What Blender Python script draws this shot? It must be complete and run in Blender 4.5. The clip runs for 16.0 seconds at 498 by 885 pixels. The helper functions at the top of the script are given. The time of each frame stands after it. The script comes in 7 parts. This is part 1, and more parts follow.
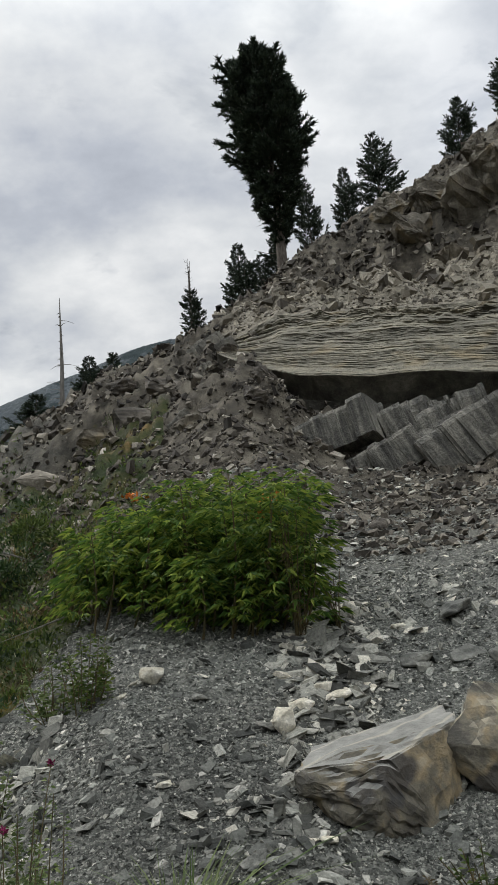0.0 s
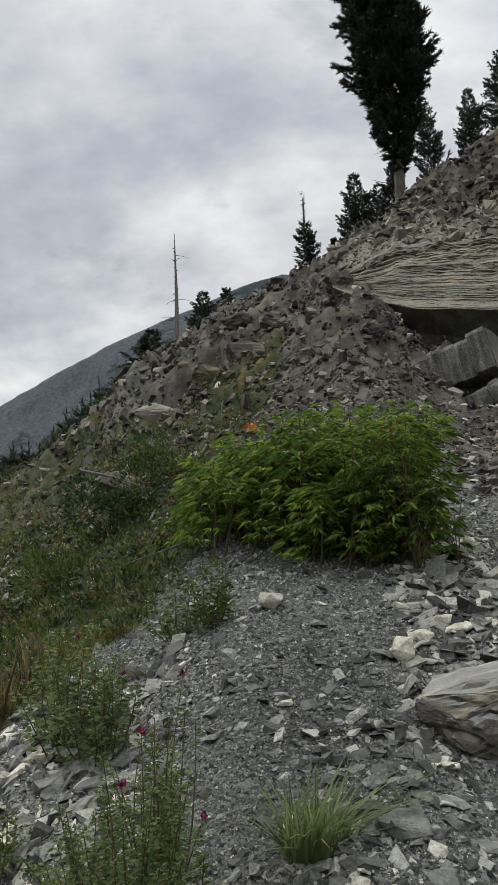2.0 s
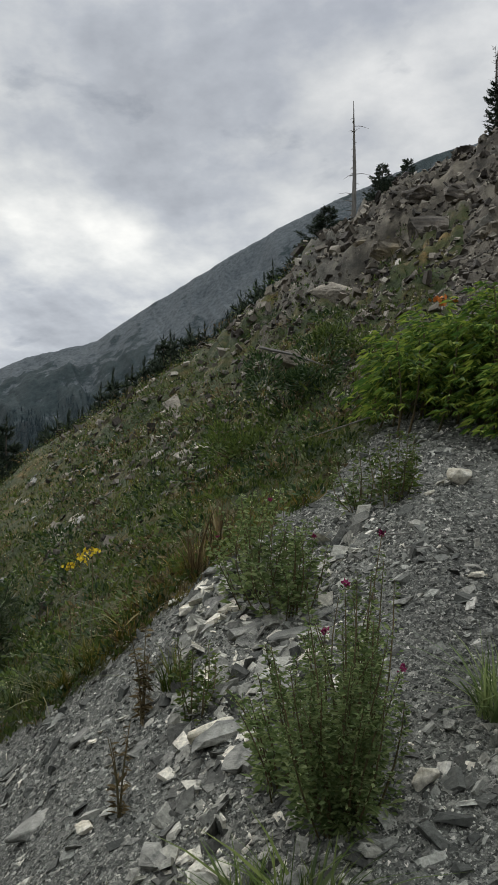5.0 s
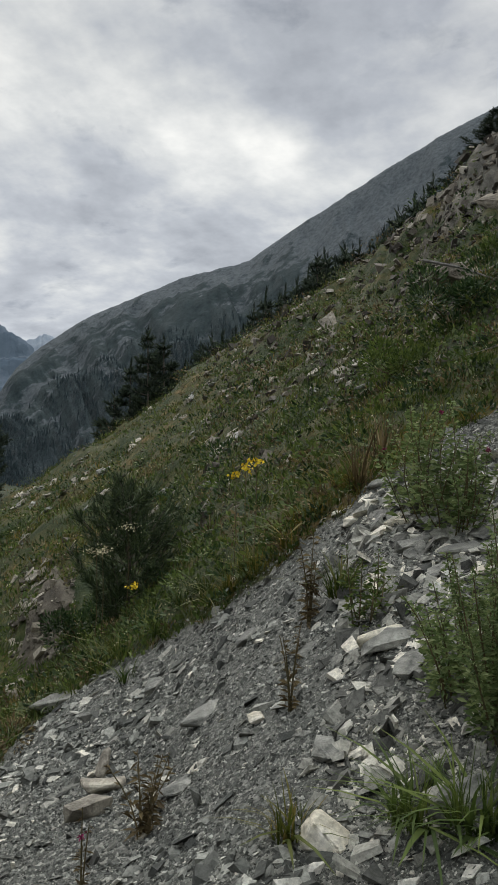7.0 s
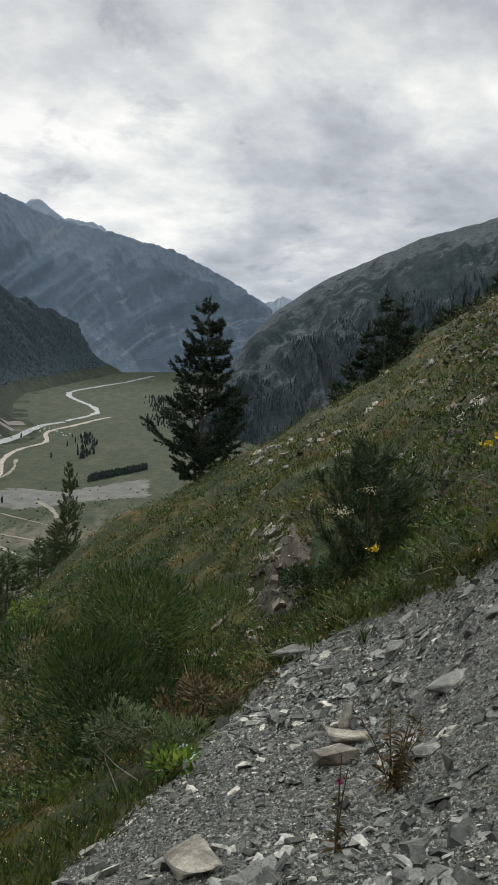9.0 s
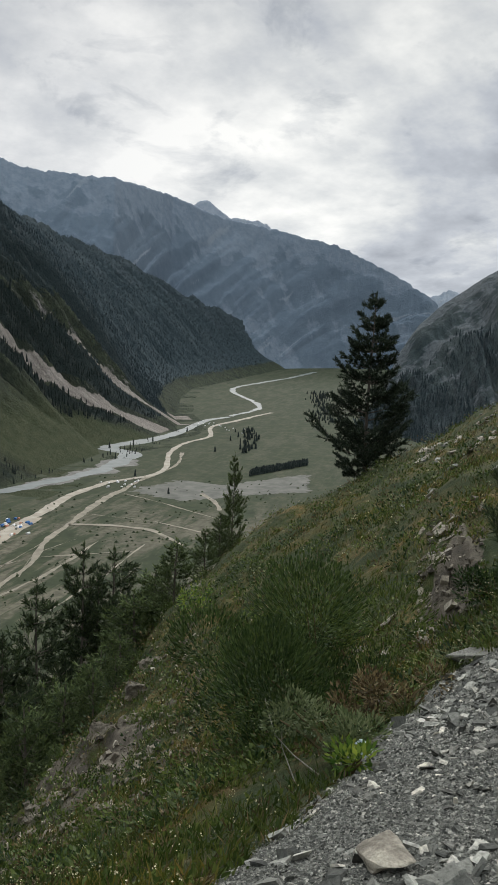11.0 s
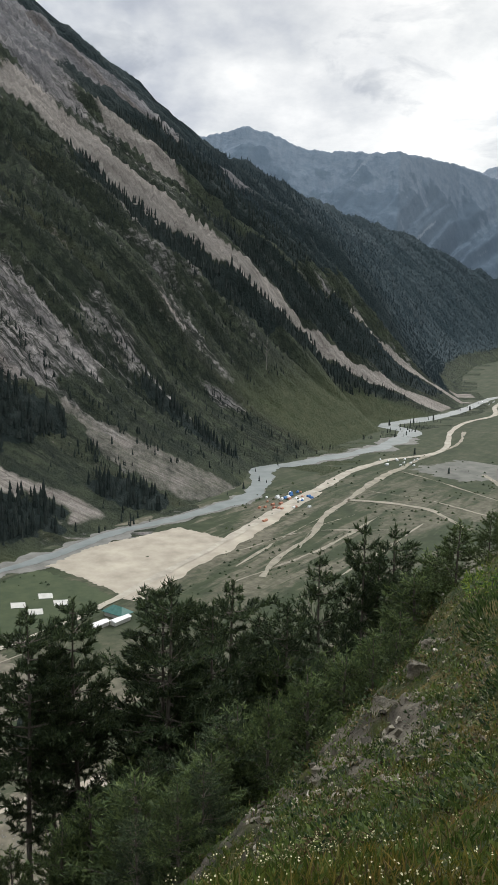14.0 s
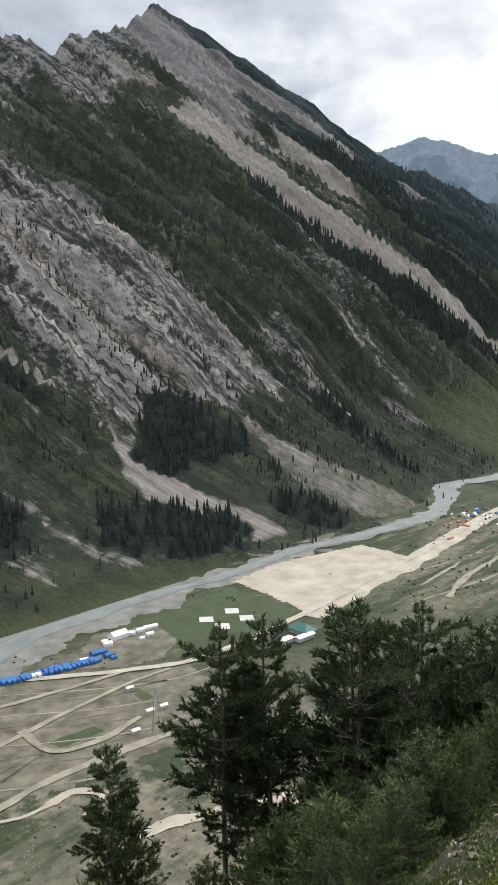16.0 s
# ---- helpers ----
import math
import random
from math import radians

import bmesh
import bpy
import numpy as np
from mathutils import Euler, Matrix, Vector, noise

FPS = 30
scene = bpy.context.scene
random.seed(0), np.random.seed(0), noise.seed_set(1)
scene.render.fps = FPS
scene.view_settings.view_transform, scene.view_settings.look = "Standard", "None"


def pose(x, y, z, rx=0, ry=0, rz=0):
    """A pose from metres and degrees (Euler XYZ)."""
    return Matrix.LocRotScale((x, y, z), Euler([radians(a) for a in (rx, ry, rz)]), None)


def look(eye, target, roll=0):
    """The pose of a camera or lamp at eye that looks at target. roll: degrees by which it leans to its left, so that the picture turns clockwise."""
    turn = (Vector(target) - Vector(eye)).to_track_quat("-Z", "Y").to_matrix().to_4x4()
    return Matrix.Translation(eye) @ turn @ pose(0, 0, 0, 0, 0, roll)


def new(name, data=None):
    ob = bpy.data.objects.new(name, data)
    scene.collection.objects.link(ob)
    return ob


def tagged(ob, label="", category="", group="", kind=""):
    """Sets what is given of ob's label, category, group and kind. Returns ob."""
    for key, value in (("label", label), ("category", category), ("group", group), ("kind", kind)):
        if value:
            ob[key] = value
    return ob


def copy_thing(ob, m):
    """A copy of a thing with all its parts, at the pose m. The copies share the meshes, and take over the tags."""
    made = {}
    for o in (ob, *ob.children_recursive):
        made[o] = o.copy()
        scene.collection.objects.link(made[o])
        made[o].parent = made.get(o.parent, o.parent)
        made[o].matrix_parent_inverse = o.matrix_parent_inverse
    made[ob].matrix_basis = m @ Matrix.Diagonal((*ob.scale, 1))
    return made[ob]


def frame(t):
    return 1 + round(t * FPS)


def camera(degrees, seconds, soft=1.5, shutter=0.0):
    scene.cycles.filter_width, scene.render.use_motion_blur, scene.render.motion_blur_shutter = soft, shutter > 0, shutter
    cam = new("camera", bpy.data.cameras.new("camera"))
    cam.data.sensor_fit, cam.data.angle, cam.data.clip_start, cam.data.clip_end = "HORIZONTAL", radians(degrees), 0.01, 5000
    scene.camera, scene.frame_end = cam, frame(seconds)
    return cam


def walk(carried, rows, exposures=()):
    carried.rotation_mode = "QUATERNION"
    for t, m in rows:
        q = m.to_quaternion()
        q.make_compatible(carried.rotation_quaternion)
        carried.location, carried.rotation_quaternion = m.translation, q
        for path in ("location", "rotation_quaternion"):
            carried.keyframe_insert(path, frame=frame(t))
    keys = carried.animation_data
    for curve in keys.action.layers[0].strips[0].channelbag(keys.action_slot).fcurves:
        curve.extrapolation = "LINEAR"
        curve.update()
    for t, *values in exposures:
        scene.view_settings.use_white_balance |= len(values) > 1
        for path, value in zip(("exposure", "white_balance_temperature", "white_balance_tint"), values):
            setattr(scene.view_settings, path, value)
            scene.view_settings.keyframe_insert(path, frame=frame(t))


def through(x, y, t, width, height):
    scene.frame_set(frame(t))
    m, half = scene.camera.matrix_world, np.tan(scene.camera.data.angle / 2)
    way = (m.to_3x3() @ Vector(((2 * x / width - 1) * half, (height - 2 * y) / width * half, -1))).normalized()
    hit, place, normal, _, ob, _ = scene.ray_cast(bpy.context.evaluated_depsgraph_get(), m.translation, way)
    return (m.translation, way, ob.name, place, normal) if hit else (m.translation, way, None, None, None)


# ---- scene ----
# ---- camera ----
EYE = 1.6
cam = camera(34.2, 16.0)
ROWS = [
    (0.0, 0.039, 0.466, 0.139, 0.00, 15.27, -4.89),
    (0.5, 0.024, 0.478, 0.129, 2.10, 14.49, -4.42),
    (1.0, 0.004, 0.485, 0.121, 4.24, 13.61, -3.65),
    (1.5, -0.023, 0.492, 0.111, 6.27, 12.52, -2.83),
    (2.0, -0.047, 0.494, 0.097, 8.23, 11.31, -2.14),
    (2.5, -0.078, 0.499, 0.080, 10.54, 9.80, -1.52),
    (3.0, -0.096, 0.504, 0.071, 12.88, 8.51, -1.18),
    (3.5, -0.113, 0.501, 0.060, 15.09, 7.36, -0.50),
    (6.0, -0.241, 0.528, -0.029, 24.53, 0.37, 1.16),
    (6.5, -0.269, 0.524, -0.047, 27.39, -1.13, 1.55),
    (7.0, -0.301, 0.507, -0.056, 30.84, -2.47, 1.70),
    (7.5, -0.314, 0.478, -0.053, 33.79, -3.23, 2.12),
    (8.0, -0.340, 0.445, -0.061, 37.66, -3.95, 2.86),
    (8.5, -0.374, 0.414, -0.063, 42.84, -4.97, 3.18),
    (9.0, -0.386, 0.384, -0.058, 47.00, -5.73, 2.96),
    (9.5, -0.388, 0.354, -0.061, 49.79, -6.25, 2.77),
    (10.0, -0.408, 0.317, -0.065, 52.79, -6.66, 2.59),
    (12.5, -0.475, 0.151, -0.059, 67.49, -6.52, 2.40),
    (13.0, -0.483, 0.113, -0.061, 71.48, -7.21, 2.00),
    (13.5, -0.491, 0.077, -0.053, 75.51, -8.21, 2.00),
    (14.0, -0.483, 0.065, -0.055, 78.08, -8.77, 1.11),
    (14.5, -0.475, 0.061, -0.044, 80.35, -8.27, -0.80),
    (15.0, -0.478, 0.020, -0.030, 83.29, -8.05, -1.52),
    (15.5, -0.489, -0.044, -0.015, 87.28, -8.09, -1.79),
    (16.0, -0.502, -0.119, -0.000, 90.91, -7.49, -1.77),
]
walk(cam, [(t, pose(x, y, z + EYE, 90 + pitch, 0, yaw) @ pose(0, 0, 0, 0, 0, roll)) for t, x, y, z, yaw, pitch, roll in ROWS],
     [(0.0, 0.17), (3.5, 0.08), (7.0, -0.01), (10.0, 0.0), (13.0, 0.12), (14.0, 0.28), (15.0, 0.42), (16.0, 0.61)])

# ---- world, sun ----
SUN_AZ, SUN_EL = 52.0, 34.0          # azimuth to the left of +y, height above the horizon
world = bpy.data.worlds.new("overcast_sky")
scene.world = world
world.use_nodes = True


class Nodes:
    """A short hand for node trees."""

    def __init__(self, tree):
        self.tree = tree
        tree.nodes.clear()

    def add(self, kind, **sets):
        n = self.tree.nodes.new("ShaderNode" + kind)
        for k, v in sets.items():
            if k in n.inputs.keys():
                self.put(n.inputs[k], v)
            elif k.startswith("i") and k[1:].isdigit():
                self.put(n.inputs[int(k[1:])], v)
            elif k == "operation":
                n.operation = v
            elif k == "use_clamp":
                n.use_clamp = v
            elif k == "data_type":
                n.data_type = v
            elif k == "blend_type":
                n.blend_type = v
            elif k == "attribute_name":
                n.attribute_name = v
            elif k == "wave_type":
                n.wave_type = v
            elif k == "bands_direction":
                n.bands_direction = v
        return n

    def put(self, socket, v):
        if isinstance(v, bpy.types.NodeSocket):
            self.tree.links.new(v, socket)
        elif isinstance(v, bpy.types.Node):
            self.tree.links.new(v.outputs[0], socket)
        else:
            socket.default_value = v

    def noise(self, vec, scale, detail=4.0, rough=0.55, lac=2.0, dist=0.0):
        n = self.add("TexNoise", Scale=scale, Detail=detail, Roughness=rough, Lacunarity=lac, Distortion=dist)
        if vec is not None:
            self.put(n.inputs["Vector"], vec)
        return n.outputs["Fac"]

    def ramp(self, fac, *stops, interp="LINEAR"):
        n = self.add("ValToRGB")
        n.color_ramp.interpolation = interp
        e = n.color_ramp.elements
        while len(e) < len(stops):
            e.new(0.5)
        for el, (p, c) in zip(e, stops):
            el.position = p
            el.color = (c, c, c, 1) if isinstance(c, (int, float)) else (*c, 1)
        self.put(n.inputs[0], fac)
        return n.outputs[0]

    def mix(self, fac, a, b, blend="MIX"):
        n = self.add("Mix", data_type="RGBA", blend_type=blend)
        for i, v in ((0, fac), (6, a), (7, b)):
            if isinstance(v, tuple) and len(v) == 3:
                v = (*v, 1)
            self.put(n.inputs[i], v)
        return n.outputs[2]

    def math(self, op, a, b=0.0, c=0.0, clamp=False):
        n = self.add("Math", operation=op, use_clamp=clamp)
        for i, v in enumerate((a, b, c)):
            self.put(n.inputs[i], v)
        return n.outputs[0]


def build_sky():
    k = Nodes(world.node_tree)
    sky = k.add("TexSky")
    sky.sky_type, sky.sun_disc, sky.sun_elevation, sky.sun_rotation = "NISHITA", False, radians(SUN_EL), radians(-SUN_AZ)
    sky.altitude, sky.dust_density = 2700.0, 2.0
    geo = k.add("TexCoord").outputs["Generated"]
    sep = k.add("SeparateXYZ", i0=geo)
    # the cloud deck lies on a flat layer overhead, so that it narrows to the horizon
    up = k.math("ADD", k.math("MAXIMUM", sep.outputs[2], 0.0), 0.26)
    deck = k.add("CombineXYZ", X=k.math("DIVIDE", sep.outputs[0], up), Y=k.math("DIVIDE", sep.outputs[1], up), Z=0.3)
    big = k.noise(deck.outputs[0], 0.85, 6.0, 0.56, dist=0.5)
    small = k.noise(deck.outputs[0], 3.2, 7.0, 0.6)
    cloud = k.math("ADD", k.math("MULTIPLY", big, 0.68), k.math("MULTIPLY", small, 0.32))
    grey = k.ramp(cloud, (0.39, (0.33, 0.355, 0.405)), (0.465, (0.47, 0.50, 0.555)), (0.53, (0.66, 0.68, 0.70)), (0.61, (0.92, 0.922, 0.912)))
    # brighter round the hidden sun
    d = Vector((-math.sin(radians(40)) * math.cos(radians(12)), math.cos(radians(40)) * math.cos(radians(12)), math.sin(radians(12))))
    dot = k.add("VectorMath", operation="DOT_PRODUCT", i0=geo, i1=d).outputs["Value"]
    glow = k.ramp(dot, (0.50, (0.915, 0.935, 0.965)), (0.84, (0.96, 0.965, 0.975)), (1.0, (1.10, 1.10, 1.08)), interp="EASE")
    low = k.ramp(sep.outputs[2], (0.0, 1.14), (0.2, 1.03), (0.42, 0.93), (0.62, 1.0), interp="EASE")
    # torn darker scraps below the deck
    scraps = k.ramp(k.noise(deck.outputs[0], 4.2, 6.0, 0.58, dist=0.4), (0.59, (1.0, 1.0, 1.0)), (0.68, (0.80, 0.815, 0.84)))
    grey = k.mix(1.0, grey, scraps, "MULTIPLY")
    lit = k.mix(1.0, k.mix(1.0, grey, glow, "MULTIPLY"), low, "MULTIPLY")
    gap = k.ramp(k.noise(deck.outputs[0], 1.1, 3.0, 0.5), (0.66, 0.0), (0.74, 0.35))
    scaled = k.mix(1.0, sky.outputs[0], (0.10, 0.10, 0.10), "MULTIPLY")
    # an overcast sky is brightest overhead
    crown = k.ramp(sep.outputs[2], (0.62, (1.0, 1.0, 1.0)), (1.0, (4.3, 4.2, 3.85)), interp="EASE")
    both = k.mix(1.0, k.mix(gap, lit, scaled), crown, "MULTIPLY")
    k.add("OutputWorld", Surface=k.add("Background", Color=both, Strength=1.0))


build_sky()
sun = new("sun", bpy.data.lights.new("sun", "SUN"))
sun.data.energy, sun.data.angle, sun.data.color = 1.4, radians(20), (1.0, 0.96, 0.90)
sun.matrix_world = look((0, 0, 60), (60 * math.sin(radians(SUN_AZ)), -60 * math.cos(radians(SUN_AZ)), 60 - 60 * math.tan(radians(SUN_EL))))
# ---- materials ----
def material(name):
    m = bpy.data.materials.new(name)
    m.use_nodes = True
    return m, Nodes(m.node_tree)


def finish(k, color, rough=0.9, bump=None, strength=0.4, dist=0.02, spec=0.3, **more):
    b = k.add("BsdfPrincipled", Roughness=rough, **more)
    if isinstance(color, tuple) and len(color) == 3:
        color = (*color, 1)
    k.put(b.inputs["Base Color"], color)
    b.inputs["Specular IOR Level"].default_value = spec
    if bump is not None:
        k.put(b.inputs["Normal"], k.add("Bump", Strength=strength, Distance=dist, Height=bump).outputs[0])
    k.add("OutputMaterial", Surface=b)


def place(k):
    return k.add("NewGeometry").outputs["Position"]


def attr(k, name):
    return k.add("Attribute", attribute_name=name).outputs["Fac"]


def mat_ground():
    m, k = material("hillside")
    p = place(k)
    chips = k.add("TexVoronoi", Vector=p, Scale=46.0, Randomness=1.0)
    fine = k.add("TexVoronoi", Vector=p, Scale=130.0)
    tone = k.noise(p, 0.55, 5.0, 0.6)
    gravel = k.ramp(k.add("SeparateXYZ", i0=chips.outputs["Color"]).outputs[0], (0.0, (0.040, 0.042, 0.037)), (0.5, (0.105, 0.108, 0.096)), (0.86, (0.235, 0.236, 0.21)), (0.97, (0.42, 0.41, 0.36)))
    dust = k.mix(k.ramp(tone, (0.46, 0.0), (0.68, 0.6)), gravel, (0.25, 0.252, 0.224))
    grit = k.mix(0.35, dust, k.ramp(k.add("SeparateXYZ", i0=fine.outputs["Color"]).outputs[1], (0.0, (0.035, 0.036, 0.031)), (0.8, (0.155, 0.156, 0.138)), (1.0, (0.38, 0.37, 0.325))))
    soil = k.ramp(k.noise(p, 1.6, 7.0, 0.65), (0.34, (0.034, 0.029, 0.022)), (0.5, (0.090, 0.078, 0.059)), (0.70, (0.21, 0.186, 0.143)))
    # sward base kept dark to paint in shade between the grass blades
    sward = k.ramp(k.noise(p, 2.3, 7.0, 0.7), (0.3, (0.017, 0.026, 0.007)), (0.48, (0.036, 0.049, 0.012)), (0.60, (0.068, 0.064, 0.021)), (0.74, (0.16, 0.128, 0.068)))
    sward = k.mix(1.0, sward, k.ramp(k.noise(p, 0.42, 4.0, 0.6), (0.36, (0.5, 0.7, 0.5)), (0.5, (1.0, 1.0, 1.0)), (0.62, (1.9, 1.4, 1.25))), "MULTIPLY")
    rock = k.mix(attr(k, "rock"), darken_slate(k, p, grit), soil)
    wob = k.noise(p, 1.7, 5.0, 0.6)
    g = k.math("ADD", attr(k, "grass"), k.math("MULTIPLY", k.math("SUBTRACT", wob, 0.5), 1.1))
    col = k.mix(k.ramp(g, (0.42, 0.0), (0.58, 1.0)), rock, sward)
    h = k.math("ADD", k.math("MULTIPLY", k.add("SeparateXYZ", i0=chips.outputs["Color"]).outputs[2], 0.35), k.math("MULTIPLY", k.noise(p, 16.0, 9.0, 0.75), 1.1))
    finish(k, col, 0.92, h, 0.9, 0.04)
    return m


def mat_stone(name, dark, mid, light, scale=3.0, band=0.0, rough=0.8, warm=None, relief=0.6, stretch=(1, 1, 1)):
    m, k = material(name)
    p = k.add("TexCoord").outputs["Object"]
    n = k.noise(k.add("Mapping", Vector=p, Scale=stretch).outputs[0], scale, 7.0, 0.62)
    col = k.ramp(n, (0.36, dark), (0.5, mid), (0.64, light))
    grain = k.noise(p, scale * 9, 6.0, 0.7)
    col = k.mix(1.0, col, k.ramp(grain, (0.36, 0.76), (0.64, 1.24)), "MULTIPLY")
    if band:
        w = k.add("TexWave", Vector=p, Scale=band, Distortion=3.0, Detail=3.0, wave_type="BANDS", bands_direction="Z")
        col = k.mix(k.math("MULTIPLY", w.outputs["Fac"], 0.35), col, light)
    if warm:
        col = k.mix(k.ramp(k.noise(p, scale * 0.6, 4.0), (0.56, 0.0), (0.68, 0.8)), col, warm)
    info = k.add("ObjectInfo").outputs["Random"]
    col = k.mix(1.0, col, k.ramp(info, (0.0, 0.75), (1.0, 1.25)), "MULTIPLY")
    finish(k, col, rough, k.math("ADD", k.noise(p, scale * 2.2, 9.0, 0.72), k.math("MULTIPLY", grain, 0.35)), relief, 0.16 / scale)
    return m


def darken_slate(k, p, col):
    """Slate on the mound and in noise patches: darker than the dusty rest."""
    d = k.add("VectorMath", operation="DISTANCE", i0=k.add("Mapping", Vector=p, Scale=(1.0, 0.62, 0.0)).outputs[0], i1=(-0.35, 3.0, 0.0)).outputs["Value"]
    heap = k.ramp(k.math("ADD", d, k.math("MULTIPLY", k.math("SUBTRACT", k.noise(p, 1.4, 5.0, 0.6), 0.5), 0.9)), (0.35, 0.42), (0.85, 0.0))
    mottle = k.ramp(k.noise(p, 0.9, 6.0, 0.62), (0.34, 0.14), (0.44, 0.0))
    return k.mix(1.0, col, k.mix(k.math("MAXIMUM", heap, mottle), (1.0, 1.0, 1.0), (0.34, 0.34, 0.345)), "MULTIPLY")


def mat_chips(name, *stops, single=False):
    m, k = material(name)
    r = k.add("ObjectInfo").outputs["Random"] if single else k.add("NewGeometry").outputs["Random Per Island"]
    col = k.ramp(r, *stops)
    if "slate" in name:
        col = darken_slate(k, place(k), col)
    n = k.noise(place(k), 45.0, 7.0, 0.7)
    col = k.mix(1.0, col, k.ramp(n, (0.34, 0.55), (0.66, 1.35)), "MULTIPLY")
    finish(k, col, 0.82, n, 0.7, 0.012)
    return m


def mat_leaf(name, dark, mid, light, through=0.25, rough=0.6, patchy=False):
    m, k = material(name)
    r = k.add("NewGeometry").outputs["Random Per Island"]
    col = k.ramp(r, (0.0, dark), (0.5, mid), (1.0, light))
    col = k.mix(1.0, col, k.ramp(k.noise(place(k), 1.3, 3.0), (0.3, 0.65), (0.7, 1.3)), "MULTIPLY")
    if patchy:
        # noise patches, from darker green to sun-browned
        n = k.noise(place(k), 0.42, 4.0, 0.6)
        col = k.mix(1.0, col, k.ramp(n, (0.36, (0.46, 0.70, 0.5)), (0.5, (1.05, 1.05, 1.0)), (0.62, (1.75, 1.2, 1.0))), "MULTIPLY")
    d = k.add("BsdfPrincipled", Roughness=rough)
    k.put(d.inputs["Base Color"], col)
    d.inputs["Specular IOR Level"].default_value = 0.25
    t = k.add("BsdfTranslucent", Color=col)
    k.add("OutputMaterial", Surface=k.add("MixShader", i0=through, i1=d, i2=t))
    return m


def mat_bark(name, a, b):
    m, k = material(name)
    p = k.add("TexCoord").outputs["Object"]
    st = k.add("Mapping", Vector=p, Scale=(9.0, 9.0, 1.6)).outputs[0]
    n = k.noise(st, 2.0, 7.0, 0.65)
    finish(k, k.ramp(n, (0.3, a), (0.7, b)), 0.9, n, 0.7, 0.03)
    return m


def mat_plain(name, a, b, scale, rough=0.85, detail=6.0, stretch=(1, 1, 1)):
    m, k = material(name)
    p = k.add("Mapping", Vector=place(k), Scale=stretch).outputs[0]
    n = k.noise(p, scale, detail, 0.62)
    finish(k, k.ramp(n, (0.32, a), (0.68, b)), rough, n, 0.3, 0.05)
    return m


def mat_wall(name, rock_a, rock_b, green_a, green_b, scree, scale=1.0, streaks=False):
    """Mountain side: rock, scrub and scree, with the shares taken from the mesh's own attributes."""
    m, k = material(name)
    p = place(k)
    n = k.noise(p, 0.012 * scale, 9.0, 0.68)
    f = k.noise(p, 0.06 * scale, 7.0, 0.7)
    rock = k.ramp(f, (0.36, rock_a), (0.62, rock_b))
    green = k.ramp(k.noise(p, 0.04 * scale, 8.0, 0.7), (0.35, green_a), (0.65, green_b))
    if streaks:
        lean = k.add("CombineXYZ", X=attr(k, "along"), Y=k.math("MULTIPLY", attr(k, "up"), 0.15)).outputs[0]
        n = k.math("ADD", k.math("MULTIPLY", n, 0.45), k.math("MULTIPLY", k.noise(lean, 0.028, 10.0, 0.70), 0.55))
        rock = k.mix(0.65, rock, k.ramp(k.noise(lean, 0.07, 9.0, 0.78), (0.40, (0.05, 0.05, 0.05)), (0.49, rock_a), (0.60, rock_b)))
    if streaks:
        rock = k.mix(k.math("MULTIPLY", attr(k, "crag"), 0.8), rock, k.ramp(k.noise(lean, 0.045, 10.0, 0.78), (0.38, (0.105, 0.106, 0.117)), (0.52, (0.205, 0.202, 0.212)), (0.70, (0.40, 0.38, 0.37))))
    cover = k.math("ADD", attr(k, "green"), k.math("MULTIPLY", k.math("SUBTRACT", n, 0.5), 2.2 if streaks else 1.5))
    col = k.mix(k.ramp(cover, (0.44, 0.0), (0.56, 1.0)), rock, green)
    if streaks:
        scrub = k.ramp(k.math("ADD", k.math("MULTIPLY", k.noise(p, 0.10, 6.0, 0.75), 0.45), k.math("MULTIPLY", k.noise(lean, 0.022, 8.0, 0.72), 0.55)), (0.485, 0.0), (0.535, 0.92))
        col = k.mix(k.math("MULTIPLY", scrub, attr(k, "scrub")), col, (0.030, 0.038, 0.028))
        crack = k.math("ABSOLUTE", k.math("SUBTRACT", k.noise(lean, 0.034, 6.0, 0.6), 0.5))
        col = k.mix(k.math("MULTIPLY", k.ramp(crack, (0.008, 0.9), (0.026, 0.0)), attr(k, "scrub")), col, (0.026, 0.033, 0.026))
        col = k.mix(k.ramp(k.noise(lean, 0.018, 3.0, 0.5), (0.56, 0.0), (0.66, 0.45)), col, k.mix(1.0, col, (1.22, 1.02, 0.84), "MULTIPLY"))
    # without streaks the woods are lifted bluish, painting distance haze
    woods = k.ramp(f, (0.35, (0.018, 0.027, 0.026)), (0.65, (0.030, 0.041, 0.039))) if streaks else k.ramp(f, (0.35, (0.028, 0.041, 0.047)), (0.65, (0.046, 0.061, 0.066)))
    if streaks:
        # distance haze painted in: the woods turn bluer and paler up the valley
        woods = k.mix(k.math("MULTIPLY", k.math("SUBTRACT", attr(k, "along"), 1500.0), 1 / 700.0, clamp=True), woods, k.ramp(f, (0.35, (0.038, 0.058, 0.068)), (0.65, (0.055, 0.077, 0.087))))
    edge = k.math("ADD", attr(k, "forest"), k.math("MULTIPLY", k.math("SUBTRACT", k.noise(p, 0.05, 8.0, 0.72), 0.5), 1.5))
    col = k.mix(k.ramp(edge, (0.42, 0.0), (0.56, 0.95)), col, woods)
    col = k.mix(attr(k, "meadow"), col, k.ramp(f, (0.3, (0.050, 0.066, 0.032)), (0.7, (0.095, 0.103, 0.058))))
    s = k.math("ADD", attr(k, "scree"), k.math("MULTIPLY", k.math("SUBTRACT", f, 0.5), 0.5))
    loose = k.mix(k.math("MULTIPLY", n, 0.4), scree, rock_b)
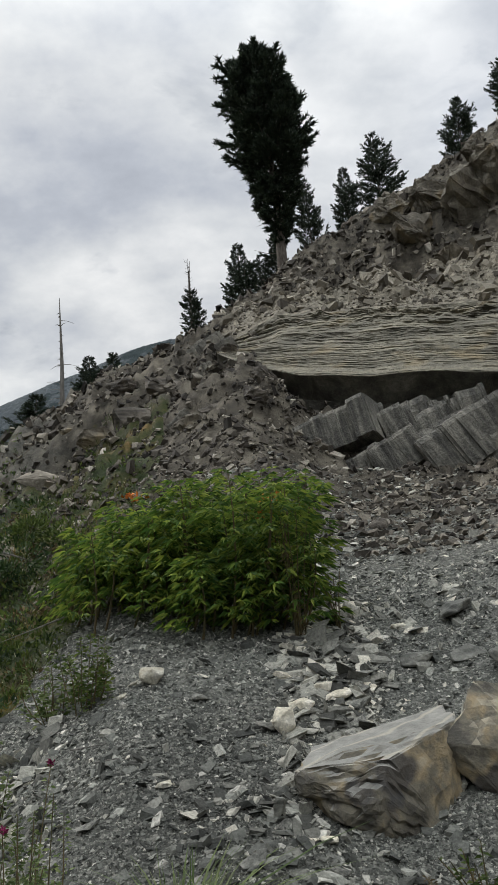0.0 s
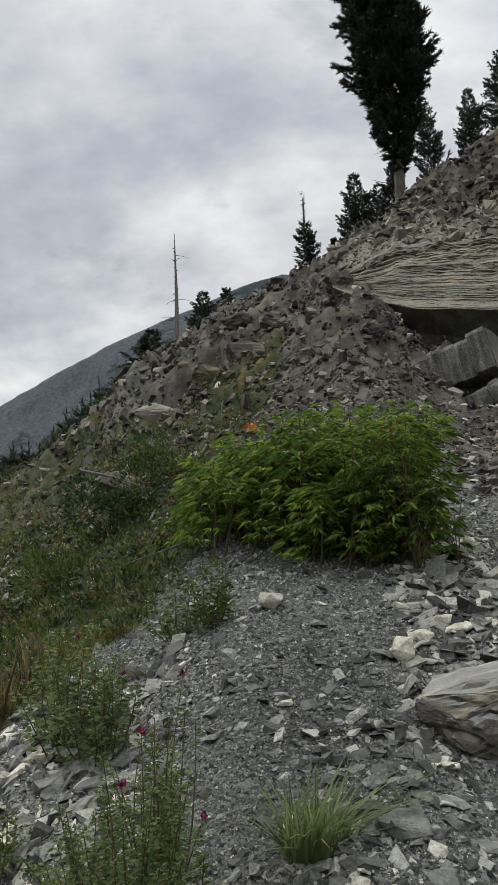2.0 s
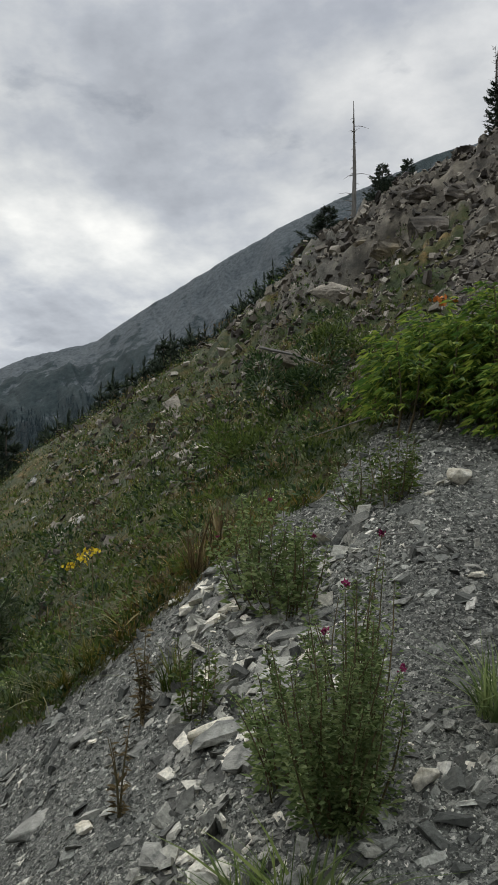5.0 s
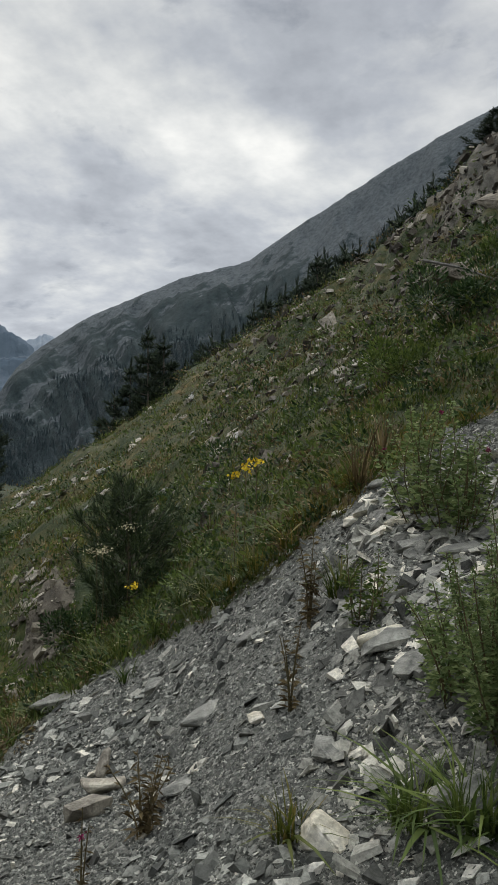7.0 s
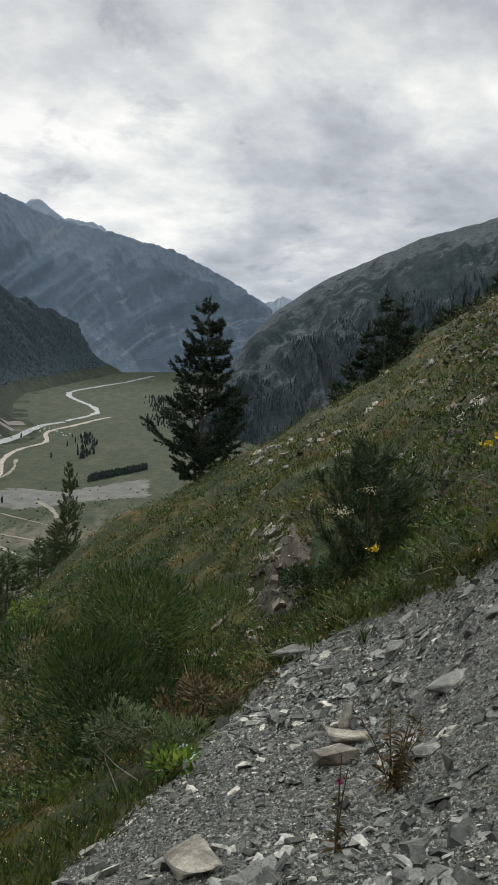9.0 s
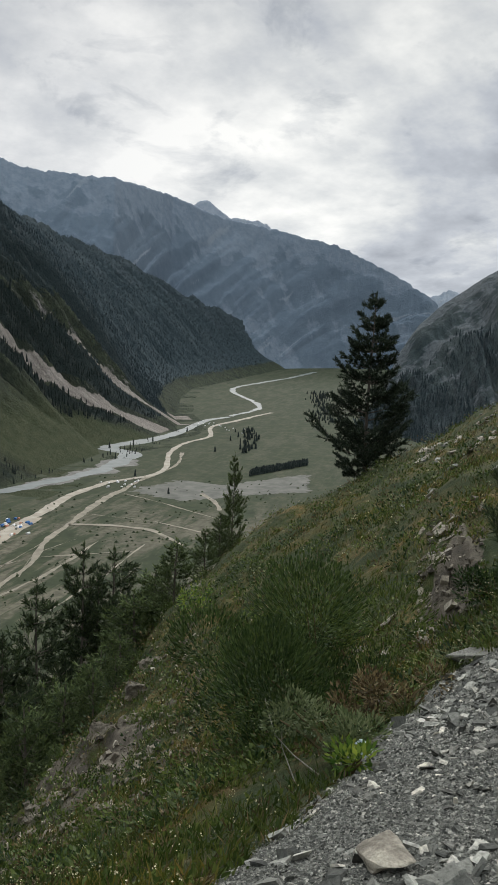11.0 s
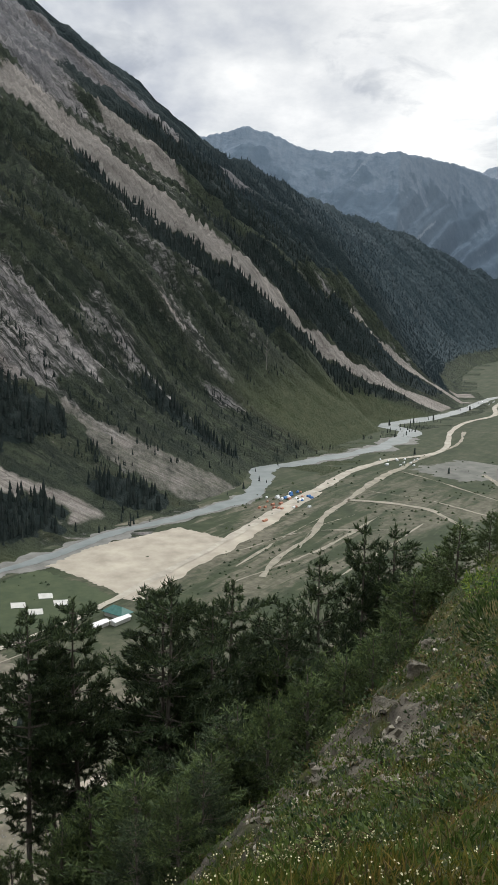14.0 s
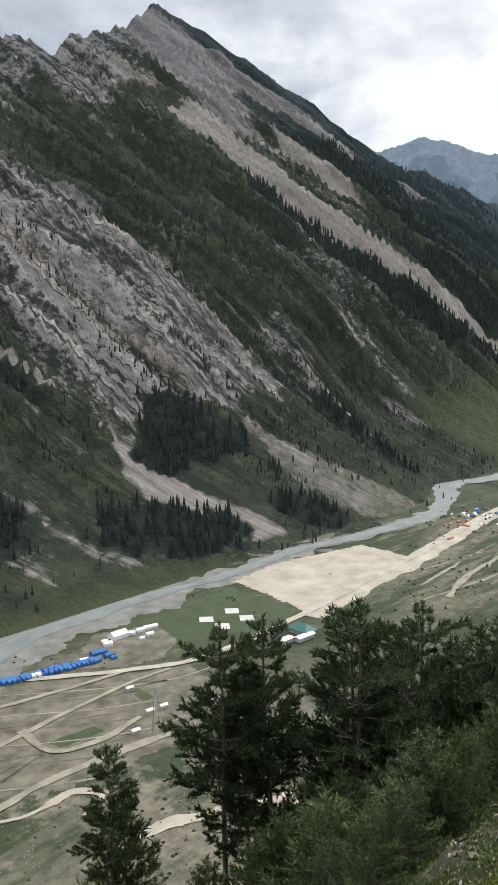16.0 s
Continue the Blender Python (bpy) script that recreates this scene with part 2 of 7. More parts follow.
    if streaks:
        loose = k.mix(1.0, loose, k.ramp(k.noise(lean, 0.16, 8.0, 0.75), (0.36, 0.55), (0.64, 1.25)), "MULTIPLY")
    col = k.mix(k.ramp(s, (0.4, 0.0), (0.62, 1.0)), col, loose)
    finish(k, col, 0.95, k.math("ADD", f, k.noise(p, 0.25 * scale, 5.0, 0.7)), 0.9, 7.0, spec=0.1)
    return m


M_GROUND = mat_ground()
M_SLATE = mat_stone("grey_slate", (0.066, 0.067, 0.060), (0.145, 0.145, 0.128), (0.28, 0.275, 0.24), 4.0, 7.0, 0.6)


def mat_boulder(name, top_a, top_b):
    """Grey schist: pale-banded where faces turn up, darker, rusty and dark-patched on the flanks."""
    m, k = material(name)
    p = k.add("TexCoord").outputs["Object"]
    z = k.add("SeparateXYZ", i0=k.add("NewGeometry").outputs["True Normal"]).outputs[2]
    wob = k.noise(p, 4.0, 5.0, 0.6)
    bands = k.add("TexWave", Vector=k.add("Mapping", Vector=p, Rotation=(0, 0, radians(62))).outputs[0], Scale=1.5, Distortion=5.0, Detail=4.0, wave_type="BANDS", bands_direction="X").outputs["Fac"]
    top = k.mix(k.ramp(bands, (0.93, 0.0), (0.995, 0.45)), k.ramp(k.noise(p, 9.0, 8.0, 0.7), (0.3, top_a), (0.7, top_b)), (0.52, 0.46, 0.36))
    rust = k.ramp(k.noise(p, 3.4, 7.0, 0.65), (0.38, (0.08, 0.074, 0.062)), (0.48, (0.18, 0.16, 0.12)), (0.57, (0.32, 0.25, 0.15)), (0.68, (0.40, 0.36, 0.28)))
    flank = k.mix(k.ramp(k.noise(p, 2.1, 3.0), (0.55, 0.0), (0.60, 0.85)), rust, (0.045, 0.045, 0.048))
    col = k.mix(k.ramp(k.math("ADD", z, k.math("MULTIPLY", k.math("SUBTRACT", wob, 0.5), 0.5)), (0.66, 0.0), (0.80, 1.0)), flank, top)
    finish(k, col, 0.72, k.math("ADD", k.noise(p, 7.0, 9.0, 0.7), k.math("MULTIPLY", k.noise(p, 40.0, 5.0, 0.7), 0.3)), 0.7, 0.03)
    return m


M_BOULDER = mat_boulder("boulder_schist", (0.17, 0.168, 0.155), (0.33, 0.322, 0.29))
M_BOULDER_TAN = mat_boulder("tan_boulder", (0.30, 0.265, 0.19), (0.50, 0.45, 0.34))
M_PALE = mat_stone("pale_stone", (0.42, 0.38, 0.29), (0.60, 0.555, 0.45), (0.76, 0.72, 0.63), 6.0)
M_OUTCROP = mat_stone("layered_rock", (0.070, 0.061, 0.049), (0.145, 0.127, 0.10), (0.27, 0.24, 0.185), 0.9, 0.0, 0.85, warm=(0.33, 0.25, 0.14))
M_SLAB = mat_stone("tan_slab", (0.115, 0.100, 0.078), (0.215, 0.190, 0.148), (0.36, 0.325, 0.262), 1.4, 0.0, 0.85, warm=(0.36, 0.285, 0.175), relief=0.9)
M_DARKROCK = mat_stone("dark_rock", (0.040, 0.036, 0.031), (0.090, 0.079, 0.066), (0.19, 0.165, 0.135), 1.6, 3.0, 0.85)
M_CHIPS = mat_chips("slate_chips", (0.0, (0.044, 0.046, 0.041)), (0.40, (0.116, 0.119, 0.105)), (0.72, (0.255, 0.257, 0.226)), (0.91, (0.40, 0.40, 0.35)), (1.0, (0.66, 0.63, 0.56)))
M_SHARDS = mat_chips("slate_shards", (0.0, (0.050, 0.050, 0.044)), (0.36, (0.140, 0.139, 0.121)), (0.66, (0.29, 0.284, 0.245)), (0.86, (0.46, 0.445, 0.38)), (1.0, (0.74, 0.69, 0.58)))
M_SHARD = mat_chips("slate_shard", (0.0, (0.050, 0.050, 0.044)), (0.36, (0.140, 0.139, 0.121)), (0.66, (0.29, 0.284, 0.245)), (0.86, (0.46, 0.445, 0.38)), (1.0, (0.74, 0.69, 0.58)), single=True)
M_RUBBLE = mat_chips("rubble", (0.0, (0.026, 0.022, 0.018)), (0.45, (0.074, 0.063, 0.050)), (0.75, (0.160, 0.140, 0.112)), (0.92, (0.30, 0.268, 0.215)), (1.0, (0.48, 0.44, 0.37)))
M_BARK = mat_bark("pine_bark", (0.060, 0.050, 0.041), (0.20, 0.172, 0.145))
M_DEADWOOD = mat_bark("dead_wood", (0.10, 0.095, 0.088), (0.30, 0.28, 0.25))
M_FIR = mat_leaf("fir_needles", (0.018, 0.028, 0.021), (0.034, 0.049, 0.032), (0.060, 0.080, 0.048), 0.22)
M_PINE = mat_leaf("pine_needles", (0.023, 0.036, 0.020), (0.046, 0.068, 0.031), (0.090, 0.120, 0.050), 0.25)
M_YOUNGPINE = mat_leaf("young_pine_needles", (0.038, 0.060, 0.027), (0.078, 0.112, 0.042), (0.150, 0.190, 0.070), 0.32)
M_SHRUB = mat_leaf("shrub_leaves", (0.032, 0.055, 0.012), (0.072, 0.108, 0.023), (0.140, 0.175, 0.042), 0.32)
M_HEMP = mat_leaf("hemp_leaves", (0.030, 0.074, 0.014), (0.105, 0.182, 0.030), (0.285, 0.340, 0.056), 0.44)
M_GRASS = mat_leaf("grass_blades", (0.030, 0.052, 0.009), (0.066, 0.094, 0.018), (0.150, 0.142, 0.046), 0.32, patchy=True)
M_DRY = mat_leaf("dry_grass", (0.050, 0.036, 0.017), (0.11, 0.080, 0.038), (0.24, 0.185, 0.092), 0.3)
M_THISTLE = mat_leaf("thistle_leaves", (0.055, 0.080, 0.034), (0.115, 0.150, 0.064), (0.20, 0.225, 0.115), 0.38)
M_STEM = mat_plain("plant_stems", (0.05, 0.05, 0.02), (0.14, 0.10, 0.05), 8.0)
M_YELLOW = mat_plain("yellow_petals", (0.60, 0.42, 0.02), (0.80, 0.62, 0.05), 20.0)
M_CREAM = mat_plain("cream_umbels", (0.42, 0.38, 0.22), (0.62, 0.57, 0.38), 30.0)
M_ORANGE = mat_plain("orange_blossom", (0.50, 0.14, 0.03), (0.68, 0.24, 0.05), 20.0)
M_PINK = mat_plain("magenta_blossom", (0.17, 0.012, 0.06), (0.30, 0.03, 0.12), 30.0)
# the blue lift stands for distance haze on the far trees
M_HAZEFOREST = mat_leaf("distant_forest", (0.026, 0.042, 0.048), (0.038, 0.057, 0.064), (0.053, 0.074, 0.080), 0.05, 0.9)
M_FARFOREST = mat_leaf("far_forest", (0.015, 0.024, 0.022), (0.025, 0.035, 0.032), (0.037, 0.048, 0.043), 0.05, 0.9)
# ---- numbers to shapes ----
def link(name, verts, faces, mat, parent=None, label="", smooth=False, attrs=None):
    """One mesh object from arrays; a part when it has a parent."""
    me = bpy.data.meshes.new(name)
    me.from_pydata(np.asarray(verts, float).tolist(), [], [tuple(f) for f in (faces.tolist() if isinstance(faces, np.ndarray) else faces)])
    me.validate()
    if attrs:
        for key, val in attrs.items():
            a = me.attributes.new(key, "FLOAT", "POINT")
            a.data.foreach_set("value", np.asarray(val, np.float32))
    if smooth:
        me.polygons.foreach_set("use_smooth", np.ones(len(me.polygons), bool))
    me.materials.append(mat)
    ob = new(name, me)
    if parent is not None:
        ob.parent = parent
    if label:
        ob["label"] = label
    return ob


def thing(name, at=(0, 0, 0), label="", category="", group="", kind="", turn=0.0, scale=1.0):
    ob = new(name)
    ob.empty_display_size = 0.1
    ob.matrix_basis = Matrix.Translation(at) @ Matrix.Rotation(turn, 4, "Z") @ Matrix.Scale(scale, 4)
    return tagged(ob, label, category, group, kind)


RNG = np.random.RandomState(5)
LATTICE = RNG.rand(64, 64, 64).astype(np.float32)


def value_noise(p):
    i = np.floor(p).astype(int)
    f = p - i
    f = f * f * (3 - 2 * f)
    i0, i1 = i & 63, (i + 1) & 63
    out = 0.0
    for dx in (0, 1):
        wx = f[:, 0] if dx else 1 - f[:, 0]
        ix = i1[:, 0] if dx else i0[:, 0]
        for dy in (0, 1):
            wy = f[:, 1] if dy else 1 - f[:, 1]
            iy = i1[:, 1] if dy else i0[:, 1]
            for dz in (0, 1):
                wz = f[:, 2] if dz else 1 - f[:, 2]
                iz = i1[:, 2] if dz else i0[:, 2]
                out = out + wx * wy * wz * LATTICE[ix, iy, iz]
    return out * 2 - 1


def fbm(p, scale, octaves=4, gain=0.5):
    """Fractal noise in -1..1; p: n x 3."""
    out, amp, q = 0.0, 1.0, np.asarray(p, float) * scale + 11.3
    for _ in range(octaves):
        out = out + amp * value_noise(q)
        q, amp = q * 2.03 + 7.7, amp * gain
    return out


def grid_faces(rows, cols, wrap=False):
    r = np.arange(rows - 1)[:, None]
    c = np.arange(cols if wrap else cols - 1)[None, :]
    d = (c + 1) % cols
    return np.stack([r * cols + c, r * cols + d, (r + 1) * cols + d, (r + 1) * cols + c], -1).reshape(-1, 4)


def smooth_interp(x, xs, ys):
    """Interpolation with eased slopes (monotone cubic)."""
    xs, ys = np.asarray(xs, float), np.asarray(ys, float)
    h, s = np.diff(xs), np.diff(ys) / np.diff(xs)
    m = np.concatenate([[s[0]], np.where(s[1:] * s[:-1] > 0, 2 * s[1:] * s[:-1] / (s[1:] + s[:-1] + 1e-12), 0), [s[-1]]])
    x = np.clip(x, xs[0], xs[-1])
    k = np.clip(np.searchsorted(xs, x) - 1, 0, len(h) - 1)
    t = (x - xs[k]) / h[k]
    return ys[k] * (1 + 2 * t) * (1 - t) ** 2 + h[k] * m[k] * t * (1 - t) ** 2 + ys[k + 1] * t * t * (3 - 2 * t) + h[k] * m[k + 1] * t * t * (t - 1)


# ---- the hillside: profiles outwards from the bench on which one stands ----
# azimuth: heights below or above the eye at 3, 6, 12 and 20 m; distance of the brow and its angle; how fast it falls behind it
PROFILES = {
    -180: (-1.70, -1.8, -1.6, -1.0, 40, 4.0, 0.20),
    -90: (-1.30, -0.6, 2.0, 7.0, 40, 30.0, 0.25),
    -24: (-1.20, -0.05, 2.35, 4.7, 40, 34.0, 0.25),
    -16: (-1.22, -0.12, 2.10, 4.6, 38, 31.0, 0.25),
    -8: (-1.18, -0.20, 2.10, 5.6, 37, 28.4, 0.25),
    0: (-1.02, -0.14, 2.40, 7.0, 34, 24.0, 0.25),
    8: (-1.12, -0.08, 2.10, 5.6, 28, 20.6, 0.30),
    16: (-1.20, -0.50, 1.55, 3.7, 29, 15.6, 0.35),
    22: (-1.40, -0.70, 0.60, 2.4, 31, 10.2, 0.40),
    30: (-1.55, -1.45, -0.60, 0.9, 36, 5.3, 0.45),
    38: (-1.75, -2.30, -2.45, -1.8, 38, -0.5, 0.55),
    45: (-1.82, -2.65, -3.50, -3.3, 36, -5.0, 0.60),
    52: (-1.90, -3.00, -4.70, -5.2, 36, -9.3, 0.60),
    60: (-2.00, -3.40, -5.70, -7.1, 38, -14.6, 0.60),
    64: (-2.05, -3.70, -6.30, -8.4, 29, -19.0, 0.60),
    69: (-2.10, -4.00, -6.90, -10.2, 21, -26.0, 0.50),
    74: (-2.15, -4.20, -7.60, -11.9, 17, -30.8, 0.40),
    80: (-2.20, -4.50, -8.80, -15.6, 13, -35.6, 0.25),
    90: (-2.40, -5.10, -10.4, -18.5, 11, -40.5, 0.10),
    115: (-2.40, -5.10, -10.4, -18.5, 11, -40.5, 0.10),
    140: (-2.00, -3.60, -7.0, -12.0, 14, -32.0, 0.25),
    180: (-1.70, -1.8, -1.6, -1.0, 40, 4.0, 0.20),
}
FLOOR_Z = EYE - 180.0
TAB_AZ = np.arange(-180, 181, 1.0)
TAB_LR = np.linspace(math.log(0.4), math.log(420.0), 260)


def make_table():
    r = np.exp(TAB_LR)
    rows = []
    for z3, z6, z12, z20, rs, els, fall in PROFILES.values():
        t = math.tan(radians(els))
        pts = [(0.0, -1.58), (1.4, -1.60 * 0.6 + z3 * 0.4), (3.0, z3), (6.0, z6)]
        if rs > 12.5:
            pts.append((12.0, z12))
        if rs > 24:
            pts.append((20.0, z20))
        pts.append((rs, rs * t))
        for q in (1.25, 1.7, 3.0, 6.0, 12.0, 18.0, 26.0, 45.0):
            d = rs * q - rs
            pts.append((rs * q, max(rs * q * t - fall * d * min(1.0, 0.35 + d / rs), -186.0 - q)))
        xs, ys = zip(*pts)
        rows.append(smooth_interp(r, xs, ys))
    rows = np.array(rows)
    tab = np.stack([smooth_interp(TAB_AZ, list(PROFILES), rows[:, j]) for j in range(len(r))], 1)
    for _ in range(2):
        tab[:, 1:-1] = 0.25 * tab[:, :-2] + 0.5 * tab[:, 1:-1] + 0.25 * tab[:, 2:]
    return tab + EYE


TABLE = make_table()


def polar(x, y):
    return np.degrees(np.arctan2(-x, y)), np.hypot(x, y)


def base_height(x, y):
    az, r = polar(np.asarray(x, float), np.asarray(y, float))
    a = np.clip((az + 180), 0, 359.999)
    b = np.clip((np.log(np.maximum(r, 0.41)) - TAB_LR[0]) / (TAB_LR[1] - TAB_LR[0]), 0, len(TAB_LR) - 1.001)
    i, j = a.astype(int), b.astype(int)
    u, v = a - i, b - j
    return (TABLE[i, j] * (1 - u) + TABLE[i + 1, j] * u) * (1 - v) + (TABLE[i, j + 1] * (1 - u) + TABLE[i + 1, j + 1] * u) * v


def step(x, a, b):
    t = np.clip((x - a) / (b - a), 0, 1)
    return t * t * (3 - 2 * t)


# outer edge of the bare scree, by azimuth
SCREE_AZ = (-40, 0, 7, 11, 16, 20, 24, 28, 32, 36, 40, 44, 48, 52, 56, 62, 70, 110)
SCREE_R = (60, 40, 13, 8.6, 7.4, 6.6, 6.5, 6.6, 7.0, 7.4, 7.8, 7.8, 6.4, 5.2, 4.2, 3.2, 2.6, 2.2)


def zones(x, y):
    """Shares of grass and of brown rock and soil on the hillside."""
    az, r = polar(x, y)
    edge = np.interp(az, SCREE_AZ, SCREE_R) * (1 + 0.07 * fbm(np.stack([x, y, 0 * x], -1), 0.9, 3))
    grass = step(r / edge, 0.95, 1.05)
    grass *= 1 - 0.75 * step(r, 16, 24) * (1 - step(az, 14, 22))
    grass *= 1 - 0.35 * step(r, 14, 26) * step(az, 14, 20) * (1 - step(az, 30, 40))
    rock = step(r, 8.5, 13) * (1 - step(az, 10, 22)) + step(r / edge, 0.95, 1.1) * step(az, 14, 22)
    grass *= 1 - 0.9 * (1 - step(np.hypot((az - 44.0) / 2.0, (r - 13.2) / 4.0) + 0.55 * fbm(np.stack([x, y, 0 * x], -1), 0.7, 4), 0.35, 0.85))
    grass *= 1 - 0.8 * (1 - step(np.hypot((az - 66.5) / 2.6, (r - 17.0) / 6.0) + 0.5 * fbm(np.stack([x, y, 0 * x], -1), 0.6, 4), 0.35, 0.9))
    grass = grass * (1 - 0.55 * step(az, 63, 70) * step(r, 9, 14))
    return np.clip(grass, 0, 1), np.clip(rock, 0, 1)


def relief(x, y):
    az, r = polar(x, y)
    p = np.stack([x, y, 0 * x], -1)
    grass, rock = zones(x, y)
    out = fbm(p, 1.1, 4) * 0.035 * np.clip(r / 3, 0.2, 1)
    out += fbm(p, 0.30, 3) * 0.10 * step(r, 2, 8)
    hill = step(r, 10, 22) * (1 - step(az, 16, 30))
    ridged = 1 - np.abs(fbm(p + 31, 0.33, 5, 0.55))
    out += hill * ((ridged - 0.6) * 1.35 + fbm(p + 3, 1.3, 4, 0.6) * 0.42)
    out += step(r, 8, 20) * step(az, 16, 26) * (fbm(p, 0.35, 4) * 0.34 + fbm(p, 1.3, 3) * 0.13)
    scar = 1 - step(np.hypot((az - 44.0) / 2.4, (r - 13.2) / 4.4), 0.5, 1.0)
    out += scar * (np.abs(fbm(p + 5, 1.1, 5, 0.6)) * 0.42 - 0.22)
    out += step(az, 60, 70) * step(r, 8, 14) * (np.abs(fbm(p + 9, 0.5, 5, 0.6)) * 0.55 - 0.25 + fbm(p + 2, 2.2, 3) * 0.10)
    return out * (1 - step(r, 150, 300) * 0.5)


def height(x, y):
    x, y = np.atleast_1d(np.asarray(x, float)), np.atleast_1d(np.asarray(y, float))
    return base_height(x, y) + relief(x, y)


def spot(az, r):
    """The place on the hillside at that azimuth and distance."""
    x, y = -r * math.sin(radians(az)), r * math.cos(radians(az))
    return Vector((x, y, float(height(x, y)[0])))


def build_hillside():
    az = np.concatenate([np.arange(-180, -27, 3.0), np.arange(-27, 112, 0.28), np.arange(112, 180, 3.0)])
    r = np.exp(np.linspace(math.log(0.5), math.log(330), 370))
    A, R = np.meshgrid(np.radians(az), r)
    x, y = (-R * np.sin(A)).ravel(), (R * np.cos(A)).ravel()
    z = height(x, y)
    g, k = zones(x, y)
    centre = len(x)
    verts = np.concatenate([np.stack([x, y, z], -1), [[0, 0, EYE - 1.58]]])
    faces = grid_faces(len(r), len(az), True)[:, ::-1].tolist()
    n = len(az)
    faces += [(centre, i, (i + 1) % n) for i in range(n)]
    ob = link("ground", verts, faces, M_GROUND, smooth=True, attrs={"grass": np.append(g, 0), "rock": np.append(k, 0)})
    return tagged(ob, "steep hillside of grey slate scree and rough grass", "hillside", kind="structure")


build_hillside()

# ---- the valley ----
def mat_valley():
    m, k = material("valley_turf")
    p = k.add("Mapping", Vector=place(k), Rotation=(0, 0, radians(43))).outputs[0]
    long = k.add("Mapping", Vector=p, Scale=(0.25, 1.0, 1.0)).outputs[0]
    turf = k.ramp(k.noise(p, 0.05, 8.0, 0.7), (0.3, (0.021, 0.031, 0.014)), (0.52, (0.035, 0.047, 0.022)), (0.7, (0.064, 0.068, 0.038)))
    bare = k.ramp(k.noise(long, 0.030, 8.0, 0.68), (0.48, 0.0), (0.58, 0.85))
    trails = k.ramp(k.noise(k.add("Mapping", Vector=p, Scale=(0.12, 1.0, 1.0)).outputs[0], 0.075, 6.0, 0.6), (0.53, 0.0), (0.60, 0.75))
    bare = k.math("MAXIMUM", bare, trails)
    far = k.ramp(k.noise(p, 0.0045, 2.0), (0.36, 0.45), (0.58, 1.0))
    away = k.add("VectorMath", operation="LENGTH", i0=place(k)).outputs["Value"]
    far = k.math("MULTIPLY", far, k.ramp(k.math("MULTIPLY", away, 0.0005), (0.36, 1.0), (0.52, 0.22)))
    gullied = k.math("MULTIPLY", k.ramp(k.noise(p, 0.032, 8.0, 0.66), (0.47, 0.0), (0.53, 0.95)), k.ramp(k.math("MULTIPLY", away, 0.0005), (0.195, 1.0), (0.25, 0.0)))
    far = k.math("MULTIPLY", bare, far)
    col = k.mix(k.math("MAXIMUM", gullied, far), turf, k.ramp(k.noise(p, 0.2, 5.0), (0.3, (0.085, 0.076, 0.056)), (0.7, (0.21, 0.185, 0.14))))
    finish(k, col, 0.95, None)
    return m


M_VALLEY = mat_valley()
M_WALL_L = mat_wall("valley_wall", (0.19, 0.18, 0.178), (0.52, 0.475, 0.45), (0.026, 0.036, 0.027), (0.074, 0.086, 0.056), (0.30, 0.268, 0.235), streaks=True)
# distance haze painted into the colours: bluer and paler with each farther range
M_WALL_R = mat_wall("facing_wall", (0.076, 0.094, 0.106), (0.150, 0.168, 0.178), (0.034, 0.050, 0.055), (0.060, 0.080, 0.082), (0.22, 0.215, 0.20), 1.6)
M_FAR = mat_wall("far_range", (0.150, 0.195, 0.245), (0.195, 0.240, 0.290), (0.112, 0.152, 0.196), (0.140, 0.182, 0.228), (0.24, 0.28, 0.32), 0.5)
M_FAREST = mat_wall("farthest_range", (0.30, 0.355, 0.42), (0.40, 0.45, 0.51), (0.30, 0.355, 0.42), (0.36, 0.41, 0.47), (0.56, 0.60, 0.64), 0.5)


def floor_z(r):
    return FLOOR_Z + 0.0165 * np.maximum(0, r - 1000) + 1.03e-5 * np.maximum(0, r - 2000) ** 2


def build_floor():
    az = np.radians(np.arange(-180, 180, 2.0))
    r = np.concatenate([np.linspace(60, 1500, 120), np.linspace(1530, 4700, 60)])
    A, R = np.meshgrid(az, r)
    x, y = (-R * np.sin(A)).ravel(), (R * np.cos(A)).ravel()
    z = floor_z(R.ravel()) + fbm(np.stack([x, y, 0 * x], -1), 0.02, 3) * 0.06
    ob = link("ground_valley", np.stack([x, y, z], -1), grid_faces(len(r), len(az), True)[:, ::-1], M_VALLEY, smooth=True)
    tagged(ob, "flat green valley floor with worn turf", "valley floor", kind="structure")


build_floor()

# the wall across the river: u runs along its foot, v up its fall line
FOOT_A = radians(47)
E1 = np.array([-math.sin(FOOT_A), math.cos(FOOT_A)])
E2 = np.array([-math.cos(FOOT_A), -math.sin(FOOT_A)])
FOOT_V = 432.0
CREST_U = (-900, 100, 500, 631, 666, 682, 721, 742, 774, 827, 963, 1022, 1066, 1098, 1123, 1143, 1152, 1177, 1197, 1206, 1221, 1255, 1311, 1345, 1353, 1367, 1388, 1409, 1658, 1800, 2000, 2200, 2400, 2600, 2800, 3000, 3200, 3400, 3700, 4000, 4300)
CREST_V = (540, 580, 600, 633, 646, 643, 625, 644, 669, 690, 756, 793, 827, 847, 853, 848, 822, 826, 808, 766, 746, 732, 704, 674, 628, 592, 565, 545, 482, 504, 530, 540, 544, 542, 528, 506, 454, 402, 300, 232, 192)


def crest_at(u):
    """How far up the wall its broken crest lies."""
    u = np.asarray(u, float)
    q = np.stack([u.ravel(), 0 * u.ravel(), 0 * u.ravel()], -1)
    return np.interp(u, CREST_U, CREST_V) + (fbm(q, 0.035, 3, 0.5) * 4 * (1 - 0.7 * step(u.ravel(), 1400, 1900))).reshape(u.shape)


